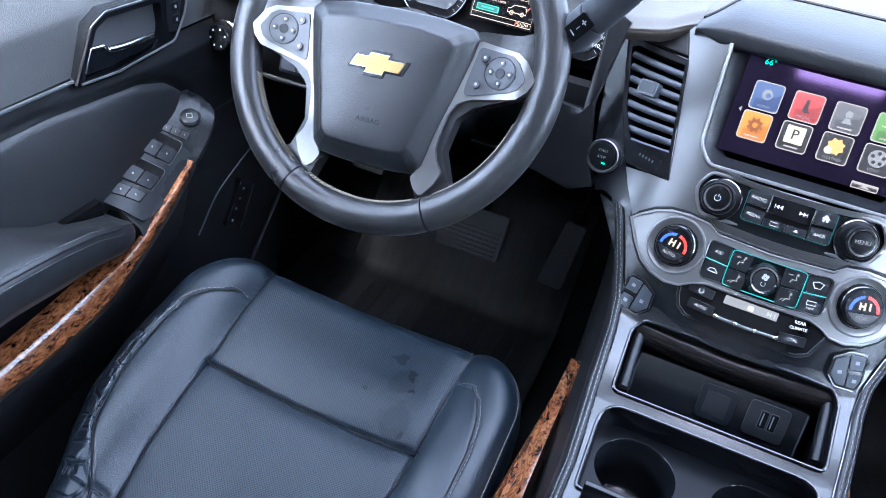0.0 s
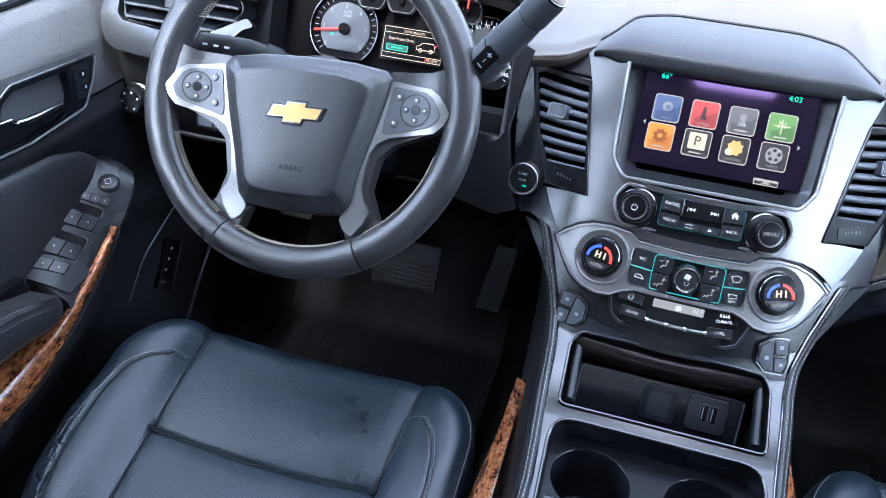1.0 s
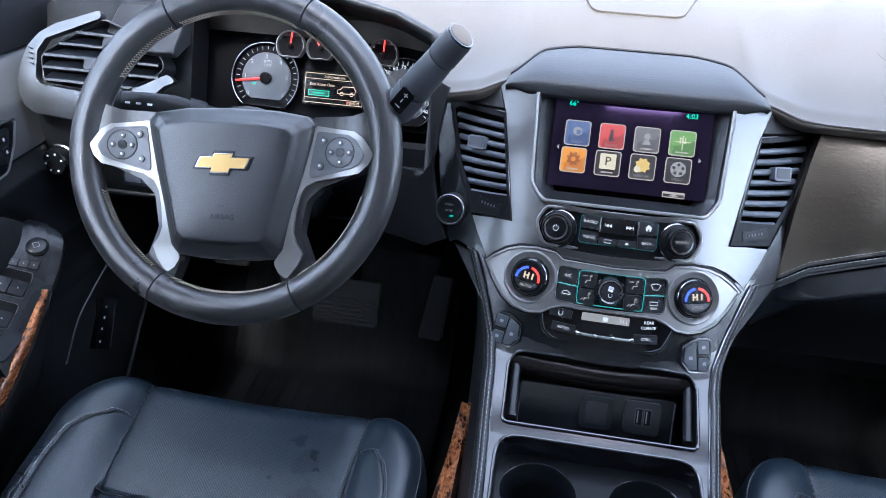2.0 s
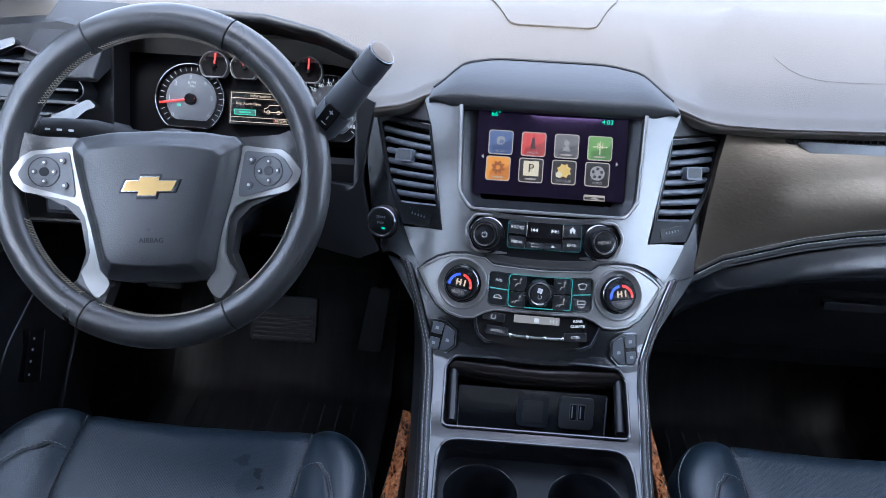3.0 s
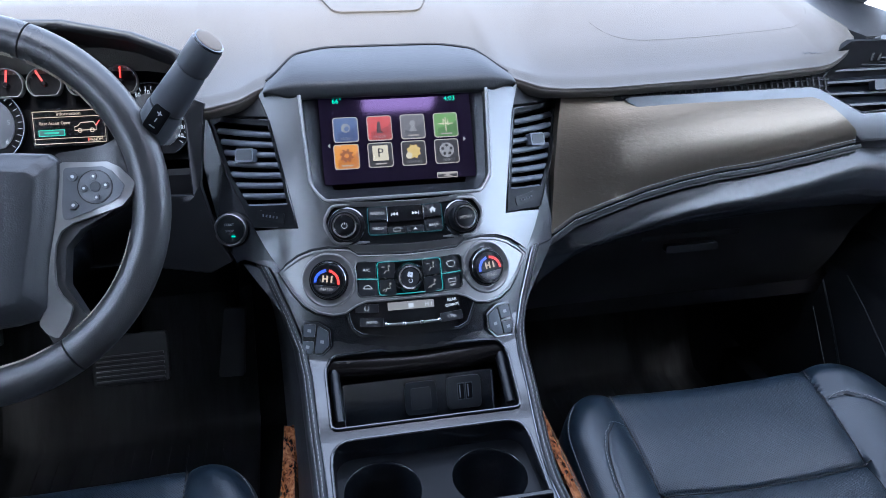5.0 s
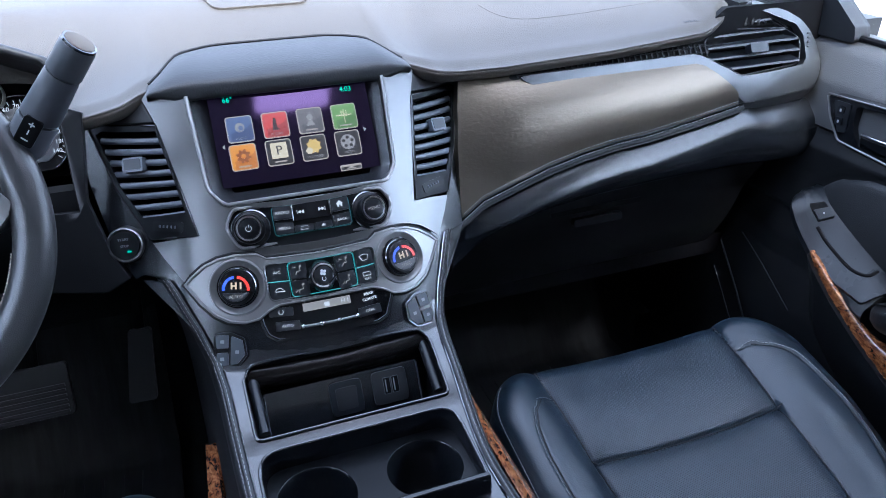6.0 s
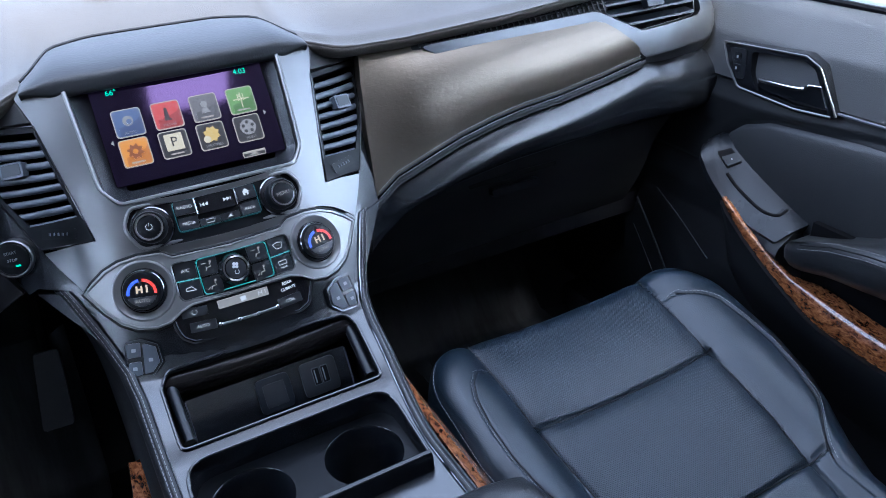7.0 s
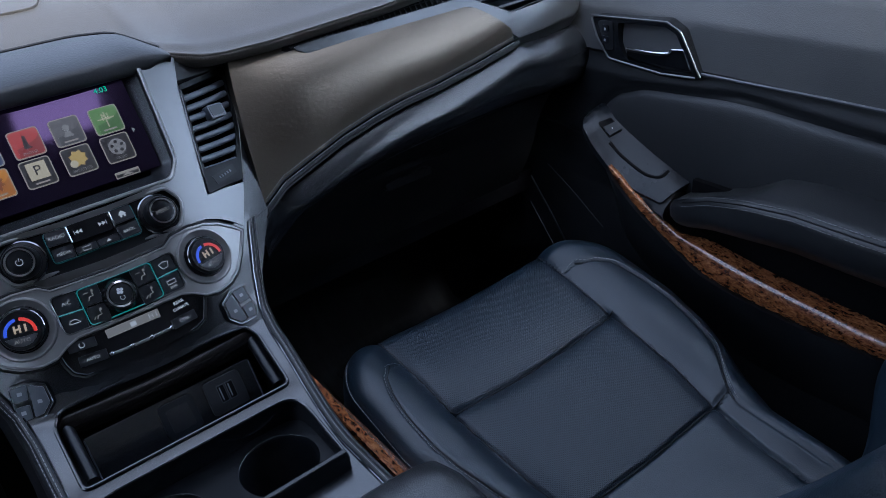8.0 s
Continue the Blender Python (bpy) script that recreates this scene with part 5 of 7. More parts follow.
# leather rails with twin seams at both sides
for sx in (-1, 1):
    ss = [con_s(0.008) + (S1 - con_s(0.008)) * i / 60 for i in range(61)]
    rings = []
    for s in ss:
        w = half_width(s, sx)
        c = lambda dx, o: con(sx * (w + dx), s, o)
        rings.append([c(-0.006, -0.004), c(-0.0055, 0.0014), c(-0.002, 0.0034), c(0.002, 0.0030), c(0.0050, 0.0), c(0.0075, -0.006), c(0.010, -0.03), c(0.0, -0.03)])
    r = part("leather_rail", loft(rings), arm_leather, console, "black leather rail with grey twin seam", sharp=70)
    part("seam_groove", tube([con(sx * (half_width(s, sx) + 0.0001), s, 0.0031) for s in ss], 0.0009, 5), seam_dark, r)
    part("rail_gap", tube([con(sx * (half_width(s, sx) - 0.0063), s, 0.0006) for s in ss], 0.0010, 5), dark_chrome, r)
    part("stitching", stitches([[con(sx * (half_width(s, sx) - 0.0023), s, 0.0036) for s in ss], [con(sx * (half_width(s, sx) + 0.0022), s, 0.0034) for s in ss]], 0.0042, 0.0018, 0.00042), thread, r)
    # side wall down to the floor
    rows = []
    for s in ss:
        p = con(sx * (half_width(s, sx) + 0.0085), s, -0.012)
        k = ease((0.05 - p.y) / 0.12)
        q = Vector((sx * (0.178 - 0.012 * k), p.y + 0.30 * (1 - k), p.z * (1 - k) * 0.55))
        mid = Vector((sx * (abs(p.x) + 0.010), p.y + 0.10 * (1 - k), p.z - 0.05))
        rows.append([p, p.lerp(mid, 0.5), mid, mid.lerp(q, 0.5), q])
    bm = bmesh.new()
    vs = [[bm.verts.new(p) for p in r] for r in rows]
    for a, b in zip(vs, vs[1:]):
        for i in range(4):
            bm.faces.new((a[i], a[i + 1], b[i + 1], b[i]))
    part("console_side", bm, door_plastic, console, sharp=70)
    # burl blade along the side
    rings = []
    for i in range(25):
        w = i / 24
        y = 0.000 - 0.355 * w
        top = 0.415 - 0.012 * w
        h = 0.001 + 0.046 * ease(w * 1.25)
        x = 0.158 + 0.004 * w
        k = 0.024 * ease(w * 1.3)
        rings.append([(sx * (x + 0.002 + k), y, top - h), (sx * (x + 0.007 + k), y, top - h + 0.002), (sx * (x + 0.008 + k * 0.6), y, top - h * 0.5), (sx * (x + 0.005), y, top - 0.002), (sx * (x - 0.004), y, top), (sx * (x - 0.008), y, top - h)])
    part("wood_trim", loft(rings), wood, console, "glossy brown burl wood blade", sharp=60)

# tray: side walls, back plate with sockets, rolled-back lid


def well(loop, z_floor, name, mat, inset=0.004):
    """Walls that drop from a hole in the console top to a level floor."""
    top = [con(u, s, -0.003) for u, s in loop]
    low = [Vector((p.x * (1 - inset / 0.1), p.y, min(z_floor, p.z - 0.006))) for p in top]
    bm = loft([top, low], caps=False)
    bm.faces.new([v for v in bm.verts][len(top):])
    return part(name, bm, mat, console, sharp=50)


well(BIN, 0.452, "tray", cup_black)
pl = Matrix.Translation((0.0, -0.0585, 0.478)) @ Euler((radians(62), 0, 0)).to_matrix().to_4x4()
PM = seen_from(pl)
sock = part("socket_plate", plate([box2(-0.092, -0.030, 0.0875, 0.031, 0.003)], PM, 0.03, 0, 0), satin_black, console, "black tray plate with charging sockets", bevel=0.0025)
part("blank_cover", plate([box2(-0.020, -0.013, 0.018, 0.026, 0.007)], PM, 0.004, 0, 0, 0.003), pod_plastic, sock, bevel=0.0012)
part("blank_lip", plate([box2(-0.013, -0.007, 0.011, 0.019, 0.003)], PM, 0.002, 0, 0, 0.0038), button_black, sock, bevel=0.0008)
part("charging_socket", plate([box2(0.0305, -0.012, 0.072, 0.027, 0.006)], PM, 0.004, 0, 0, 0.003), button_black, sock, bevel=0.0012)
for cx in (0.0475, 0.0575):
    part("port_frame", plate([box2(cx - 0.0042, -0.001, cx + 0.0042, 0.019, 0.001)], PM, 0.002, 0, 0, 0.0036), slat_plastic, sock)
    part("port_slot", plate([box2(cx - 0.0036, -0.0002, cx + 0.0036, 0.0182, 0.001)], PM, 0.002, 0, 0, 0.0040), deep_black, sock)
    part("port_tongue", plate([box2(cx - 0.0020, 0.002, cx - 0.0008, 0.0165, 0.0004)], PM, 0.003, 0, 0, 0.0046), key_mark, sock)
for u in (-0.0915, 0.087):
    part("plate_edge", tube([PM(u, -0.028, 0.0005), PM(u, 0.029, 0.0005)], 0.0009, 6), slat_plastic, sock)
for sx in (-1, 1):
    part("tray_rail", tube([con(sx * 0.100, con_s(-0.048), -0.013), con(sx * 0.0985, con_s(-0.1), -0.013)], 0.006, 12), pod_plastic, console, "black rounded tray guide")
rings = []
for x in np.linspace(-0.104, 0.104, 21):
    k = (x / 0.108) ** 2
    rings.append([Vector((x - 0.0015, -0.0355 + y + 0.008 * k, 0.5310 + z)) for y, z in ((0.004, 0.002), (-0.006, -0.004), (-0.009, -0.013), (-0.006, -0.023), (0.002, -0.029), (0.02, -0.02), (0.02, 0.0))])
part("tray_lid", loft(rings), lid_black, console, "rolled-back gloss black tray lid", sharp=70)

# cup holders
CZ = 0.464
top_ = [con(u, q, -0.003) for u, q in CUP]
part("cup_tray_wall", loft([top_, [Vector((p.x * 0.97, p.y, min(CZ, p.z - 0.004))) for p in top_]], caps=False), satin_black, console, sharp=50)
CUPS = ((-0.0610, -0.170), (0.0545, -0.171))
part("cup_tray", plate([box2(-0.111, -0.226, 0.108, -0.119, 0.01)] + [disc(0.041, 40, a, b)[::-1] for a, b in CUPS], lambda u, v, o=0.0: Vector((u, v, CZ + o)), 0.003, 0, 0), cup_black, console, "black cup holder tray")
for a, b in CUPS:
    m = Matrix.Translation((a, b, CZ))
    rings = [[m @ Vector((r * math.cos(2 * math.pi * i / 40), r * math.sin(2 * math.pi * i / 40), h)) for i in range(40)] for r, h in ((0.0412, -0.0005), (0.0408, -0.0008), (0.0402, -0.0016), (0.0396, -0.004), (0.0375, -0.035), (0.0365, -0.07), (0.033, -0.074), (0.01, -0.075))]
    bm = loft(rings, caps=False)
    bm.faces.new([v for v in bm.verts][-40:])
    part("cup_holder", bm, satin_black, console, "deep glossy black cup holder", sharp=60)
flap = loft([[(x, -0.224, 0.468), (x, -0.221, 0.488), (x, -0.224, 0.4915), (x, -0.229, 0.4915), (x, -0.232, 0.486), (x, -0.234, 0.468)] for x in np.linspace(-0.104, 0.104, 9)])
part("cup_flap", flap, satin_black, console, "raised black cup holder flap", bevel=0.001)


# padded console lid
def cushion_ring(y, w, z0, z1, n=28):
    out = []
    for i in range(n):
        a = 2 * math.pi * i / n
        c, s = math.cos(a), math.sin(a)
        out.append(Vector((w * math.copysign(abs(c) ** 0.35, c), y, (z0 + z1) / 2 + (z1 - z0) / 2 * math.copysign(abs(s) ** 0.5, s))))
    return out


rings = [cushion_ring(y, w, z0, z1) for y, w, z0, z1 in ((-0.332, 0.10, 0.525, 0.540), (-0.335, 0.122, 0.51, 0.552), (-0.345, 0.136, 0.50, 0.562), (-0.37, 0.141, 0.495, 0.568), (-0.45, 0.142, 0.49, 0.572), (-0.6, 0.142, 0.49, 0.572), (-0.75, 0.142, 0.49, 0.57), (-0.77, 0.13, 0.5, 0.56))]
part("console_lid", loft(rings), arm_leather, console, "padded black leather console lid", sharp=80)
part("console_box", box(-0.14, -0.76, 0.0, 0.14, -0.35, 0.50), door_plastic, console, bevel=0.01)
part("console_nose", loft([[(x, -0.333, 0.45), (x, -0.338, 0.52), (x, -0.36, 0.52), (x, -0.36, 0.45)] for x in (-0.12, 0.12)]), satin_black, console)


# heated seat switches
def heat_switch(sx):
    m = face_at(-0.1196 if sx < 0 else 0.1062, 0.5508 if sx < 0 else 0.5535, 0.0012)
    turn_in = lambda pts: [(-sx * a, b) for a, b in pts][:: -sx]
    loop = turn_in([(-0.0140, 0.0175), (0.0035, 0.0190), (0.0190, 0.0125), (0.0225, -0.0055), (0.0135, -0.0175), (-0.0075, -0.0210), (-0.0130, -0.0100)])
    MP = seen_from(m)
    og = [MP(u * 1.03, v * 1.03, 0.0014) for u, v in rounded(loop, 0.004)]
    b = part("seat_switch", plate([rounded(loop, 0.004)], MP, 0.006, 0, 0, 0.0016), satin_black, stack, "black heated seat buttons", bevel=0.0008)
    part("switch_edge", tube(og + og[:1], 0.0007, 6), dark_chrome, b)
    for c in ([(-0.0122, 0.0155), (0.0022, 0.0165), (0.0018, 0.0018), (-0.0114, 0.0010)], [(0.0046, 0.0155), (0.0174, 0.0106), (0.0204, -0.0052), (0.0124, -0.0153), (0.0046, -0.0168)], [(-0.0112, -0.0040), (0.0018, -0.0032), (0.0024, -0.0170), (-0.0062, -0.0186), (-0.0108, -0.0090)]):
        c = turn_in(c)
        part("switch_key", plate([rounded(c, 0.0018)], MP, 0.003, 0, 0, 0.0030), switch_satin, b, bevel=0.0007)
        mx, my = sum(a for a, _ in c) / len(c), sum(q for _, q in c) / len(c)
        part("switch_mark", plate([box2(mx - 0.0022, my - 0.0018, mx + 0.0022, my + 0.0018, 0.0006)], MP, 0.0003, 0, 0, 0.0033), key_mark, b)
    bar2 = turn_in([(-0.0112, 0.0000), (0.0040, 0.0006), (0.0040, -0.0024), (-0.0110, -0.0030)])
    part("switch_bar", plate([bar2], MP, 0.003, 0, 0, 0.0026), gloss_black, b, bevel=0.0004)


heat_switch(-1)
heat_switch(1)


# dark cheeks of the stack outside the vents, down to the rails
for sx in (-1, 1):
    cheek = [(0.224, 0.757), (0.232, 0.788), (0.245, 0.78), (0.236, 0.70), (0.222, 0.64), (0.205, 0.612), (0.1945, 0.618), (0.1535, 0.6130), (0.170, 0.638), (0.178, 0.650), (0.2055, 0.70)]
    if sx > 0:
        cheek = [(0.2245, 0.757), (0.230, 0.772), (0.2225, 0.772), (0.213, 0.74), (0.2045, 0.69), (0.196, 0.613), (0.1535, 0.6130), (0.170, 0.638), (0.1785, 0.650), (0.2055, 0.70)]
    part("stack_cheek", plate([cheek], lambda u, v, o=0.0, sx=sx: face(sx * u, v, o), 0.03, 0.02, 0.02, -0.003), satin_black, stack, bevel=0.002)
    low = [(0.1535, 0.6125), (0.196, 0.6125), (0.168, 0.585), (0.150, 0.566), (0.139, 0.545), (0.10, 0.5435), (0.0, 0.5435), (0.0, 0.592), (0.055, 0.589), (0.068, 0.584), (0.080, 0.577), (0.095, 0.574), (0.112, 0.5755), (0.126, 0.5815), (0.1385, 0.593)]
    part("lower_cheek", plate([low], lambda u, v, o=0.0, sx=sx: face(sx * u, v, o), 0.02, 0.02, 0.015, -0.0015), satin_black, stack, "grained black panel under the climate band")

# ---------------------------------------------------------------- driver's side of the dash
WC = Vector((-0.4386, -0.0128, 0.7464))
TH = radians(31.2)
WM = Matrix.Translation(WC) @ Matrix(((1, 0, 0), (0, math.sin(TH), -math.cos(TH)), (0, math.cos(TH), math.sin(TH)))).to_4x4() @ Matrix.Rotation(radians(4.0), 4, "Z")
WP = seen_from(WM)
wheel = thing("steering_wheel", WC, "black leather steering wheel with silver spokes and grey stitching", "steering wheel")


def rim_piece(a0, a1, r, n, grow=0.0):
    rings = []
    for i in range(n + 1):
        a = radians(a0 + (a1 - a0) * i / n)
        c = Vector((math.cos(a), math.sin(a), 0))
        ring = []
        for k in range(20):
            b = 2 * math.pi * k / 20
            ring.append(WM @ (c * (0.1732 + (r + grow) * 1.08 * math.cos(b)) + Vector((0, 0, (r + grow) * 0.95 * math.sin(b)))))
        rings.append(ring)
    return loft(rings, caps=a1 - a0 < 359)


for a0, a1 in ((63, 117), (117.6, 242), (242.6, 297.4), (298, 422.4)):
    part("rim", rim_piece(a0, a1, 0.0170, max(12, int((a1 - a0) / 3))), wheel_leather, wheel, sharp=80)
# lacing round the inside of the rim
for lo, hi in ((119, 150), (198, 237), (246, 294), (303, 345), (30, 61), (65, 115)):
    bm = bmesh.new()
    n = int((hi - lo) / 1.25)
    for d in (0, 1):
        zig = []
        for i in range(n + 1):
            a = radians(lo + 1.25 * i)
            far = (i + d) % 2
            b = radians(24 if far else -6)
            zig.append(WM @ (Vector((math.cos(a), math.sin(a), 0)) * (0.1727 - 0.0189 * math.cos(b)) + Vector((0, 0, 0.0172 * math.sin(b)))))
        tube_into(bm, zig, 0.00055, 4)
    part("stitching", bm, lacing, wheel, "grey lacing on the inner rim")

# centre pad
pad_half = [(0.0, 0.049), (0.05, 0.0475), (0.087, 0.042), (0.0965, 0.033), (0.0945, 0.018), (0.086, -0.022), (0.0755, -0.06), (0.0685, -0.09), (0.0645, -0.106), (0.056, -0.1155), (0.03, -0.1185), (0.0, -0.119)]
outline = rounded(both(pad_half), 0.006, 3)
rings = []
for k, (sc, h) in enumerate(((0.97, -0.030), (1.0, -0.018), (1.0, -0.002), (0.985, 0.005), (0.955, 0.009), (0.86, 0.0145), (0.815, 0.0172), (0.785, 0.0208), (0.75, 0.0216), (0.6, 0.0226), (0.45, 0.0232), (0.25, 0.0235))):
    rings.append([WP(u * sc, -0.035 + (v + 0.035) * sc, h + 0.004 * max(0, -0.035 + (v + 0.035) * sc) / 0.05) for u, v in outline])
part("airbag_pad", loft(rings), pad_vinyl, wheel, "grained black airbag pad", sharp=60)
words("AIRBAG", 0.0078, WM @ Matrix.Translation((0.002, -0.0725, 0.0238)), badge_dark, wheel)
part("bag_mark", plate([box2(-0.0045, -0.0620, 0.0035, -0.0595, 0.001)], WP, 0.001, 0, 0, 0.0237), button_black, wheel)
# plain gold badge with a chrome edge
badge = [(-0.033, -0.021), (-0.027, -0.007), (-0.012, -0.007), (-0.010, -0.002), (0.013, -0.002), (0.0115, -0.007), (0.034, -0.007), (0.028, -0.021), (0.010, -0.021), (0.008, -0.027), (-0.0145, -0.027), (-0.0125, -0.021)]
part("badge_rim", plate([[(u * 1.04, -0.0145 + (v + 0.0145) * 1.1) for u, v in badge]], WP, 0.005, 0, 0, 0.0250), badge_dark, wheel, "gold badge with chrome edge", bevel=0.0012)
cx0, cy0 = 0.0, -0.0145
part("badge_edge", plate([[(cx0 + (u - cx0) * 0.92, cy0 + (v - cy0) * 0.85) for u, v in badge]], WP, 0.002, 0, 0, 0.0258), chrome, wheel)
part("badge_face", plate([[(cx0 + (u - cx0) * 0.88, cy0 + (v - cy0) * 0.78) for u, v in badge]], WP, 0.001, 0, 0, 0.0263), gold, wheel)

for sx in (-1, 1):
    mp = lambda u, v, o=0.0, sx=sx: WP(sx * u, v, o + 0.006 + 0.0065 * ease((u - 0.115) / 0.04) - 0.004 * ease((-0.07 - v) / 0.05))
    spoke = [(0.095, 0.032), (0.139, 0.0265), (0.149, 0.020), (0.162, 0.0025), (0.157, -0.009), (0.147, -0.0185), (0.100, -0.0275), (0.0870, -0.0345), (0.0805, -0.046), (0.0770, -0.062), (0.0750, -0.085), (0.0785, -0.096), (0.0865, -0.107), (0.081, -0.121), (0.0695, -0.137), (0.060, -0.130), (0.054, -0.1195), (0.063, -0.104), (0.067, -0.085), (0.0735, -0.05), (0.082, -0.02)]
    s = part("spoke_trim", plate([rounded(spoke, 0.005, 4)], mp, 0.014, 0.012, 0.012, 0.0), bright_silver, wheel, "satin silver spoke trim", bevel=0.005)
    field = [(0.098, 0.026), (0.134, 0.0225), (0.142, 0.017), (0.1525, 0.001), (0.1465, -0.009), (0.138, -0.0135), (0.0905, -0.026), (0.092, -0.01)]
    f = part("switch_field", plate([rounded(field, 0.005, 4)], mp, 0.006, 0.012, 0.012, 0.0012), field_grey, wheel, "dark grey wheel buttons", bevel=0.0012)
    cx, cy = 0.1245, 0.0035
    part("thumb_groove", plate([disc(0.0168, 36, cx, cy), disc(0.0160, 36, cx, cy)[::-1]], mp, 0.002, 0, 0, 0.0015), seam_dark, f)
    part("thumb_pad", plate([disc(0.0158, 36, cx, cy)], mp, 0.003, 0, 0, 0.0018), field_grey, f, bevel=0.0006)
    part("thumb_hub", plate([disc(0.0052, 20, cx, cy)], mp, 0.003, 0, 0, 0.0030), pod_plastic, f, bevel=0.0008)
    for a, b in ((0.0103, 0), (-0.0103, 0), (0, 0.0103), (0, -0.0103)):
        part("thumb_stud", plate([disc(0.0032, 14, cx + a, cy + b)], mp, 0.003, 0, 0, 0.0036), field_grey, f, bevel=0.0012)
        part("thumb_mark", plate([disc(0.0013, 10, cx + a, cy + b)], mp, 0.002, 0, 0, 0.0040), print_grey, f)
    for a, b in ((0.1015, 0.016), (0.0985, -0.0115)):
        part("wheel_key", plate([disc(0.0042, 16, a + 0.004, b)], mp, 0.003, 0, 0, 0.0034), field_grey, f, bevel=0.0013)
        part("thumb_mark", plate([disc(0.0016, 10, a + 0.004, b)], mp, 0.002, 0, 0, 0.0038), print_grey, f)
    # leather bridge from spoke to rim and the shadowed back of the spoke
    back = [(0.09, 0.042), (0.135, 0.044), (0.160, 0.052), (0.170, 0.02), (0.168, -0.006), (0.158, -0.012), (0.13, -0.0235), (0.104, -0.034), (0.088, -0.05), (0.082, -0.085), (0.094, -0.116), (0.114, -0.128), (0.10, -0.143), (0.066, -0.150), (0.055, -0.12), (0.06, -0.06)]
    part("spoke", plate([rounded(back, 0.008, 4)], mp, 0.022, 0.012, 0.012, -0.006), wheel_leather, wheel, bevel=0.006)
part("hub", lathe([(0.075, -0.10), (0.078, -0.03), (0.06, -0.02)], WM @ Matrix.Translation((0, -0.02, 0)), 32), satin_black, wheel)
part("column_shroud", lathe([(0.055, -0.34), (0.062, -0.2), (0.07, -0.06), (0.05, -0.05)], WM @ Matrix.Translation((0, -0.01, 0)), 32), satin_black, wheel)


def handle_loft(points, radii, squash=1.0, n=18):
    P = [Vector(p) for p in points]
    rings = []
    for i, p in enumerate(P):
        t = (P[min(i + 1, len(P) - 1)] - P[max(i - 1, 0)]).normalized()
        a = t.cross(Vector((0, -1, 0.3))).normalized()
        b = t.cross(a)
        r = radii[i]
        rings.append([p + a * r * math.cos(2 * math.pi * k / n) + b * r * squash * math.sin(2 * math.pi * k / n) for k in range(n)])
    return loft(rings)


# column gear lever
lever = thing("gear_lever", (-0.25, 0.03, 0.80), "black column gear lever with a chrome-ringed end button", "gear lever")
A, B = Vector((-0.262, 0.03, 0.800)), Vector((-0.192, -0.005, 0.894))
D = (B - A).normalized()
ln = (B - A).length
part("stem", handle_loft([A - D * 0.10, A - D * 0.05, A - D * 0.005], [0.008, 0.010, 0.012]), dash_plastic, lever)
part("grip", handle_loft([A - D * 0.006, A, A + D * 0.03, A + D * 0.034], [0.016, 0.0182, 0.0186, 0.0178], 0.85), slat_plastic, lever, sharp=60)
part("grip_body", handle_loft([A + D * 0.036, A + D * 0.038, A + D * 0.085, A + D * 0.088], [0.017, 0.0178, 0.0155, 0.015], 0.85), slat_plastic, lever, sharp=60)
part("grip_end", handle_loft([A + D * 0.089, A + D * 0.0905, A + D * (ln - 0.003), A + D * ln], [0.0152, 0.016, 0.0156, 0.0148], 0.85), slat_plastic, lever, sharp=60)
part("end_ring", handle_loft([A + D * (ln - 0.001), A + D * (ln + 0.0018), A + D * (ln + 0.002)], [0.0150, 0.0147, 0.0134], 0.85), dark_chrome, lever)
part("end_button", handle_loft([A + D * ln, A + D * (ln + 0.0026), A + D * (ln + 0.003)], [0.0133, 0.0130, 0.011], 0.85), taupe, lever, "taupe end button")
side = D.cross(Vector((0, -1, 0.3))).normalized()
fr = side.cross(D)
fr = fr if fr.y < 0 else -fr
gm = Matrix((D.cross(fr).normalized(), D, fr)).transposed().to_4x4()
part("shift_plate", plate([box2(-0.0085, -0.016, 0.0085, 0.016, 0.004)], seen_from(Matrix.Translation(A + D * 0.026 + fr * 0.0150) @ gm), 0.003, 0, 0, 0.0008), cup_black, lever, bevel=0.0008)
for c, (w, h) in ((0.017, (0.0062, 0.0012)), (0.026, (0.0010, 0.0052)), (0.035, (0.0055, 0.0012)), (0.035, (0.0012, 0.0055))):
    part("grip_mark", plate([box2(-w / 2, -h / 2, w / 2, h / 2)], seen_from(Matrix.Translation(A + D * c + fr * 0.0160) @ gm), 0.001, 0, 0, 0.0004), print_grey, lever)

# turn signal stalk
stalk = thing("turn_signal_stalk", (-0.56, 0.06, 0.755), "black turn signal and wiper stalk", "stalk")
part("stalk_arm", handle_loft([(-0.500, 0.085, 0.742), (-0.545, 0.062, 0.760), (-0.575, 0.057, 0.763), (-0.605, 0.053, 0.765)], [0.013, 0.0155, 0.0145, 0.0130], 0.8), pedal_rubber, stalk, sharp=60)
part("stalk_collar", handle_loft([(-0.528, 0.0708, 0.7536), (-0.530, 0.0698, 0.7543), (-0.515, 0.0775, 0.7485), (-0.513, 0.0785, 0.7477)], [0.0150, 0.0172, 0.0165, 0.0145], 0.85), door_plastic, stalk)
part("stalk_end", handle_loft([(-0.602, 0.0535, 0.765), (-0.606, 0.053, 0.765), (-0.628, 0.0505, 0.766)], [0.014, 0.0145, 0.0125], 0.8), pedal_rubber, stalk)
for i, x in enumerate((-0.648, -0.627, -0.614, -0.588, -0.574, -0.560)):
    part("stalk_mark", plate([box2(-0.003, -0.0012, 0.003, 0.0012, 0.0005)], seen_from(Matrix.Translation((x, 0.0395, 0.7705)) @ Euler((radians(55), 0, 0)).to_matrix().to_4x4()), 0.0006, 0, 0, 0.001), print_grey, stalk)

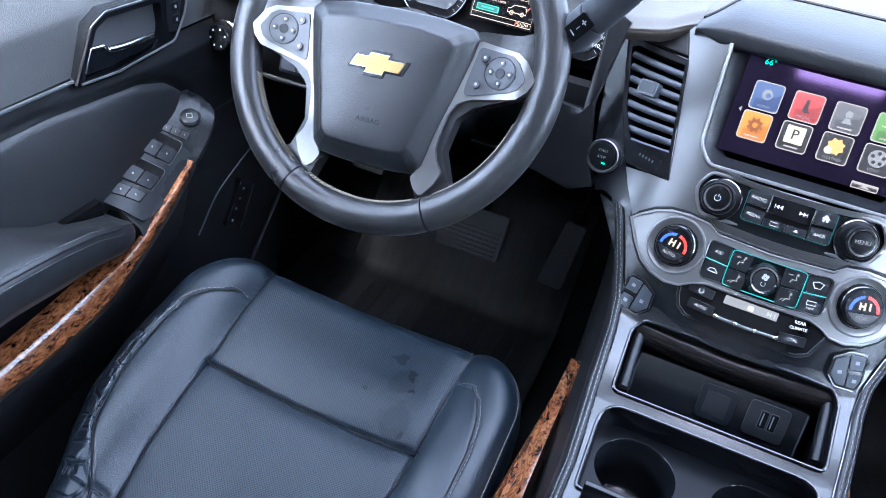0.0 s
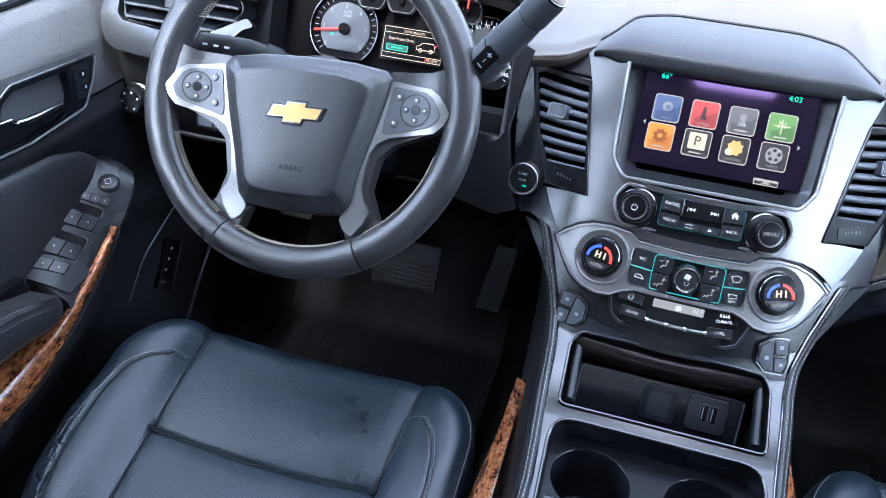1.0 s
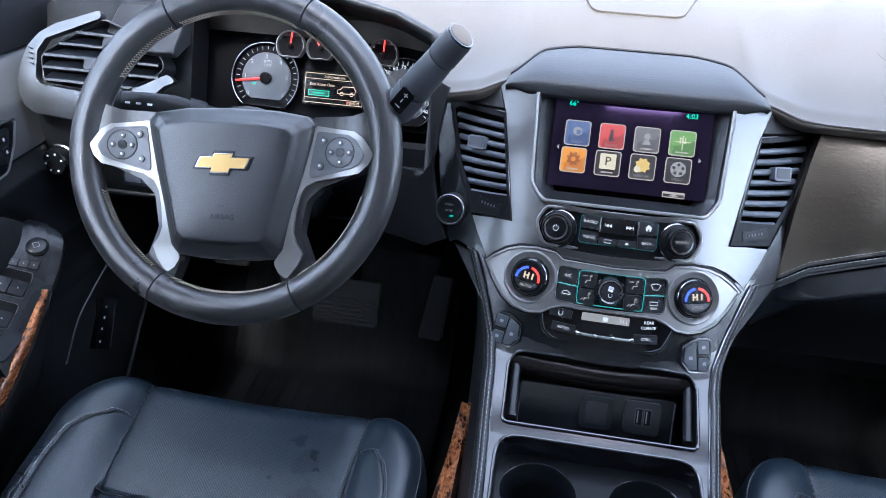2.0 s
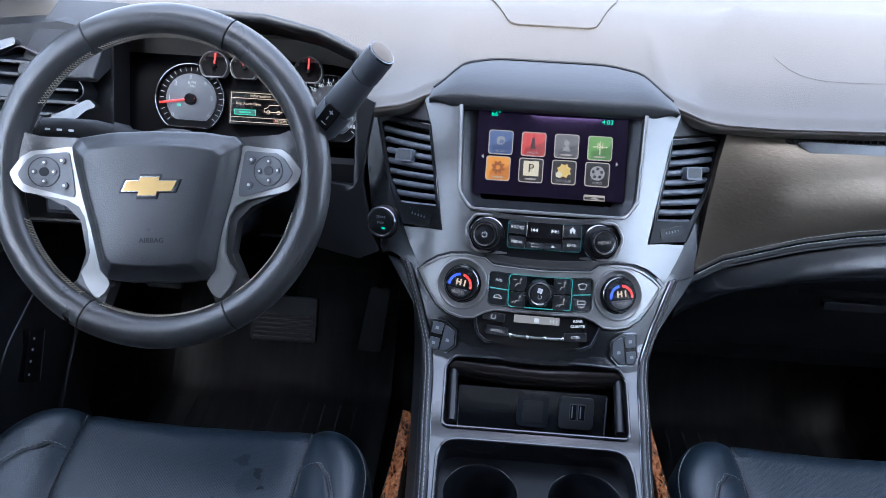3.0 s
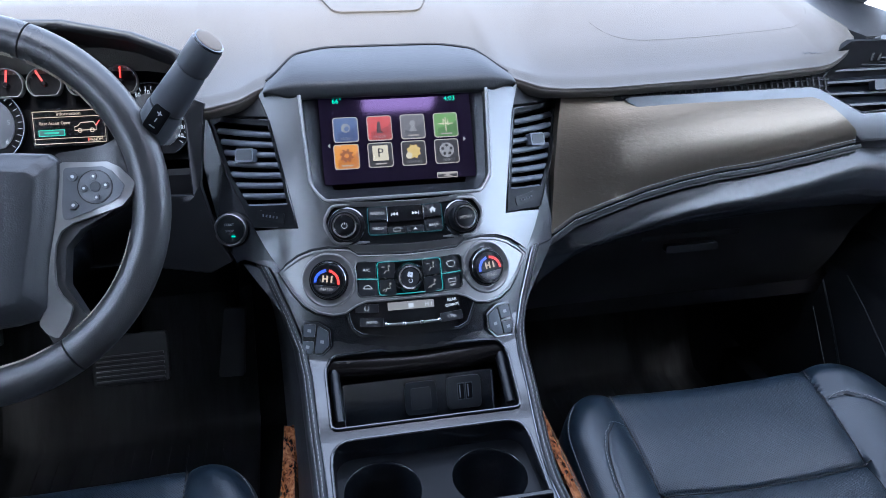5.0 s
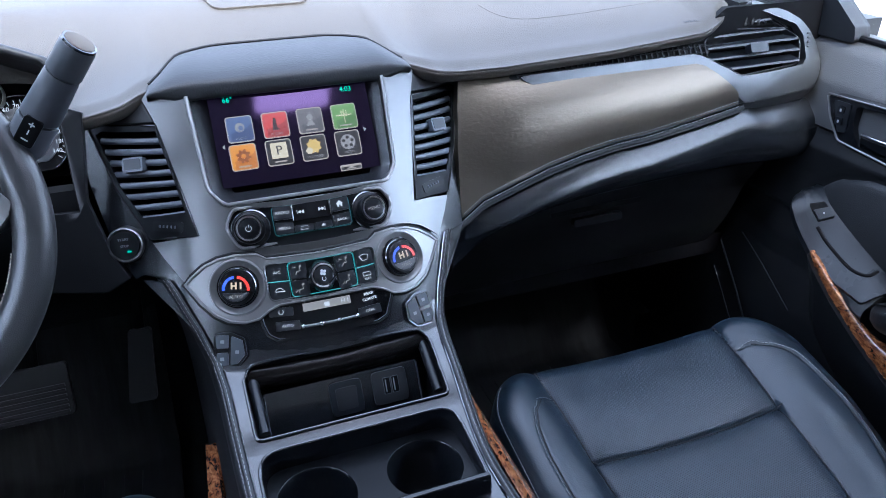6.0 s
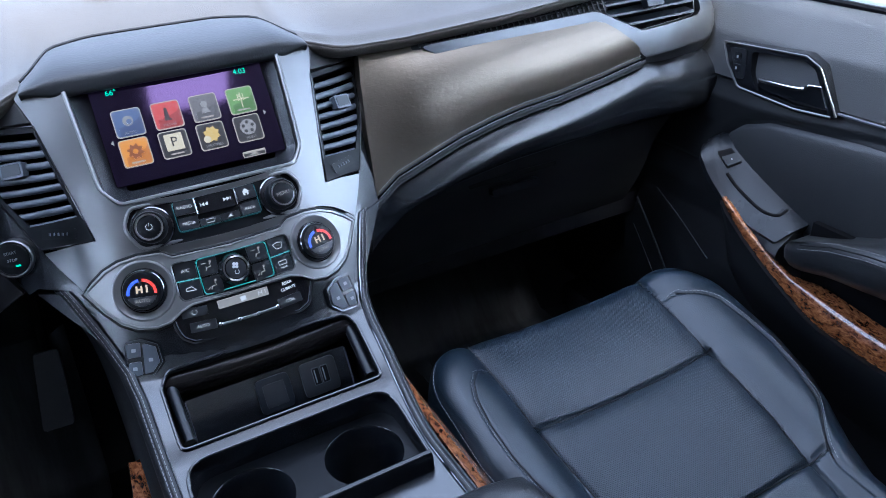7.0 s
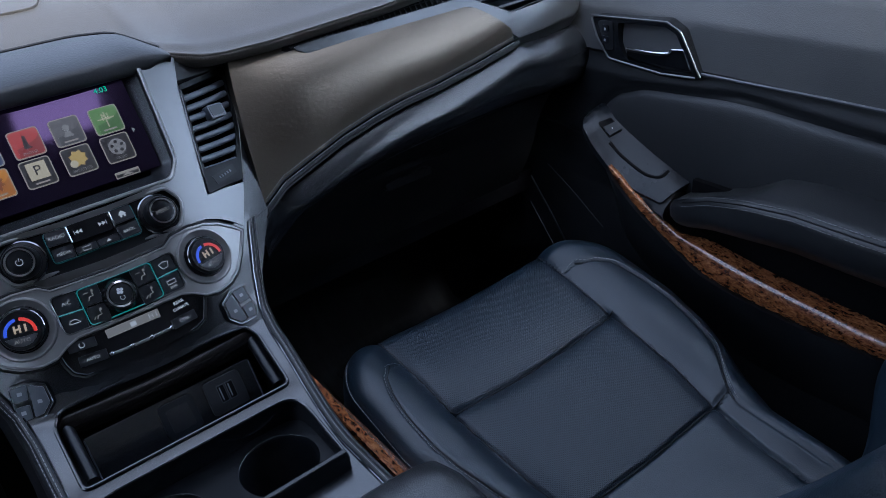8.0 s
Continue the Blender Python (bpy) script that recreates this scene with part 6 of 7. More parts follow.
# ---- instrument cluster
cluster = thing("instrument_cluster", (-0.42, 0.26, 0.72), "lit instrument cluster with chrome-ringed gauges and trip display", "instrument cluster")
CLN = Vector((0, -1, 0.45)).normalized()


def clu(x, z, o=0.0):
    return Vector((x, 0.25 + 0.45 * (z - 0.74), z)) + CLN * o


def clu_at(x, z, o=0.0):
    e1 = Vector((1, 0, 0))
    return Matrix.Translation(clu(x, z, o)) @ Matrix((e1, CLN.cross(e1), CLN)).transposed().to_4x4()


part("gauge_backing", plate([rounded([(-0.625, 0.69), (-0.245, 0.69), (-0.245, 0.80), (-0.30, 0.825), (-0.60, 0.825), (-0.625, 0.80)], 0.01)], clu, 0.006, 0, 0, -0.012), deep_black, cluster)


def gauge(x, z, r, needle, numbers, flat_low, size, o=0.0):
    m = clu_at(x, z, o)
    pts = [(r * math.cos(a), max(-flat_low * r, r * math.sin(a))) for a in np.linspace(0, 2 * math.pi, 49)[:-1]]
    inn = [(0.955 * a, 0.955 * b) for a, b in pts] if r > 0.03 else [(0.925 * a, 0.925 * b) for a, b in pts]
    MP = seen_from(m)
    ring = part("gauge_ring", plate([pts, inn[::-1]], MP, 0.012, 0, 0, 0.004), dark_chrome if r > 0.03 else bright_silver, cluster, "chrome gauge ring", bevel=0.001)
    part("gauge_dial", plate([inn], MP, 0.002, 0, 0, -0.004), deep_black, cluster, "dark gauge dial")
    if r > 0.03:
        part("gauge_plate", plate([[(0.70 * a / 0.93, 0.70 * b / 0.93) for a, b in inn]], MP, 0.002, 0, 0, -0.002), gauge_face, ring)
    for text, a, rr in numbers:
        words(text, size, m @ Matrix.Translation((rr * r * math.cos(radians(a)), rr * r * math.sin(radians(a)), 0.0)), gauge_white, ring)
    for a in np.arange(needle[1], needle[2] + 1, needle[3]):
        c, s = math.cos(radians(a)), math.sin(radians(a))
        if s > -flat_low:
            part("gauge_tick", tube([MP(0.8 * r * c, 0.8 * r * s, -0.0030), MP(0.9 * r * c, 0.9 * r * s, -0.0030)], 0.00045, 4), lit_white, ring)
    a = radians(needle[0])
    part("needle", tube([MP(-0.15 * r * math.cos(a), -0.15 * r * math.sin(a), 0.002), MP(0.88 * r * math.cos(a), 0.88 * r * math.sin(a), 0.002)], 0.0017 * (1 if r > 0.03 else 0.8), 6), lit_red, ring, "red needle")
    part("needle_hub", lathe([(0.16 * r, -0.003), (0.16 * r, 0.003), (0.12 * r, 0.004)], m, 18), deep_black, ring)
    return ring, m


tach_nums = [(str(i), 222 - i * 43.5, 0.61 if i not in (0, 6) else 0.68) for i in range(7)]
tr, tm = gauge(-0.503, 0.740, 0.0505, (189, -40, 222, 10.9), tach_nums, 0.80, 0.0085)
words("RPM", 0.0062, tm @ Matrix.Translation((0.001, 0.023, -0.0012)), lit_white, tr)
words("x1000", 0.0045, tm @ Matrix.Translation((0.001, 0.018, -0.0012)), lit_white, tr)
part("green_mark", plate([box2(-0.020, -0.0105, -0.0145, -0.007, 0.001)], seen_from(tm), 0.0004, 0, 0, -0.001), lit_green, tr)
sp_nums = [(str(v), 222 - v * 1.82, 0.74) for v in (0, 10, 20, 30, 40, 50, 60, 70, 80, 90, 100, 110, 120, 130, 140)]
sr, sm = gauge(-0.302, 0.736, 0.0505, (222, -40, 222, 9.1), sp_nums, 0.86, 0.0075)
words("MPH", 0.005, sm @ Matrix.Translation((0.0, 0.02, -0.0012)), lit_white, sr)
for x, a in ((-0.4665, 84), (-0.4230, 118), (-0.3775, 110), (-0.3330, 88)):
    gauge(x, 0.7830, 0.0205, (a, 30, 150, 30), [], 0.75, 0.004, 0.009)
# trip display
dm = clu_at(-0.401, 0.7345, 0.003)
DM = seen_from(dm)
dis = part("trip_display", plate([box2(-0.0445, -0.0245, 0.0445, 0.0225, 0.0015)], DM, 0.004, 0, 0), gloss_black, cluster, "lit trip display with a car outline")
fr_loop = [(-0.042, 0.0195), (0.042, 0.0195), (0.042, -0.021), (-0.042, -0.021), (-0.042, 0.0195)]
part("display_line", tube([DM(a, b, 0.0006) for a, b in fr_loop], 0.0005, 4), lit_warm, dis)
for y in (0.012, -0.0145):
    part("display_line", tube([DM(-0.042, y, 0.0006), DM(0.042, y, 0.0006)], 0.0004, 4), lit_warm, dis)
words("Information", 0.0062, dm @ Matrix.Translation((0.0, 0.0158, 0.0006)), lit_warm, dis)
words("Rear Access Open", 0.0058, dm @ Matrix.Translation((-0.017, 0.0045, 0.0006)), lit_warm, dis, squeeze=0.82)
part("continue_key", plate([box2(-0.037, -0.0115, -0.006, -0.0035, 0.001)], DM, 0.0004, 0, 0, 0.0006), lit_green, dis)
part("continue_face", plate([box2(-0.036, -0.0106, -0.007, -0.0044, 0.001)], DM, 0.0004, 0, 0, 0.0010), icon_dark, dis)
part("continue_bar", plate([box2(-0.03, -0.0085, -0.013, -0.0065, 0.0006)], DM, 0.0004, 0, 0, 0.0013), lit_green, dis)
carp = [(0.006, -0.0055), (0.006, -0.001), (0.010, 0.0), (0.0135, 0.004), (0.029, 0.0045), (0.0315, -0.0005), (0.0315, -0.0055), (0.006, -0.0055)]
part("car_outline", tube([DM(a, b, 0.0008) for a, b in carp], 0.0006, 4), lit_warm, dis)
for cx in (0.012, 0.0265):
    part("car_outline", tube([DM(cx + 0.0024 * math.cos(a), -0.0058 + 0.0024 * math.sin(a), 0.0009) for a in np.linspace(0, 6.28, 13)], 0.0006, 4), lit_warm, dis)
part("tailgate_mark", tube([DM(0.0315, 0.0, 0.001), DM(0.036, 0.006, 0.001)], 0.0008, 4), lit_red, dis)
words("PRNDM", 0.0062, dm @ Matrix.Translation((0.030, -0.018, 0.0006)), lit_warm, dis, squeeze=0.8)
words("P", 0.0066, dm @ Matrix.Translation((0.0215, -0.018, 0.0010)), lit_red, dis)

# binnacle: hood round the cluster
hood_in = rounded([(-0.630, 0.69), (-0.628, 0.775), (-0.605, 0.808), (-0.555, 0.822), (-0.47, 0.826), (-0.38, 0.824), (-0.31, 0.812), (-0.262, 0.795), (-0.247, 0.765), (-0.246, 0.69)], 0.012)


def hood_out(u, v, grow):
    c = Vector((-0.44, 0.75))
    d = Vector((u, v)) - c
    return u + d.x / 0.19 * grow, v + max(0, d.y) / 0.075 * grow * 1.2


rings = []
for (o, g) in ((-0.012, 0.0), (0.03, 0.002), (0.075, 0.004), (0.083, 0.006), (0.085, 0.010), (0.080, 0.013), (0.06, 0.0155), (0.0, 0.019), (-0.10, 0.021), (-0.25, 0.021)):
    ring = []
    for u, v in hood_in:
        uu, vv = hood_out(u, v, g)
        reach = o * (0.25 + 0.75 * ease((v - 0.70) / 0.09))
        ring.append(clu(uu, vv, reach if o > 0 else o))
    rings.append(ring)
# the hood's inside is split off in darker plastic to paint its shade
part("binnacle_liner", loft(rings[:3], caps=False, ring_closed=False), knee_black, dash, "inside of the instrument hood, its shade put into a darker colour", sharp=80)
bm = loft(rings[2:], caps=False, ring_closed=False)
part("binnacle_hood", bm, dash_plastic, dash, "charcoal instrument hood", sharp=80)

# panel between cluster and stack, start button, knee panel
side_p = [(-0.246, 0.80), (-0.222, 0.79), (-0.236, 0.70), (-0.222, 0.64), (-0.208, 0.612), (-0.235, 0.60), (-0.30, 0.61), (-0.30, 0.69), (-0.246, 0.69)]
def kneep(u, v, o=0.0):
    return Vector((u, 0.092 + 0.35 * (v - 0.64) + 0.25 * max(0, -u - 0.23) ** 1.0 * 0.3, v)) + Vector((0, -1, 0.35)).normalized() * o
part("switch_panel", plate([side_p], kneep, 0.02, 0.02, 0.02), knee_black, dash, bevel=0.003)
m = Matrix.Translation((-0.2065, 0.0945, 0.6485)) @ Matrix(((1, 0, 0), (0, 0.33, -0.944), (0, 0.944, 0.33))).to_4x4()
m = m @ Matrix.Rotation(radians(-14), 4, "Y")
start = part("start_button", lathe([(0.0205, -0.03), (0.0205, 0.001), (0.0200, 0.0030), (0.0186, 0.0040), (0.0172, 0.0036), (0.0164, 0.0020)], m), silver, dash, "round start button with chrome ring")
part("start_face", lathe([(0.0168, 0.0), (0.0166, 0.0030), (0.0158, 0.0040)], m), cup_black, start)
words("START", 0.0042, m @ Matrix.Translation((0, 0.0065, 0.0046)), key_mark, start)
words("STOP", 0.0042, m @ Matrix.Translation((0, -0.001, 0.0046)), key_mark, start)
part("start_lamp", plate([box2(0.0015, -0.0085, 0.0065, -0.0065, 0.0006)], seen_from(m), 0.0003, 0, 0, 0.0046), lit_green, start)


def knee(x, v):
    z = 0.70 - v * 0.14
    return Vector((x, 0.15 - 0.02 * math.sin(v * 2.2) + 0.06 * v * v, z))


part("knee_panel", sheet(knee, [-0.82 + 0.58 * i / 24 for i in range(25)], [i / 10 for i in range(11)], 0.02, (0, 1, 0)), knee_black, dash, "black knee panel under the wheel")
part("knee_edge", tube([knee(x, 1.0) + Vector((0, -0.002, 0)) for x in np.linspace(-0.80, -0.23, 30)], 0.0025, 6), slat_plastic, dash)
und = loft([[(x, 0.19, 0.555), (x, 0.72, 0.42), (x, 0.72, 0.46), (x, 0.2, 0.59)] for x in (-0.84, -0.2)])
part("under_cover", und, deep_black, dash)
# vent-side block above the knee panel
blk = plate([rounded([(-0.80, 0.685), (-0.585, 0.69), (-0.585, 0.835), (-0.66, 0.845), (-0.80, 0.83)], 0.01)], lambda u, v, o=0: Vector((u, 0.195 - o + 0.4 * (v - 0.76), v)), 0.05, 0, 0)
part("vent_block", blk, knee_black, dash, bevel=0.004)
shelf = loft([[(x, 0.155 + 0.5 * (z - 0.76) - d, z) for z, d in ((0.785, 0.0), (0.792, 0.012), (0.80, 0.012), (0.83, -0.02), (0.86, -0.09), (0.80, -0.09))] for x in (-0.69, -0.588)])
part("vent_brow", shelf, dash_plastic, dash, bevel=0.003)
# light switch and dimmer
m = Matrix.Translation((-0.776, 0.142, 0.628)) @ Euler((radians(78), 0, 0)).to_matrix().to_4x4()
ls = part("light_switch", lathe([(0.024, -0.002), (0.024, 0.002), (0.021, 0.004), (0.0185, 0.004), (0.018, 0.016), (0.0165, 0.018), (0.010, 0.018)], m), satin_black, dash, "round headlamp switch")
part("light_ring", lathe([(0.0238, 0.0012), (0.0242, 0.003), (0.0225, 0.0042), (0.0215, 0.003)], m), chrome, ls)
for k in range(6):
    a = radians(20 + 56 * k)
    part("light_mark", plate([disc(0.0016, 8, 0.0125 * math.cos(a), 0.0125 * math.sin(a))], seen_from(m), 0.0003, 0, 0, 0.0184), print_grey, ls)
m2_ = Matrix.Translation((-0.806, 0.14, 0.632)) @ Euler((radians(78), 0, 0)).to_matrix().to_4x4()
part("dimmer", plate([box2(-0.004, -0.010, 0.004, 0.010, 0.002)], seen_from(m2_), 0.006, 0, 0, 0.004), button_black, dash, bevel=0.001)
m3_ = Matrix.Translation((-0.648, 0.132, 0.622)) @ Euler((radians(76), 0, 0)).to_matrix().to_4x4()
bt = part("switch_bank", plate([box2(-0.028, -0.013, 0.028, 0.013, 0.003)], seen_from(m3_), 0.006, 0, 0, 0.003), pod_plastic, dash, bevel=0.001)
for k in range(2):
    part("bank_key", plate([box2(-0.024 + k * 0.025, -0.008, -0.001 + k * 0.025, 0.007, 0.002)], seen_from(m3_), 0.003, 0, 0, 0.005), slat_plastic, bt, bevel=0.0008)

# pedals
brake = thing("brake_pedal", (-0.41, 0.31, 0.30), "ribbed black rubber brake pedal", "pedal")
pm = Matrix.Translation((-0.412, 0.30, 0.325)) @ Euler((radians(62), 0, radians(0))).to_matrix().to_4x4()
part("pedal_pad", plate([box2(-0.058, -0.040, 0.058, 0.040, 0.006)], seen_from(pm), 0.015, 0, 0), pedal_rubber, brake, bevel=0.003)
for i in range(6):
    part("pedal_rib", tube([pm @ Vector((-0.052, -0.034 + i * 0.008, 0.001)), pm @ Vector((0.052, -0.034 + i * 0.008, 0.001))], 0.0025, 6), pedal_rubber, brake)
part("pedal_arm", tube([pm @ Vector((0.01, 0.03, -0.012)), (-0.40, 0.40, 0.42), (-0.40, 0.46, 0.55)], 0.009, 8), deep_black, brake)
gas = thing("accelerator_pedal", (-0.255, 0.33, 0.30), "long black accelerator pedal", "pedal")
gm_ = Matrix.Translation((-0.254, 0.305, 0.33)) @ Euler((radians(68), 0, radians(-4))).to_matrix().to_4x4()
part("pedal_pad", plate([rounded([(-0.024, -0.055), (0.018, -0.055), (0.026, 0.06), (-0.008, 0.06)], 0.006)], seen_from(gm_), 0.014, 0, 0), pedal_rubber, gas, bevel=0.003)
part("pedal_arm", tube([gm_ @ Vector((0.008, 0.05, -0.01)), (-0.24, 0.42, 0.45), (-0.24, 0.5, 0.55)], 0.008, 8), deep_black, gas)
pk = thing("parking_brake_pedal", (-0.66, 0.31, 0.33), "small black parking brake pedal", "pedal")
km = Matrix.Translation((-0.615, 0.30, 0.40)) @ Euler((radians(60), 0, 0)).to_matrix().to_4x4()
part("pedal_pad", plate([box2(-0.03, -0.022, 0.03, 0.022, 0.005)], seen_from(km), 0.012, 0, 0), pedal_rubber, pk, bevel=0.003)
part("pedal_arm", tube([km @ Vector((0, 0.015, -0.01)), (-0.61, 0.40, 0.5), (-0.61, 0.46, 0.58)], 0.008, 8), deep_black, pk)


def floor_mat(sx):
    mat_ob = thing("floor_mat", (sx * 0.46, 0.2, 0.0), "black ribbed rubber floor mat, scuffed and dusty", "floor mat", "front floor mats")
    x0, x1 = 0.24, 0.72
    def mz(x, y):
        up = 1.25 * max(0.0, y - 0.455)
        edge = min(x - x0, x1 - x)
        return 0.014 + up + 0.014 * (1 - ease(edge / 0.03)) + 0.002 * noise.noise(Vector((x * 9, y * 9, sx)))
    part("mat", sheet(lambda x, y: Vector((sx * x, y, mz(x, y))), [x0 + (x1 - x0) * i / 40 for i in range(41)], [-0.15 + 0.78 * i / 44 for i in range(45)], 0.008), rubber, mat_ob, sharp=70)
    for i in range(11):
        x = x0 + 0.07 + i * 0.034
        part("mat_rib", tube([Vector((sx * x, y, mz(x, y) + 0.001)) for y in np.linspace(0.05, 0.42, 10)], 0.0016, 5), rubber, mat_ob)


floor_mat(-1)
floor_mat(1)

# ---------------------------------------------------------------- doors
def door(sx):
    """A front door seen from inside; built for the passenger's side and mirrored by sx."""
    name = "car_door"
    lab = ("closed driver's door with black trim, wood strip and window switches" if sx < 0 else "closed passenger door with black trim, wood strip and chrome handle")
    d = thing(name, (sx * 0.82, -0.25, 0.06), lab, "car door", "front doors")
    X = lambda x, y, z: Vector((sx * x, y, z))

    def skin_x(y, z):
        """How far out the trim panel lies."""
        x = lin(z, [0.06, 0.25, 0.36, 0.42, 0.50, 0.58, 0.625, 0.645, 0.66, 0.72, 0.765, 0.78], [0.79, 0.785, 0.78, 0.795, 0.80, 0.797, 0.788, 0.796, 0.798, 0.806, 0.826, 0.842])
        # the padded field bows in a little behind its rounded front end
        zt = lin(y, [-0.80, -0.38, -0.18, -0.016, 0.034, 0.07, 0.10], [0.612, 0.619, 0.630, 0.614, 0.597, 0.565, 0.50])
        inside = ease((zt - z) / 0.012) * ease((z - 0.42) / 0.04)
        edge = math.exp(-(((z - zt) / 0.006) ** 2)) if z > 0.44 else 0
        return x + 0.004 * inside * (1 - 2 * ease((zt - z) / 0.05)) + 0.006 * edge

    ys = [0.26 - 1.06 * i / 106 for i in range(107)]
    zs = [0.06 + 0.34 * i / 16 for i in range(16)] + [0.40 + 0.38 * i / 95 for i in range(96)]
    part("door_trim", sheet(lambda y, z: X(skin_x(y, z), y, z), ys, [z for z in zs if z <= 0.655], 0.05, (sx, 0, 0)), door_plastic, d, "black moulded door trim", sharp=80)
    part("upper_trim", sheet(lambda y, z: X(skin_x(y, z) - 0.004, y, z), ys, [0.657 + 0.123 * i / 24 for i in range(25)], 0.05, (sx, 0, 0)), door_upper, d, "padded charcoal upper door trim", sharp=80)
    pad_ys = [0.064 - 0.86 * i / 80 for i in range(81)]

    def pad_z(y):
        return lin(y, [-0.80, -0.38, -0.18, -0.016, 0.034, 0.058, 0.07], [0.607, 0.614, 0.625, 0.609, 0.591, 0.570, 0.55])

    def pad(y, v):
        z1, z0 = pad_z(y), 0.46
        z = z0 + (z1 - z0) * v
        puff = math.sin(math.pi * min(1, max(0.0, v))) ** 0.5 if 0 < v < 1 else 0
        return X(0.793 - 0.010 * puff * ease((0.064 - y) / 0.03), y, z)

    part("padded_insert", sheet(pad, pad_ys, [i / 18 for i in range(19)], 0.02, (sx, 0, 0)), door_vinyl, d, "soft black vinyl door insert", sharp=80)
    # bright belt line behind the handle
    part("belt_strip", tube([X(0.789, y, z) for y, z in ((-0.118, 0.6545), (-0.3, 0.657), (-0.55, 0.657), (-0.8, 0.656))], 0.0022, 6), slat_plastic, d)
    # inner handle in its bezel
    hp = lambda u, v, o=0.0: X(0.794 - o, u - 0.010, v)
    bez = rounded([(0.098, 0.712), (-0.047, 0.722), (-0.073, 0.711), (-0.112, 0.648), (-0.085, 0.643), (-0.041, 0.640), (0.058, 0.647), (0.083, 0.679)], [0.012, 0.008, 0.012, 0.006, 0.004, 0.01, 0.014, 0.02])
    cup = rounded([(0.043, 0.707), (-0.045, 0.712), (-0.064, 0.704), (-0.095, 0.651), (-0.041, 0.648), (0.026, 0.653), (0.040, 0.675)], [0.006, 0.006, 0.01, 0.004, 0.008, 0.012, 0.02])
    b = part("handle_bezel", plate([bez, cup[::-1]], hp, 0.02, 0, 0, 0.008), satin_black, d, "black handle surround with silver edge", bevel=0.002)
    edge = [hp(u, v, 0.0085) for u, v in rounded([(0.095, 0.7085), (0.083, 0.680), (0.060, 0.650), (-0.041, 0.6435), (-0.1, 0.648)], [0, 0.02, 0.014, 0.01, 0])]
    part("bezel_edge", tube(edge, 0.0016, 6), bright_silver, b)
    part("bezel_edge", tube([hp(u, v, 0.0085) for u, v in rounded([(0.095, 0.7115), (-0.047, 0.7195), (-0.071, 0.709), (-0.108, 0.65)], [0, 0.008, 0.012, 0])], 0.0017, 6), silver, b)
    part("cup_back", plate([[(u * 1.02, v) for u, v in cup]], hp, 0.004, 0, 0, -0.012), field_grey, b)
    # the lever: a chrome-topped bar that widens into a dark plate at its free end
    shape = rounded([(-0.077, 0.683), (-0.057, 0.6805), (-0.053, 0.6755), (-0.020, 0.6715), (0.024, 0.669), (0.026, 0.659), (0.002, 0.6545), (-0.088, 0.6555), (-0.092, 0.659)], [0.002, 0.003, 0.003, 0.01, 0.003, 0.006, 0.008, 0.003, 0.002])
    part("inner_handle", plate([shape], hp, 0.006, 0, 0, 0.006), satin_black, d, "black inner door handle with chrome top", bevel=0.0015)
    part("handle_chrome", tube([hp(u, v, 0.0072) for u, v in rounded([(-0.091, 0.659), (-0.077, 0.6835), (-0.057, 0.681)], [0, 0.002, 0])], 0.0017, 8), chrome, d)
    bar = [hp(u, v, o) for u, v, o in ((-0.0565, 0.681, 0.0072), (-0.051, 0.675, 0.008), (-0.035, 0.6725, 0.009), (-0.01, 0.6705, 0.0085), (0.024, 0.6685, 0.005))]
    part("handle_chrome", handle_loft(smooth_path(bar, 5), [0.0022] * 5 + [0.0036] * 16, 1.0, 10), chrome, d, "chrome handle bar")
    lk = part("lock_switch", plate([rounded([(0.083, 0.706), (0.052, 0.7075), (0.050, 0.664), (0.064, 0.662)], 0.006)], hp, 0.006, 0, 0, 0.0095), button_black, d, bevel=0.0015)
    for z in (0.695, 0.678):
        part("lock_key", plate([box2(0.059, z - 0.006, 0.071, z + 0.006, 0.002)], hp, 0.003, 0, 0, 0.0112), pod_plastic, lk, bevel=0.0008)
        part("lock_mark", plate([box2(0.0635, z - 0.002, 0.0665, z + 0.002, 0.0005)], hp, 0.0005, 0, 0, 0.0118), print_grey, lk)

    # switch pod: slopes down from its nose to the armrest
    st = [0.082, 0.076, 0.062, 0.04, 0.0, -0.05, -0.10, -0.128]
    zi = [0.548, 0.552, 0.546, 0.524, 0.4895, 0.465, 0.455, 0.452]
    zo = [0.556, 0.566, 0.570, 0.565, 0.548, 0.523, 0.497, 0.484]
    xi = [0.768, 0.757, 0.748, 0.743, 0.740, 0.737, 0.733, 0.731]

    def pod_pt(y, w, o=0.0):
        """A place on the pod's top: w runs from its inner edge (0) to the door (1)."""
        a = Vector((lin(-y, [-q for q in st], xi), y, lin(-y, [-q for q in st], zi)))
        c = Vector((0.796, y, lin(-y, [-q for q in st], zo)))
        n = Vector((-0.35, -0.35, 0.87)).normalized()
        p = a.lerp(c, w) + n * (o + 0.003 * math.sin(math.pi * w))
        return X(p.x, p.y, p.z)

    rings = []
    for y in [0.080, 0.077, 0.072, 0.066, 0.055] + list(np.linspace(0.04, -0.108, 16)):
        r = [pod_pt(y, w, -0.006) for w in (0.10, 0.3, 0.5, 0.7, 0.85, 1.0)]
        lowx, lowz = lin(-y, [-q for q in st], xi), lin(-y, [-q for q in st], zi)
        rings.append([X(0.80, y, lowz - 0.05), X(lowx + 0.012, y, lowz - 0.032), X(lowx + 0.002, y, lowz - 0.010)] + r)
    part("pod_base", loft(rings), door_plastic, d, sharp=55)
    PW = 0.08

    def pod_map(u, v, o=0.0):
        return pod_pt(u, v / PW, o)

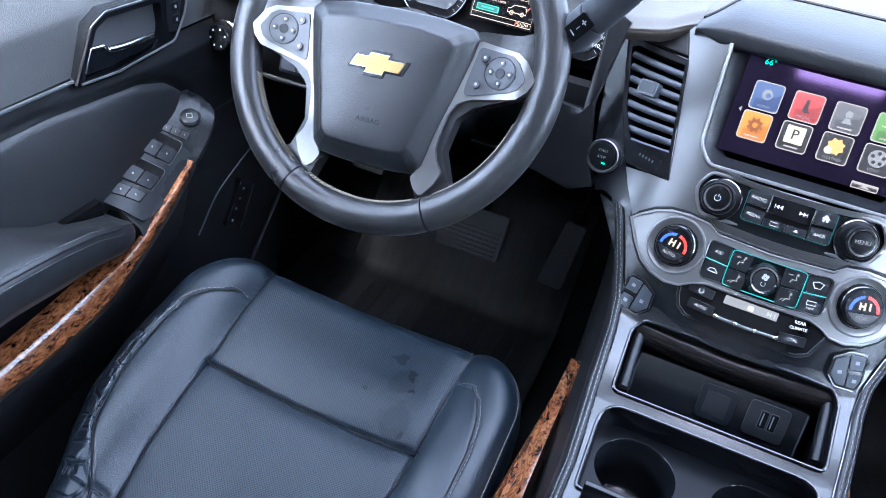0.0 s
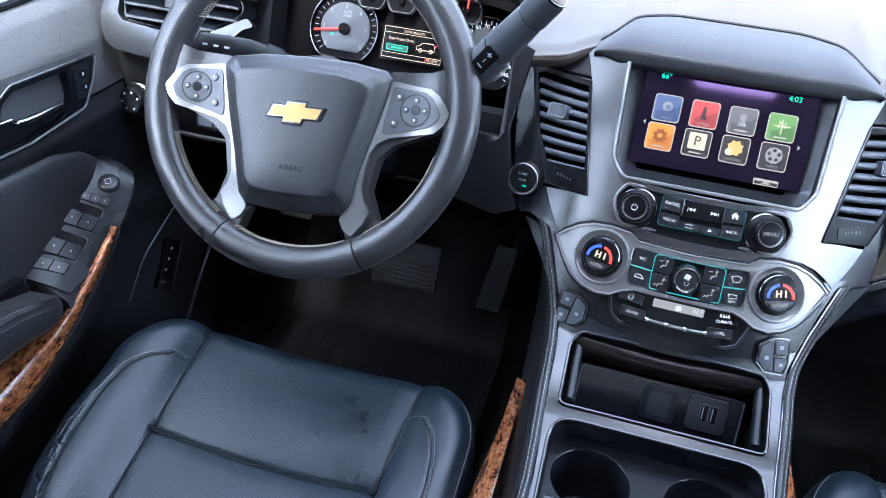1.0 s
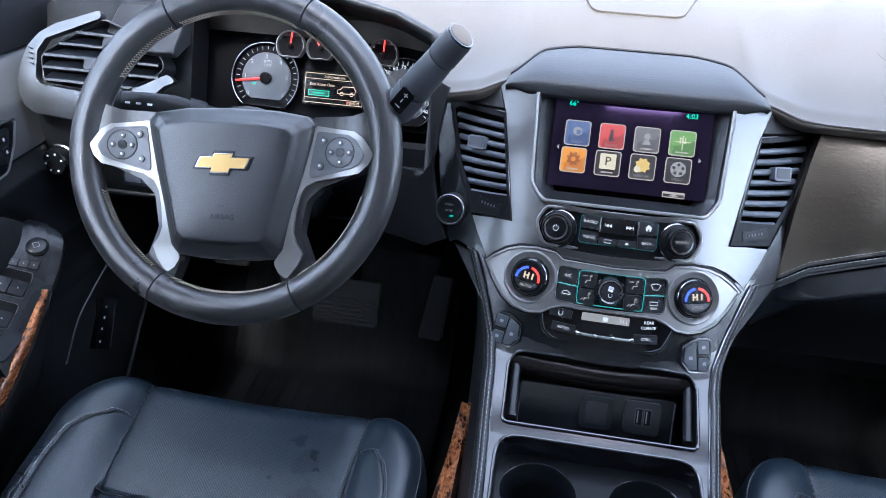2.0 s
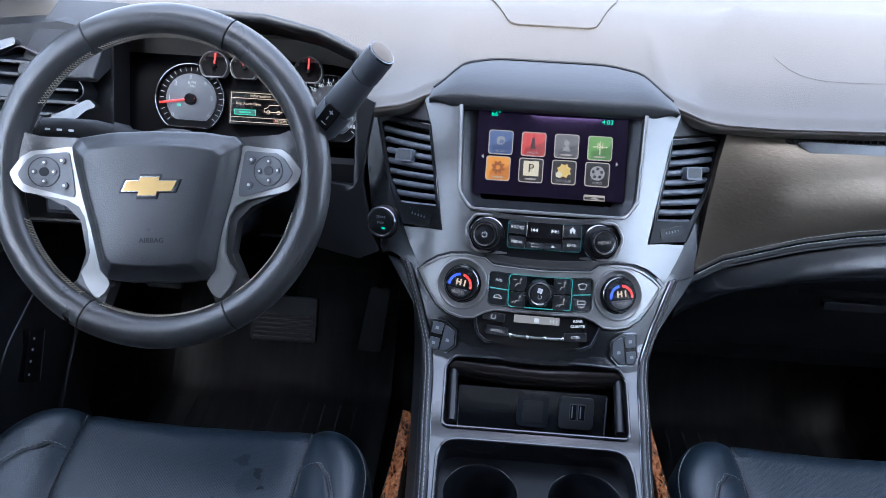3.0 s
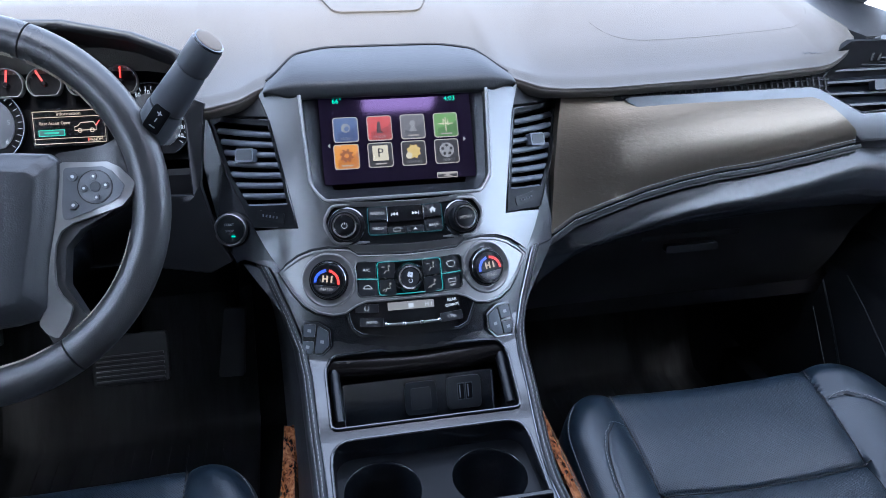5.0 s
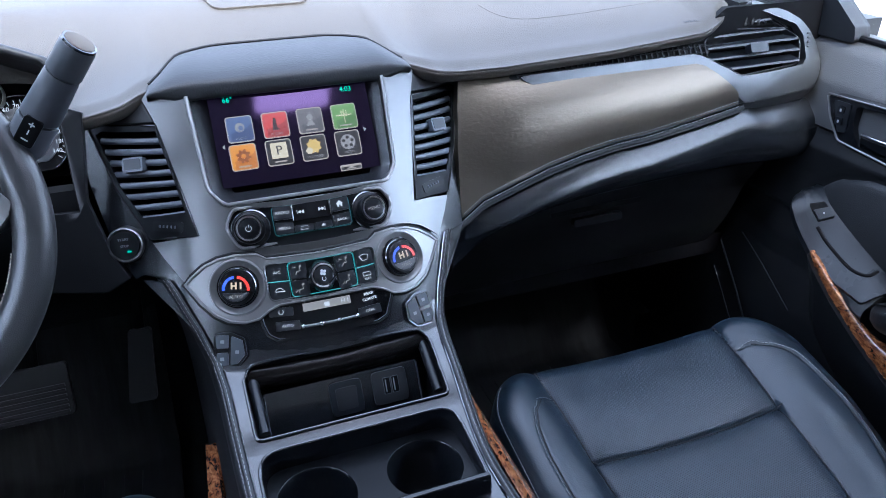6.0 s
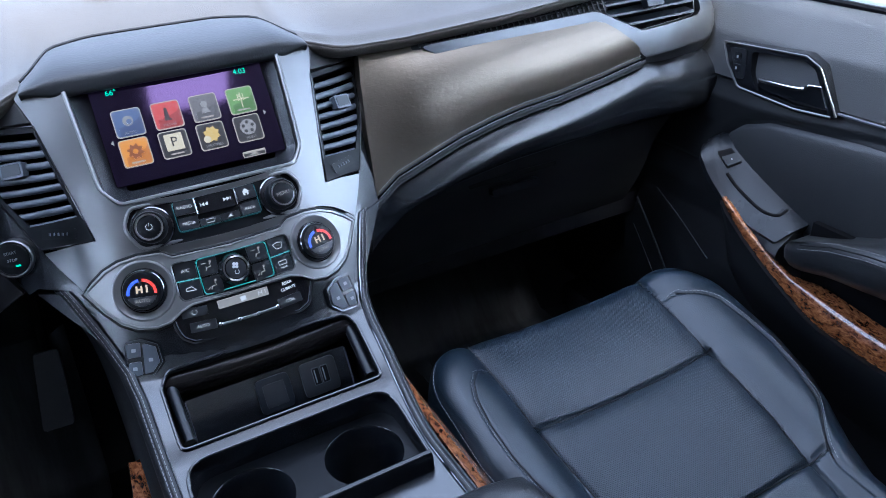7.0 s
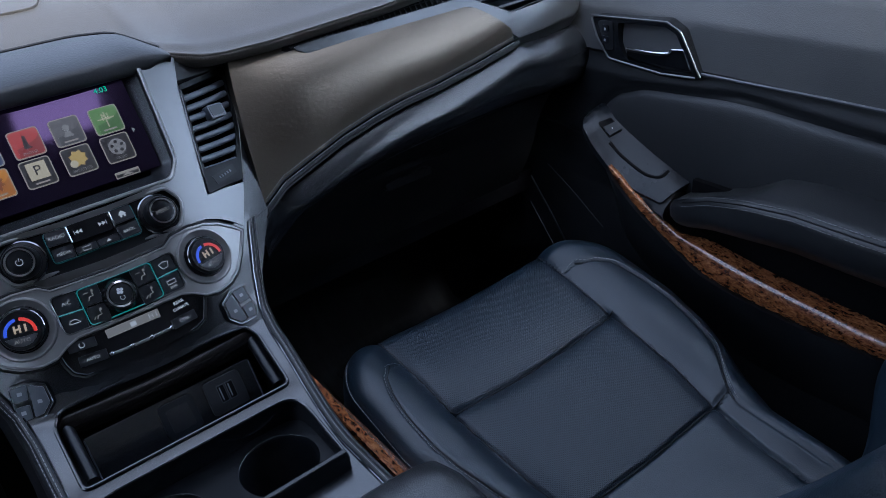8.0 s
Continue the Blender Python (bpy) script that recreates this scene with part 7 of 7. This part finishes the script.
    def slant(u, w):
        """Rows of keys run at a slant across the pod."""
        return (u + (0.86 - w) * 0.034, w * PW)

    def patch(y0, y1, w0, w1, r):
        return rounded([slant(y0, w1), slant(y0, w0), slant(y1, w0), slant(y1, w1)], r, 3)

    top_loop = rounded([(0.086, 1.0 * PW), (0.086, 0.5 * PW), (0.081, 0.05 * PW), (0.068, -0.12 * PW), (0.008, -0.03 * PW), (-0.05, 0.04 * PW), (-0.098, 0.12 * PW), (-0.119, 1.0 * PW)], [0.002, 0.012, 0.012, 0.012, 0.02, 0.02, 0.007, 0.003], 6)
    pod = part("switch_pod", plate([top_loop], pod_map, 0.016, 0.014, 0.014, 0.0), pod_plastic, d, "satin black switch panel", bevel=0.0035)

    def pod_key(loop, o, name, mat, mark=None):
        k = part(name, plate([loop], pod_map, 0.004, 0.006, 0.006, o), mat, d, bevel=0.0007)
        if mark:
            cu, cv = sum(p[0] for p in loop) / len(loop), sum(p[1] for p in loop) / len(loop)
            part("switch_mark", plate([disc(mark, 8, cu, cv)], pod_map, 0.0004, 0, 0, o + 0.0003), key_mark, k)
        return k

    if sx < 0:
        mk = Matrix.Translation(pod_pt(0.041, 0.48, -0.0008)) @ Vector((0.35, -0.35, 0.87)).to_track_quat("Z", "Y").to_matrix().to_4x4()
        kn = part("mirror_knob", lathe([(0.0150, -0.003), (0.0150, 0.0012), (0.0142, 0.0018), (0.0132, 0.0010), (0.0128, 0.0024), (0.0115, 0.0032), (0.005, 0.0030)], mk), pod_plastic, d, "round mirror adjuster")
        part("mirror_mark", plate([box2(-0.004, -0.004, 0.004, 0.004, 0.001), box2(-0.0033, -0.0033, 0.0033, 0.0033, 0.001)[::-1]], seen_from(mk), 0.0004, 0, 0, 0.0035), key_mark, kn)
        # near-black plates laid on the pod stand in for shade round the keys
        part("recess_shade", plate([patch(0.009, -0.001, 0.29, 0.83, 0.001)], pod_map, 0.002, 0.006, 0.006, 0.0008), deep_black, d)
        for k in range(3):
            pod_key(patch(0.0083, -0.0003, 0.305 + 0.178 * k, 0.462 + 0.178 * k, 0.001), 0.0014, "mirror_key", button_black, 0.0010)
        for y0, y1 in ((-0.005, -0.038), (-0.046, -0.080)):
            rim_l = patch(y0, y1, 0.33, 0.87, 0.004)
            part("recess_shade", plate([rim_l], pod_map, 0.002, 0.006, 0.006, 0.0006), deep_black, d)
            part("recess_edge", tube([pod_map(u, v, 0.0008) for u, v in rim_l + rim_l[:1]], 0.0006, 5), slat_plastic, d)
            for k in range(2):
                pod_key(patch(y0 - 0.013, y1 + 0.001, 0.345 + 0.265 * k, 0.59 + 0.265 * k, 0.0015), 0.0042, "window_switch", pod_plastic, 0.0013)
        part("recess_shade", plate([patch(-0.085, -0.101, 0.36, 0.875, 0.001)], pod_map, 0.002, 0.006, 0.006, 0.0008), deep_black, d)
        for k in range(2):
            pod_key(patch(-0.0857, -0.1003, 0.372 + 0.255 * k, 0.607 + 0.255 * k, 0.001), 0.0014, "lock_key", button_black, 0.0012)
    else:
        # black plate and tube on the pod paint the shade of switch and grip hollows
        part("recess_shade", plate([patch(0.034, 0.007, 0.36, 0.72, 0.003)], pod_map, 0.002, 0.006, 0.006, 0.0006), deep_black, d)
        pod_key(patch(0.023, 0.008, 0.38, 0.70, 0.0015), 0.0042, "window_switch", pod_plastic, 0.0013)
        groove = [pod_pt(p.x, p.y, -0.0005) for p in smooth_path([(0.02, 0.31, 0), (-0.03, 0.35, 0), (-0.06, 0.42, 0), (-0.076, 0.55, 0), (-0.08, 0.74, 0)], 6)]
        part("grip_shade", tube(groove, 0.0026, 8), deep_black, pod)

    # armrest swelling up behind the pod
    rings = []
    for y in [-0.112, -0.1135, -0.117, -0.122, -0.130] + list(np.linspace(-0.142, -0.72, 38)):
        zin = lin(-y, [0.11, 0.145, 0.197, 0.25, 0.32, 0.43, 0.72], [0.476, 0.488, 0.512, 0.528, 0.538, 0.540, 0.535])
        zout = lin(-y, [0.11, 0.15, 0.22, 0.27, 0.32, 0.43, 0.72], [0.474, 0.484, 0.512, 0.542, 0.549, 0.549, 0.545])
        xin = lin(-y, [0.11, 0.16, 0.25, 0.4, 0.72], [0.728, 0.716, 0.703, 0.698, 0.70])
        th = lin(-y, [0.11, 0.16, 0.25, 0.72], [0.040, 0.048, 0.058, 0.06])
        ring = [(0.80, zout), (0.775, zout), (0.75, (zout * 2 + zin) / 3), (0.725, zin + 0.002), (xin + 0.008, zin), (xin + 0.001, zin - 0.006), (xin, zin - 0.014), (xin + 0.003, zin - th * 0.7), (xin + 0.014, zin - th), (0.80, zin - th - 0.004)]
        k = math.sqrt(max(0.0, 1 - max(0.0, 1 - (-y - 0.112) / 0.026) ** 2))
        cxm, czm = 0.80, zin - th * 0.6
        rings.append([X(cxm + (a - cxm) * (0.6 + 0.4 * k), y, czm + (b - czm) * (0.15 + 0.85 * k)) for a, b in ring])
    arm = part("armrest", loft(rings), arm_leather, d, "black leather armrest with grey seam", sharp=80)
    seam = lambda o, q: [X(lin(-y, [0.11, 0.16, 0.25, 0.4, 0.72], [0.728, 0.716, 0.703, 0.698, 0.70]) + o, y, lin(-y, [0.11, 0.145, 0.197, 0.25, 0.32, 0.43, 0.72], [0.476, 0.488, 0.512, 0.528, 0.538, 0.540, 0.535]) + q) for y in np.linspace(-0.150, -0.72, 60)]
    part("stitching", stitches([seam(0.010, 0.0012), seam(0.0005, -0.0075)], 0.0045, 0.002, 0.00045), thread, arm)
    part("seam_line", tube(seam(0.004, -0.002), 0.0011, 5), seam_dark, arm)
    # near-black sheet standing in for the shade between armrest and wood
    part("armrest_shade", sheet(lambda y, z: X(0.772, y, z), [-0.13 - 0.6 * i / 12 for i in range(13)], [0.36 + 0.14 * i / 6 for i in range(7)], 0.01, (sx, 0, 0)), deep_black, d)
    # burl strip: thin under the pod, deep below the armrest
    wy = [0.002, -0.012, -0.054, -0.10, -0.141, -0.172, -0.20, -0.265, -0.34, -0.43, -0.60, -0.74]
    wt = [0.506, 0.4985, 0.4715, 0.4465, 0.4290, 0.4260, 0.4225, 0.4140, 0.4080, 0.4040, 0.404, 0.408]
    wb = [0.503, 0.4850, 0.4530, 0.4250, 0.4030, 0.3880, 0.3800, 0.3730, 0.3710, 0.3750, 0.378, 0.382]
    rings = []
    for y in np.linspace(0.001, -0.74, 60):
        t, b2 = lin(-y, [-q for q in wy], wt) - (0.008 if sx > 0 else 0.0), lin(-y, [-q for q in wy], wb) - (0.010 if sx > 0 else 0.0)
        m_, h = (t + b2) / 2, (t - b2) / 2
        fat = lin(-y, [0, 0.14, 0.2, 0.7], [0.004, 0.008, 0.018, 0.02])
        rings.append([X(0.736 - fat * math.cos(a) * 0.5, y, m_ + h * math.sin(a)) for a in np.linspace(-math.pi / 2, math.pi / 2, 9)] + [X(0.742 + 0.022 * ease((-y - 0.12) / 0.06), y, t - 0.001), X(0.742 + 0.022 * ease((-y - 0.12) / 0.06), y, b2 + 0.001)])
    part("wood_trim", loft(rings), wood, d, "glossy brown burl wood strip", sharp=70)
    rings = []
    for y in np.linspace(0.004, -0.74, 50):
        b2 = lin(-y, [-q for q in wy], wb) - (0.010 if sx > 0 else 0.0)
        rings.append([X(a, y, z) for a, z in ((0.79, b2 + 0.004), (0.742, b2 - 0.001), (0.733, b2 - 0.004), (0.735, b2 - 0.010), (0.752, b2 - 0.05), (0.772, b2 - 0.12), (0.79, b2 - 0.16))])
    part("lower_panel", loft(rings), door_plastic, d, "black lower door panel", sharp=70)
    # storage pocket low on the door
    rings = []
    for y in np.linspace(0.05, -0.74, 40):
        z = 0.215 - 0.05 * math.sin(math.pi * max(0, min(1, (-y - 0.02) / 0.55))) + (0.05 * ease((-y - 0.5) / 0.2))
        rings.append([X(a, y, q) for a, q in ((0.785, 0.06), (0.725, 0.06), (0.705, z - 0.02), (0.703, z), (0.708, z + 0.003), (0.714, z), (0.735, 0.08), (0.785, 0.08))])
    part("door_pocket", loft(rings), door_plastic, d, "open black storage pocket", sharp=60)
    # window glass and frame
    g = part("window_pane", sheet(lambda y, z: X(0.852 - 0.16 * max(0.0, (z - 0.765) / 0.48) ** 1.4, y, z), [0.30 - 1.05 * i / 10 for i in range(11)], [0.765 + 0.47 * i / 8 for i in range(9)], 0.004, (sx, 0, 0)), glass, d, "clear side window glass")
    g.visible_shadow = False
    part("window_seal", tube([X(0.840, 0.12, 0.7835), X(0.840, -0.3, 0.778), X(0.841, -0.72, 0.775)], 0.005, 8), deep_black, d)
    # corner trim at the front of the window
    part("corner_trim", plate([rounded([(0.30, 0.775), (0.098, 0.7775), (0.104, 0.80), (0.30, 0.96)], 0.008)], lambda u, v, o=0.0: X(0.825 - o - 0.10 * max(0, v - 0.80), u, v), 0.03, 0, 0), door_plastic, d, bevel=0.004)
    edge = [(0.30, 0.345), (0.26, 0.302), (0.20, 0.244), (0.143, 0.183), (0.10, 0.13)] if sx < 0 else [(0.225, 0.396), (0.21, 0.378), (0.168, 0.328), (0.124, 0.269), (0.10, 0.236)]
    # black edge rubber; its bright sheen is put into the grey metal colour
    part("kick_trim", tube(smooth_path([X(0.772, y, z) for y, z in edge], 6), 0.0034 if sx < 0 else 0.0018, 8), cap_grey, d, "door edge rubber, its sheen put into grey metal")
    if sx > 0:
        part("sill_strip", tube([X(0.76, 0.215, 0.347), X(0.76, 0.189, 0.316), X(0.76, 0.139, 0.255), X(0.76, 0.12, 0.232)], 0.0007, 6), chrome, d, "thin chrome strip low on the door")
        part("panel_bead", tube(smooth_path([X(0.774, 0.179, 0.432), X(0.774, 0.124, 0.401), X(0.774, 0.081, 0.373), X(0.774, 0.046, 0.35)], 6), 0.0012, 6), door_plastic, d)
    if sx < 0:
        kp = lambda u, v, o=0.0: X(0.776 - o, u, v)
        bank = part("seat_memory_switch", plate([rounded([(0.150, 0.381), (0.184, 0.357), (0.138, 0.285), (0.102, 0.313)], 0.004)], kp, 0.012, 0, 0, 0.003), gloss_black, d, bevel=0.001)
        part("bank_edge", tube([kp(u, v, 0.0032) for u, v in ((0.181, 0.355), (0.137, 0.287))], 0.0009, 6), slat_plastic, bank)
        for u, v in ((0.153, 0.361), (0.142, 0.347), (0.130, 0.333), (0.118, 0.316)):
            part("memory_mark", plate([disc(0.0022, 8, u, v)], kp, 0.001, 0, 0, 0.0036), print_grey, bank)
        part("panel_bead", tube(smooth_path([X(0.776, 0.183, 0.424), X(0.776, 0.135, 0.405), X(0.776, 0.088, 0.382), X(0.776, 0.039, 0.334)], 6), 0.0014, 6), slat_plastic, d)
    return d


door(-1)
door(1)

# ---------------------------------------------------------------- seats
HW, FRONT, REAR = 0.239, 0.005, -0.53


def rr_boundary(t, w, y0, y1, r, n=None):
    """A point of a rounded rectangle's outline, t in 0..1 starting mid right and running anticlockwise, matched to a square's outline."""
    t = (t % 1.0) * 8
    k = int(t)
    f = t - k
    # corners of the square as (sx, sy) from direction
    sq = [((1, 0), (1, 1)), ((1, 1), (0, 1)), ((0, 1), (-1, 1)), ((-1, 1), (-1, 0)), ((-1, 0), (-1, -1)), ((-1, -1), (0, -1)), ((0, -1), (1, -1)), ((1, -1), (1, 0))][k]
    a, b = sq
    x, y = a[0] + (b[0] - a[0]) * f, a[1] + (b[1] - a[1]) * f
    cy, h = (y0 + y1) / 2, (y1 - y0) / 2
    px, py = x * w, y * h
    rr = r if y > 0 else r * 0.4
    qx, qy = max(0.0, abs(px) - (w - rr)), max(0.0, abs(py) - (h - rr))
    if qx > 0 and qy > 0:
        m = max(qx, qy)
        ang = math.atan2(qy, qx)
        px, py = math.copysign(w - rr + rr * math.cos(ang), px), math.copysign(h - rr + rr * math.sin(ang), py)
    yy = cy + py
    return px * lin(-yy, [0.0, 0.18, 0.25, 0.30, 0.35, 0.40, 0.53], [1.0, 1.0, 0.95, 0.87, 0.76, 0.68, 0.64]), yy


def base_z(y):
    return 0.402 + 0.20 * (y + 0.06) + 0.25 * max(0.0, -y - 0.30) ** 1.5


def side_seam(y):
    """Half width of the middle panels."""
    return lin(-y, [0.0, 0.08, 0.2, 0.28, 0.34, 0.42, 0.53], [0.149, 0.1455, 0.1405, 0.134, 0.123, 0.11, 0.10])


def top_stitch(y, outer):
    run = lin(-y, [0.062, 0.068, 0.08, 0.11, 0.15, 0.2, 0.24, 0.295, 0.33, 0.365, 0.53], [0.150, 0.170, 0.183, 0.194, 0.199, 0.198, 0.192, 0.176, 0.156, 0.140, 0.13])
    return run + (0.020 * ease((-y - 0.064) / 0.04) * ease((0.36 + y) / 0.08) if outer else 0.0)


def cushion_z(x, y, edge, sx):
    """Height of the seat cushion; edge is the distance in from its outline."""
    a = abs(x)
    seam = side_seam(y)
    z = base_z(y)
    # middle: slightly hollow, plump between its seams
    z += -0.006 * (1 - (a / seam) ** 2) if a < seam else 0.016 * math.sin(min(1, (a - seam) / 0.06) * math.pi / 2)
    g = lambda dist, w, dep: -dep * math.exp(-((dist / w) ** 2))
    z += (g(a - seam, 0.0024, 0.0045) + g(a - seam, 0.014, 0.003)) * ease((0.02 - y) / 0.03)
    cross = -0.160 - 0.004 * math.cos(a / 0.15 * 1.5)
    if a < seam + 0.002:
        z += g(y - cross, 0.0024, 0.0045) + g(y - cross, 0.014, 0.003) + 0.004 * math.sin(max(0.0, min(1.0, (cross - y) / 0.19)) * math.pi)
        z += 0.004 * math.sin(max(0, min(1, (y - cross) / 0.14)) * math.pi)
    z += g(y + 0.345 + 0.05 * max(0.0, a - 0.11), 0.0026, 0.0045) if a < 0.155 else 0.0
    ts = top_stitch(y, x * sx > 0)
    if a > seam and y < -0.06:
        z += g(a - ts, 0.0026, 0.0022)
    R = 0.036
    if edge < R:
        z -= R - math.sqrt(max(0.0, R * R - (R - edge) ** 2))
    z += 0.0016 * noise.noise(Vector((x * 14, y * 14, 3.0)))
    return z


def seat(sx, y_shift):
    cx = sx * 0.4225 - 0.005
    lab = "black leather driver's seat, perforated, creased and dusty" if sx < 0 else "black leather passenger seat with perforated middle"
    s = thing("bucket_seat", (cx, -0.2 + y_shift, 0.0), lab, "car seat", "front seats")
    NR, NT = 130, 400
    # rings from the middle out to the outline, then down the sides
    pos = {}
    for i in range(NR + 1):
        r = i / NR
        for j in range(NT):
            bx, by = rr_boundary(j / NT, HW, REAR, FRONT, 0.085)
            bx *= lin(-by, [0.0, 0.1, 0.25, 0.35, 0.53], [1.045, 1.055, 1.08, 1.11, 1.14] if sx < 0 else [1.045, 1.055, 1.06, 1.06, 1.05]) if bx * sx > 0 else 0.985
            cyy = (REAR + FRONT) / 2
            x, y = bx * r, cyy + (by - cyy) * r
            edge = (1 - r) * math.hypot(bx, by - cyy) * 0.92
            pos[i, j] = Vector((x, y, cushion_z(x, y, edge, sx)))
    groups = {"front_panel": [], "rear_panel": [], "center_panel": [], "inner_bolster": [], "outer_bolster": [], "inner_side": [], "outer_side": []}
    for i in range(NR):
        for j in range(NT):
            j2 = (j + 1) % NT
            c = (pos[i, j] + pos[i + 1, j2]) / 2
            a = abs(c.x)
            outer = c.x * sx > 0
            if a < side_seam(c.y):
                k = "rear_panel" if c.y < -0.345 else "center_panel" if c.y < -0.160 - 0.004 * math.cos(a / 0.15 * 1.5) else "front_panel"
            elif a < top_stitch(c.y, outer) and -0.35 < c.y < -0.062:
                k = "outer_bolster" if outer else "inner_bolster"
            else:
                k = "outer_side" if outer else "inner_side"
            groups[k].append((i, j, j2))
    mats = {"front_panel": seat_stained if sx < 0 else seat_perforated, "rear_panel": seat_leather, "center_panel": seat_perforated, "inner_bolster": seat_leather, "outer_bolster": seat_leather, "inner_side": seat_leather, "outer_side": creased_leather if sx < 0 else seat_leather}
    off = Vector((cx, y_shift, 0))
    for k, faces in groups.items():
        bm = bmesh.new()
        vs = {}
        def V(i, j):
            key_ = (i, j) if i else (0, 0)
            if key_ not in vs:
                vs[key_] = bm.verts.new(pos[i, j] + off)
            return vs[key_]
        for i, j, j2 in faces:
            q = [V(i, j), V(i + 1, j), V(i + 1, j2), V(i, j2)]
            q = [v for n_, v in enumerate(q) if v not in q[:n_]]
            if len(q) > 2:
                bm.faces.new(q)
        part(k, bm, mats[k], s, sharp=89)
    # sides below the rolled edge
    rings = []
    for drop, out in ((0.0, 0.0), (0.02, 0.002), (0.06, 0.001), (0.11, -0.006), (0.16, -0.02)):
        rings.append([off + Vector((pos[NR, j].x * (1 + out / 0.235), pos[NR, j].y + (out if pos[NR, j].y > -0.1 else 0), pos[NR, j].z - drop)) for j in range(NT)])
    part("cushion_side", loft(rings, caps=False), seat_leather, s, sharp=89)
    # seams
    zz = lambda x, y, o=0.0012: off + Vector((x, y, cushion_z(x, y, 0.2, sx) + o))
    for q in (-1, 1):
        outer = q * sx > 0
        run = [(0.151, -0.0635), (0.160, -0.0625), (0.172, -0.065)] + [(top_stitch(y, outer) + 0.0025, y) for y in [-0.074, -0.082, -0.092, -0.105] + list(np.linspace(-0.12, -0.36, 30))]
        part("stitching", stitches([smooth_path([zz(q * a, b, 0.002) for a, b in run], 3)], 0.004, 0.0018, 0.00045), thread, s, "grey top stitching")
        part("seam_groove", tube([zz(q * (a - 0.0042), b, 0.0) for a, b in run[2:]], 0.0011, 5), seam_dark, s)
        bm = tube([zz(q * side_seam(y), y, 0.0006) for y in np.linspace(-0.01, -0.345, 50)], 0.0012, 5)
        part("seam_groove", bm, seam_dark, s)
    part("seam_groove", tube([zz(x, -0.160 - 0.004 * math.cos(abs(x) / 0.15 * 1.5), 0.0012) for x in np.linspace(-0.146, 0.146, 30)], 0.0012, 5), seam_dark, s)
    part("seam_groove", tube([zz(x, -0.345 - 0.05 * max(0.0, abs(x) - 0.11), 0.0012) for x in np.linspace(-0.15, 0.15, 30)], 0.0012, 5), seam_dark, s)
    inner_edge = [off + Vector((pos[NR - 3, j].x, pos[NR - 3, j].y, pos[NR - 3, j].z + 0.001)) for j in range(NT) if pos[NR, j].x * sx < -0.1 and -0.40 < pos[NR, j].y < -0.02]
    inner_edge.sort(key=lambda p: p.y)
    part("stitching", stitches([inner_edge], 0.004, 0.0018, 0.0006), thread, s, "grey edge stitching")
    # backrest
    tilt = radians(25)
    bmx = Matrix.Translation(off + Vector((0, -0.505, 0.325))) @ Matrix.Rotation(tilt, 4, "X")

    def back(u, v):
        """u across, v up the backrest; bolsters stand forward at the sides."""
        a = abs(u)
        w = lin(v, [0, 0.1, 0.35, 0.55, 0.62], [0.215, 0.245, 0.25, 0.22, 0.19])
        x = u * w / 0.25
        f = 0.055 * ease((a - 0.13) / 0.07) * ease(v / 0.12) * ease((0.6 - v) / 0.2) - 0.03 * ease((a - 0.215) / 0.035) - 0.012 * math.exp(-(((a - 0.145) / 0.006) ** 2))
        f += 0.022 * math.exp(-(((v - 0.2) / 0.16) ** 2)) - 0.010 * math.exp(-(((v - 0.13) / 0.006) ** 2)) * (a < 0.145)
        return bmx @ Vector((x, f, v))

    us = [-0.25 + 0.5 * i / 70 for i in range(71)]
    vs_ = [0.62 * i / 60 for i in range(61)]
    part("backrest", sheet(back, us, vs_, 0.09, tuple(bmx.to_3x3() @ Vector((0, -1, 0)))), seat_leather, s, "black leather backrest with side bolsters", sharp=75)
    # base, rails and side trim
    part("seat_base", box(cx - 0.2, -0.40 + y_shift, 0.06, cx + 0.2, -0.05 + y_shift, 0.24), deep_black, s, bevel=0.02)
    for q in (-1, 1):
        part("seat_rail", box(cx + q * 0.17 - 0.02, -0.45 + y_shift, 0.0, cx + q * 0.17 + 0.02, -0.02 + y_shift, 0.065), deep_black, s, bevel=0.004)
    part("side_trim", loft([[(cx + sx * a, y + y_shift, z) for a, z in ((0.20, 0.22), (0.235, 0.215), (0.24, 0.19), (0.235, 0.12), (0.20, 0.12))] for y in np.linspace(-0.45, -0.12, 12)]), door_plastic, s, "black seat side trim", bevel=0.006)
    return s


seat(-1, -0.036)
seat(1, 0.0)
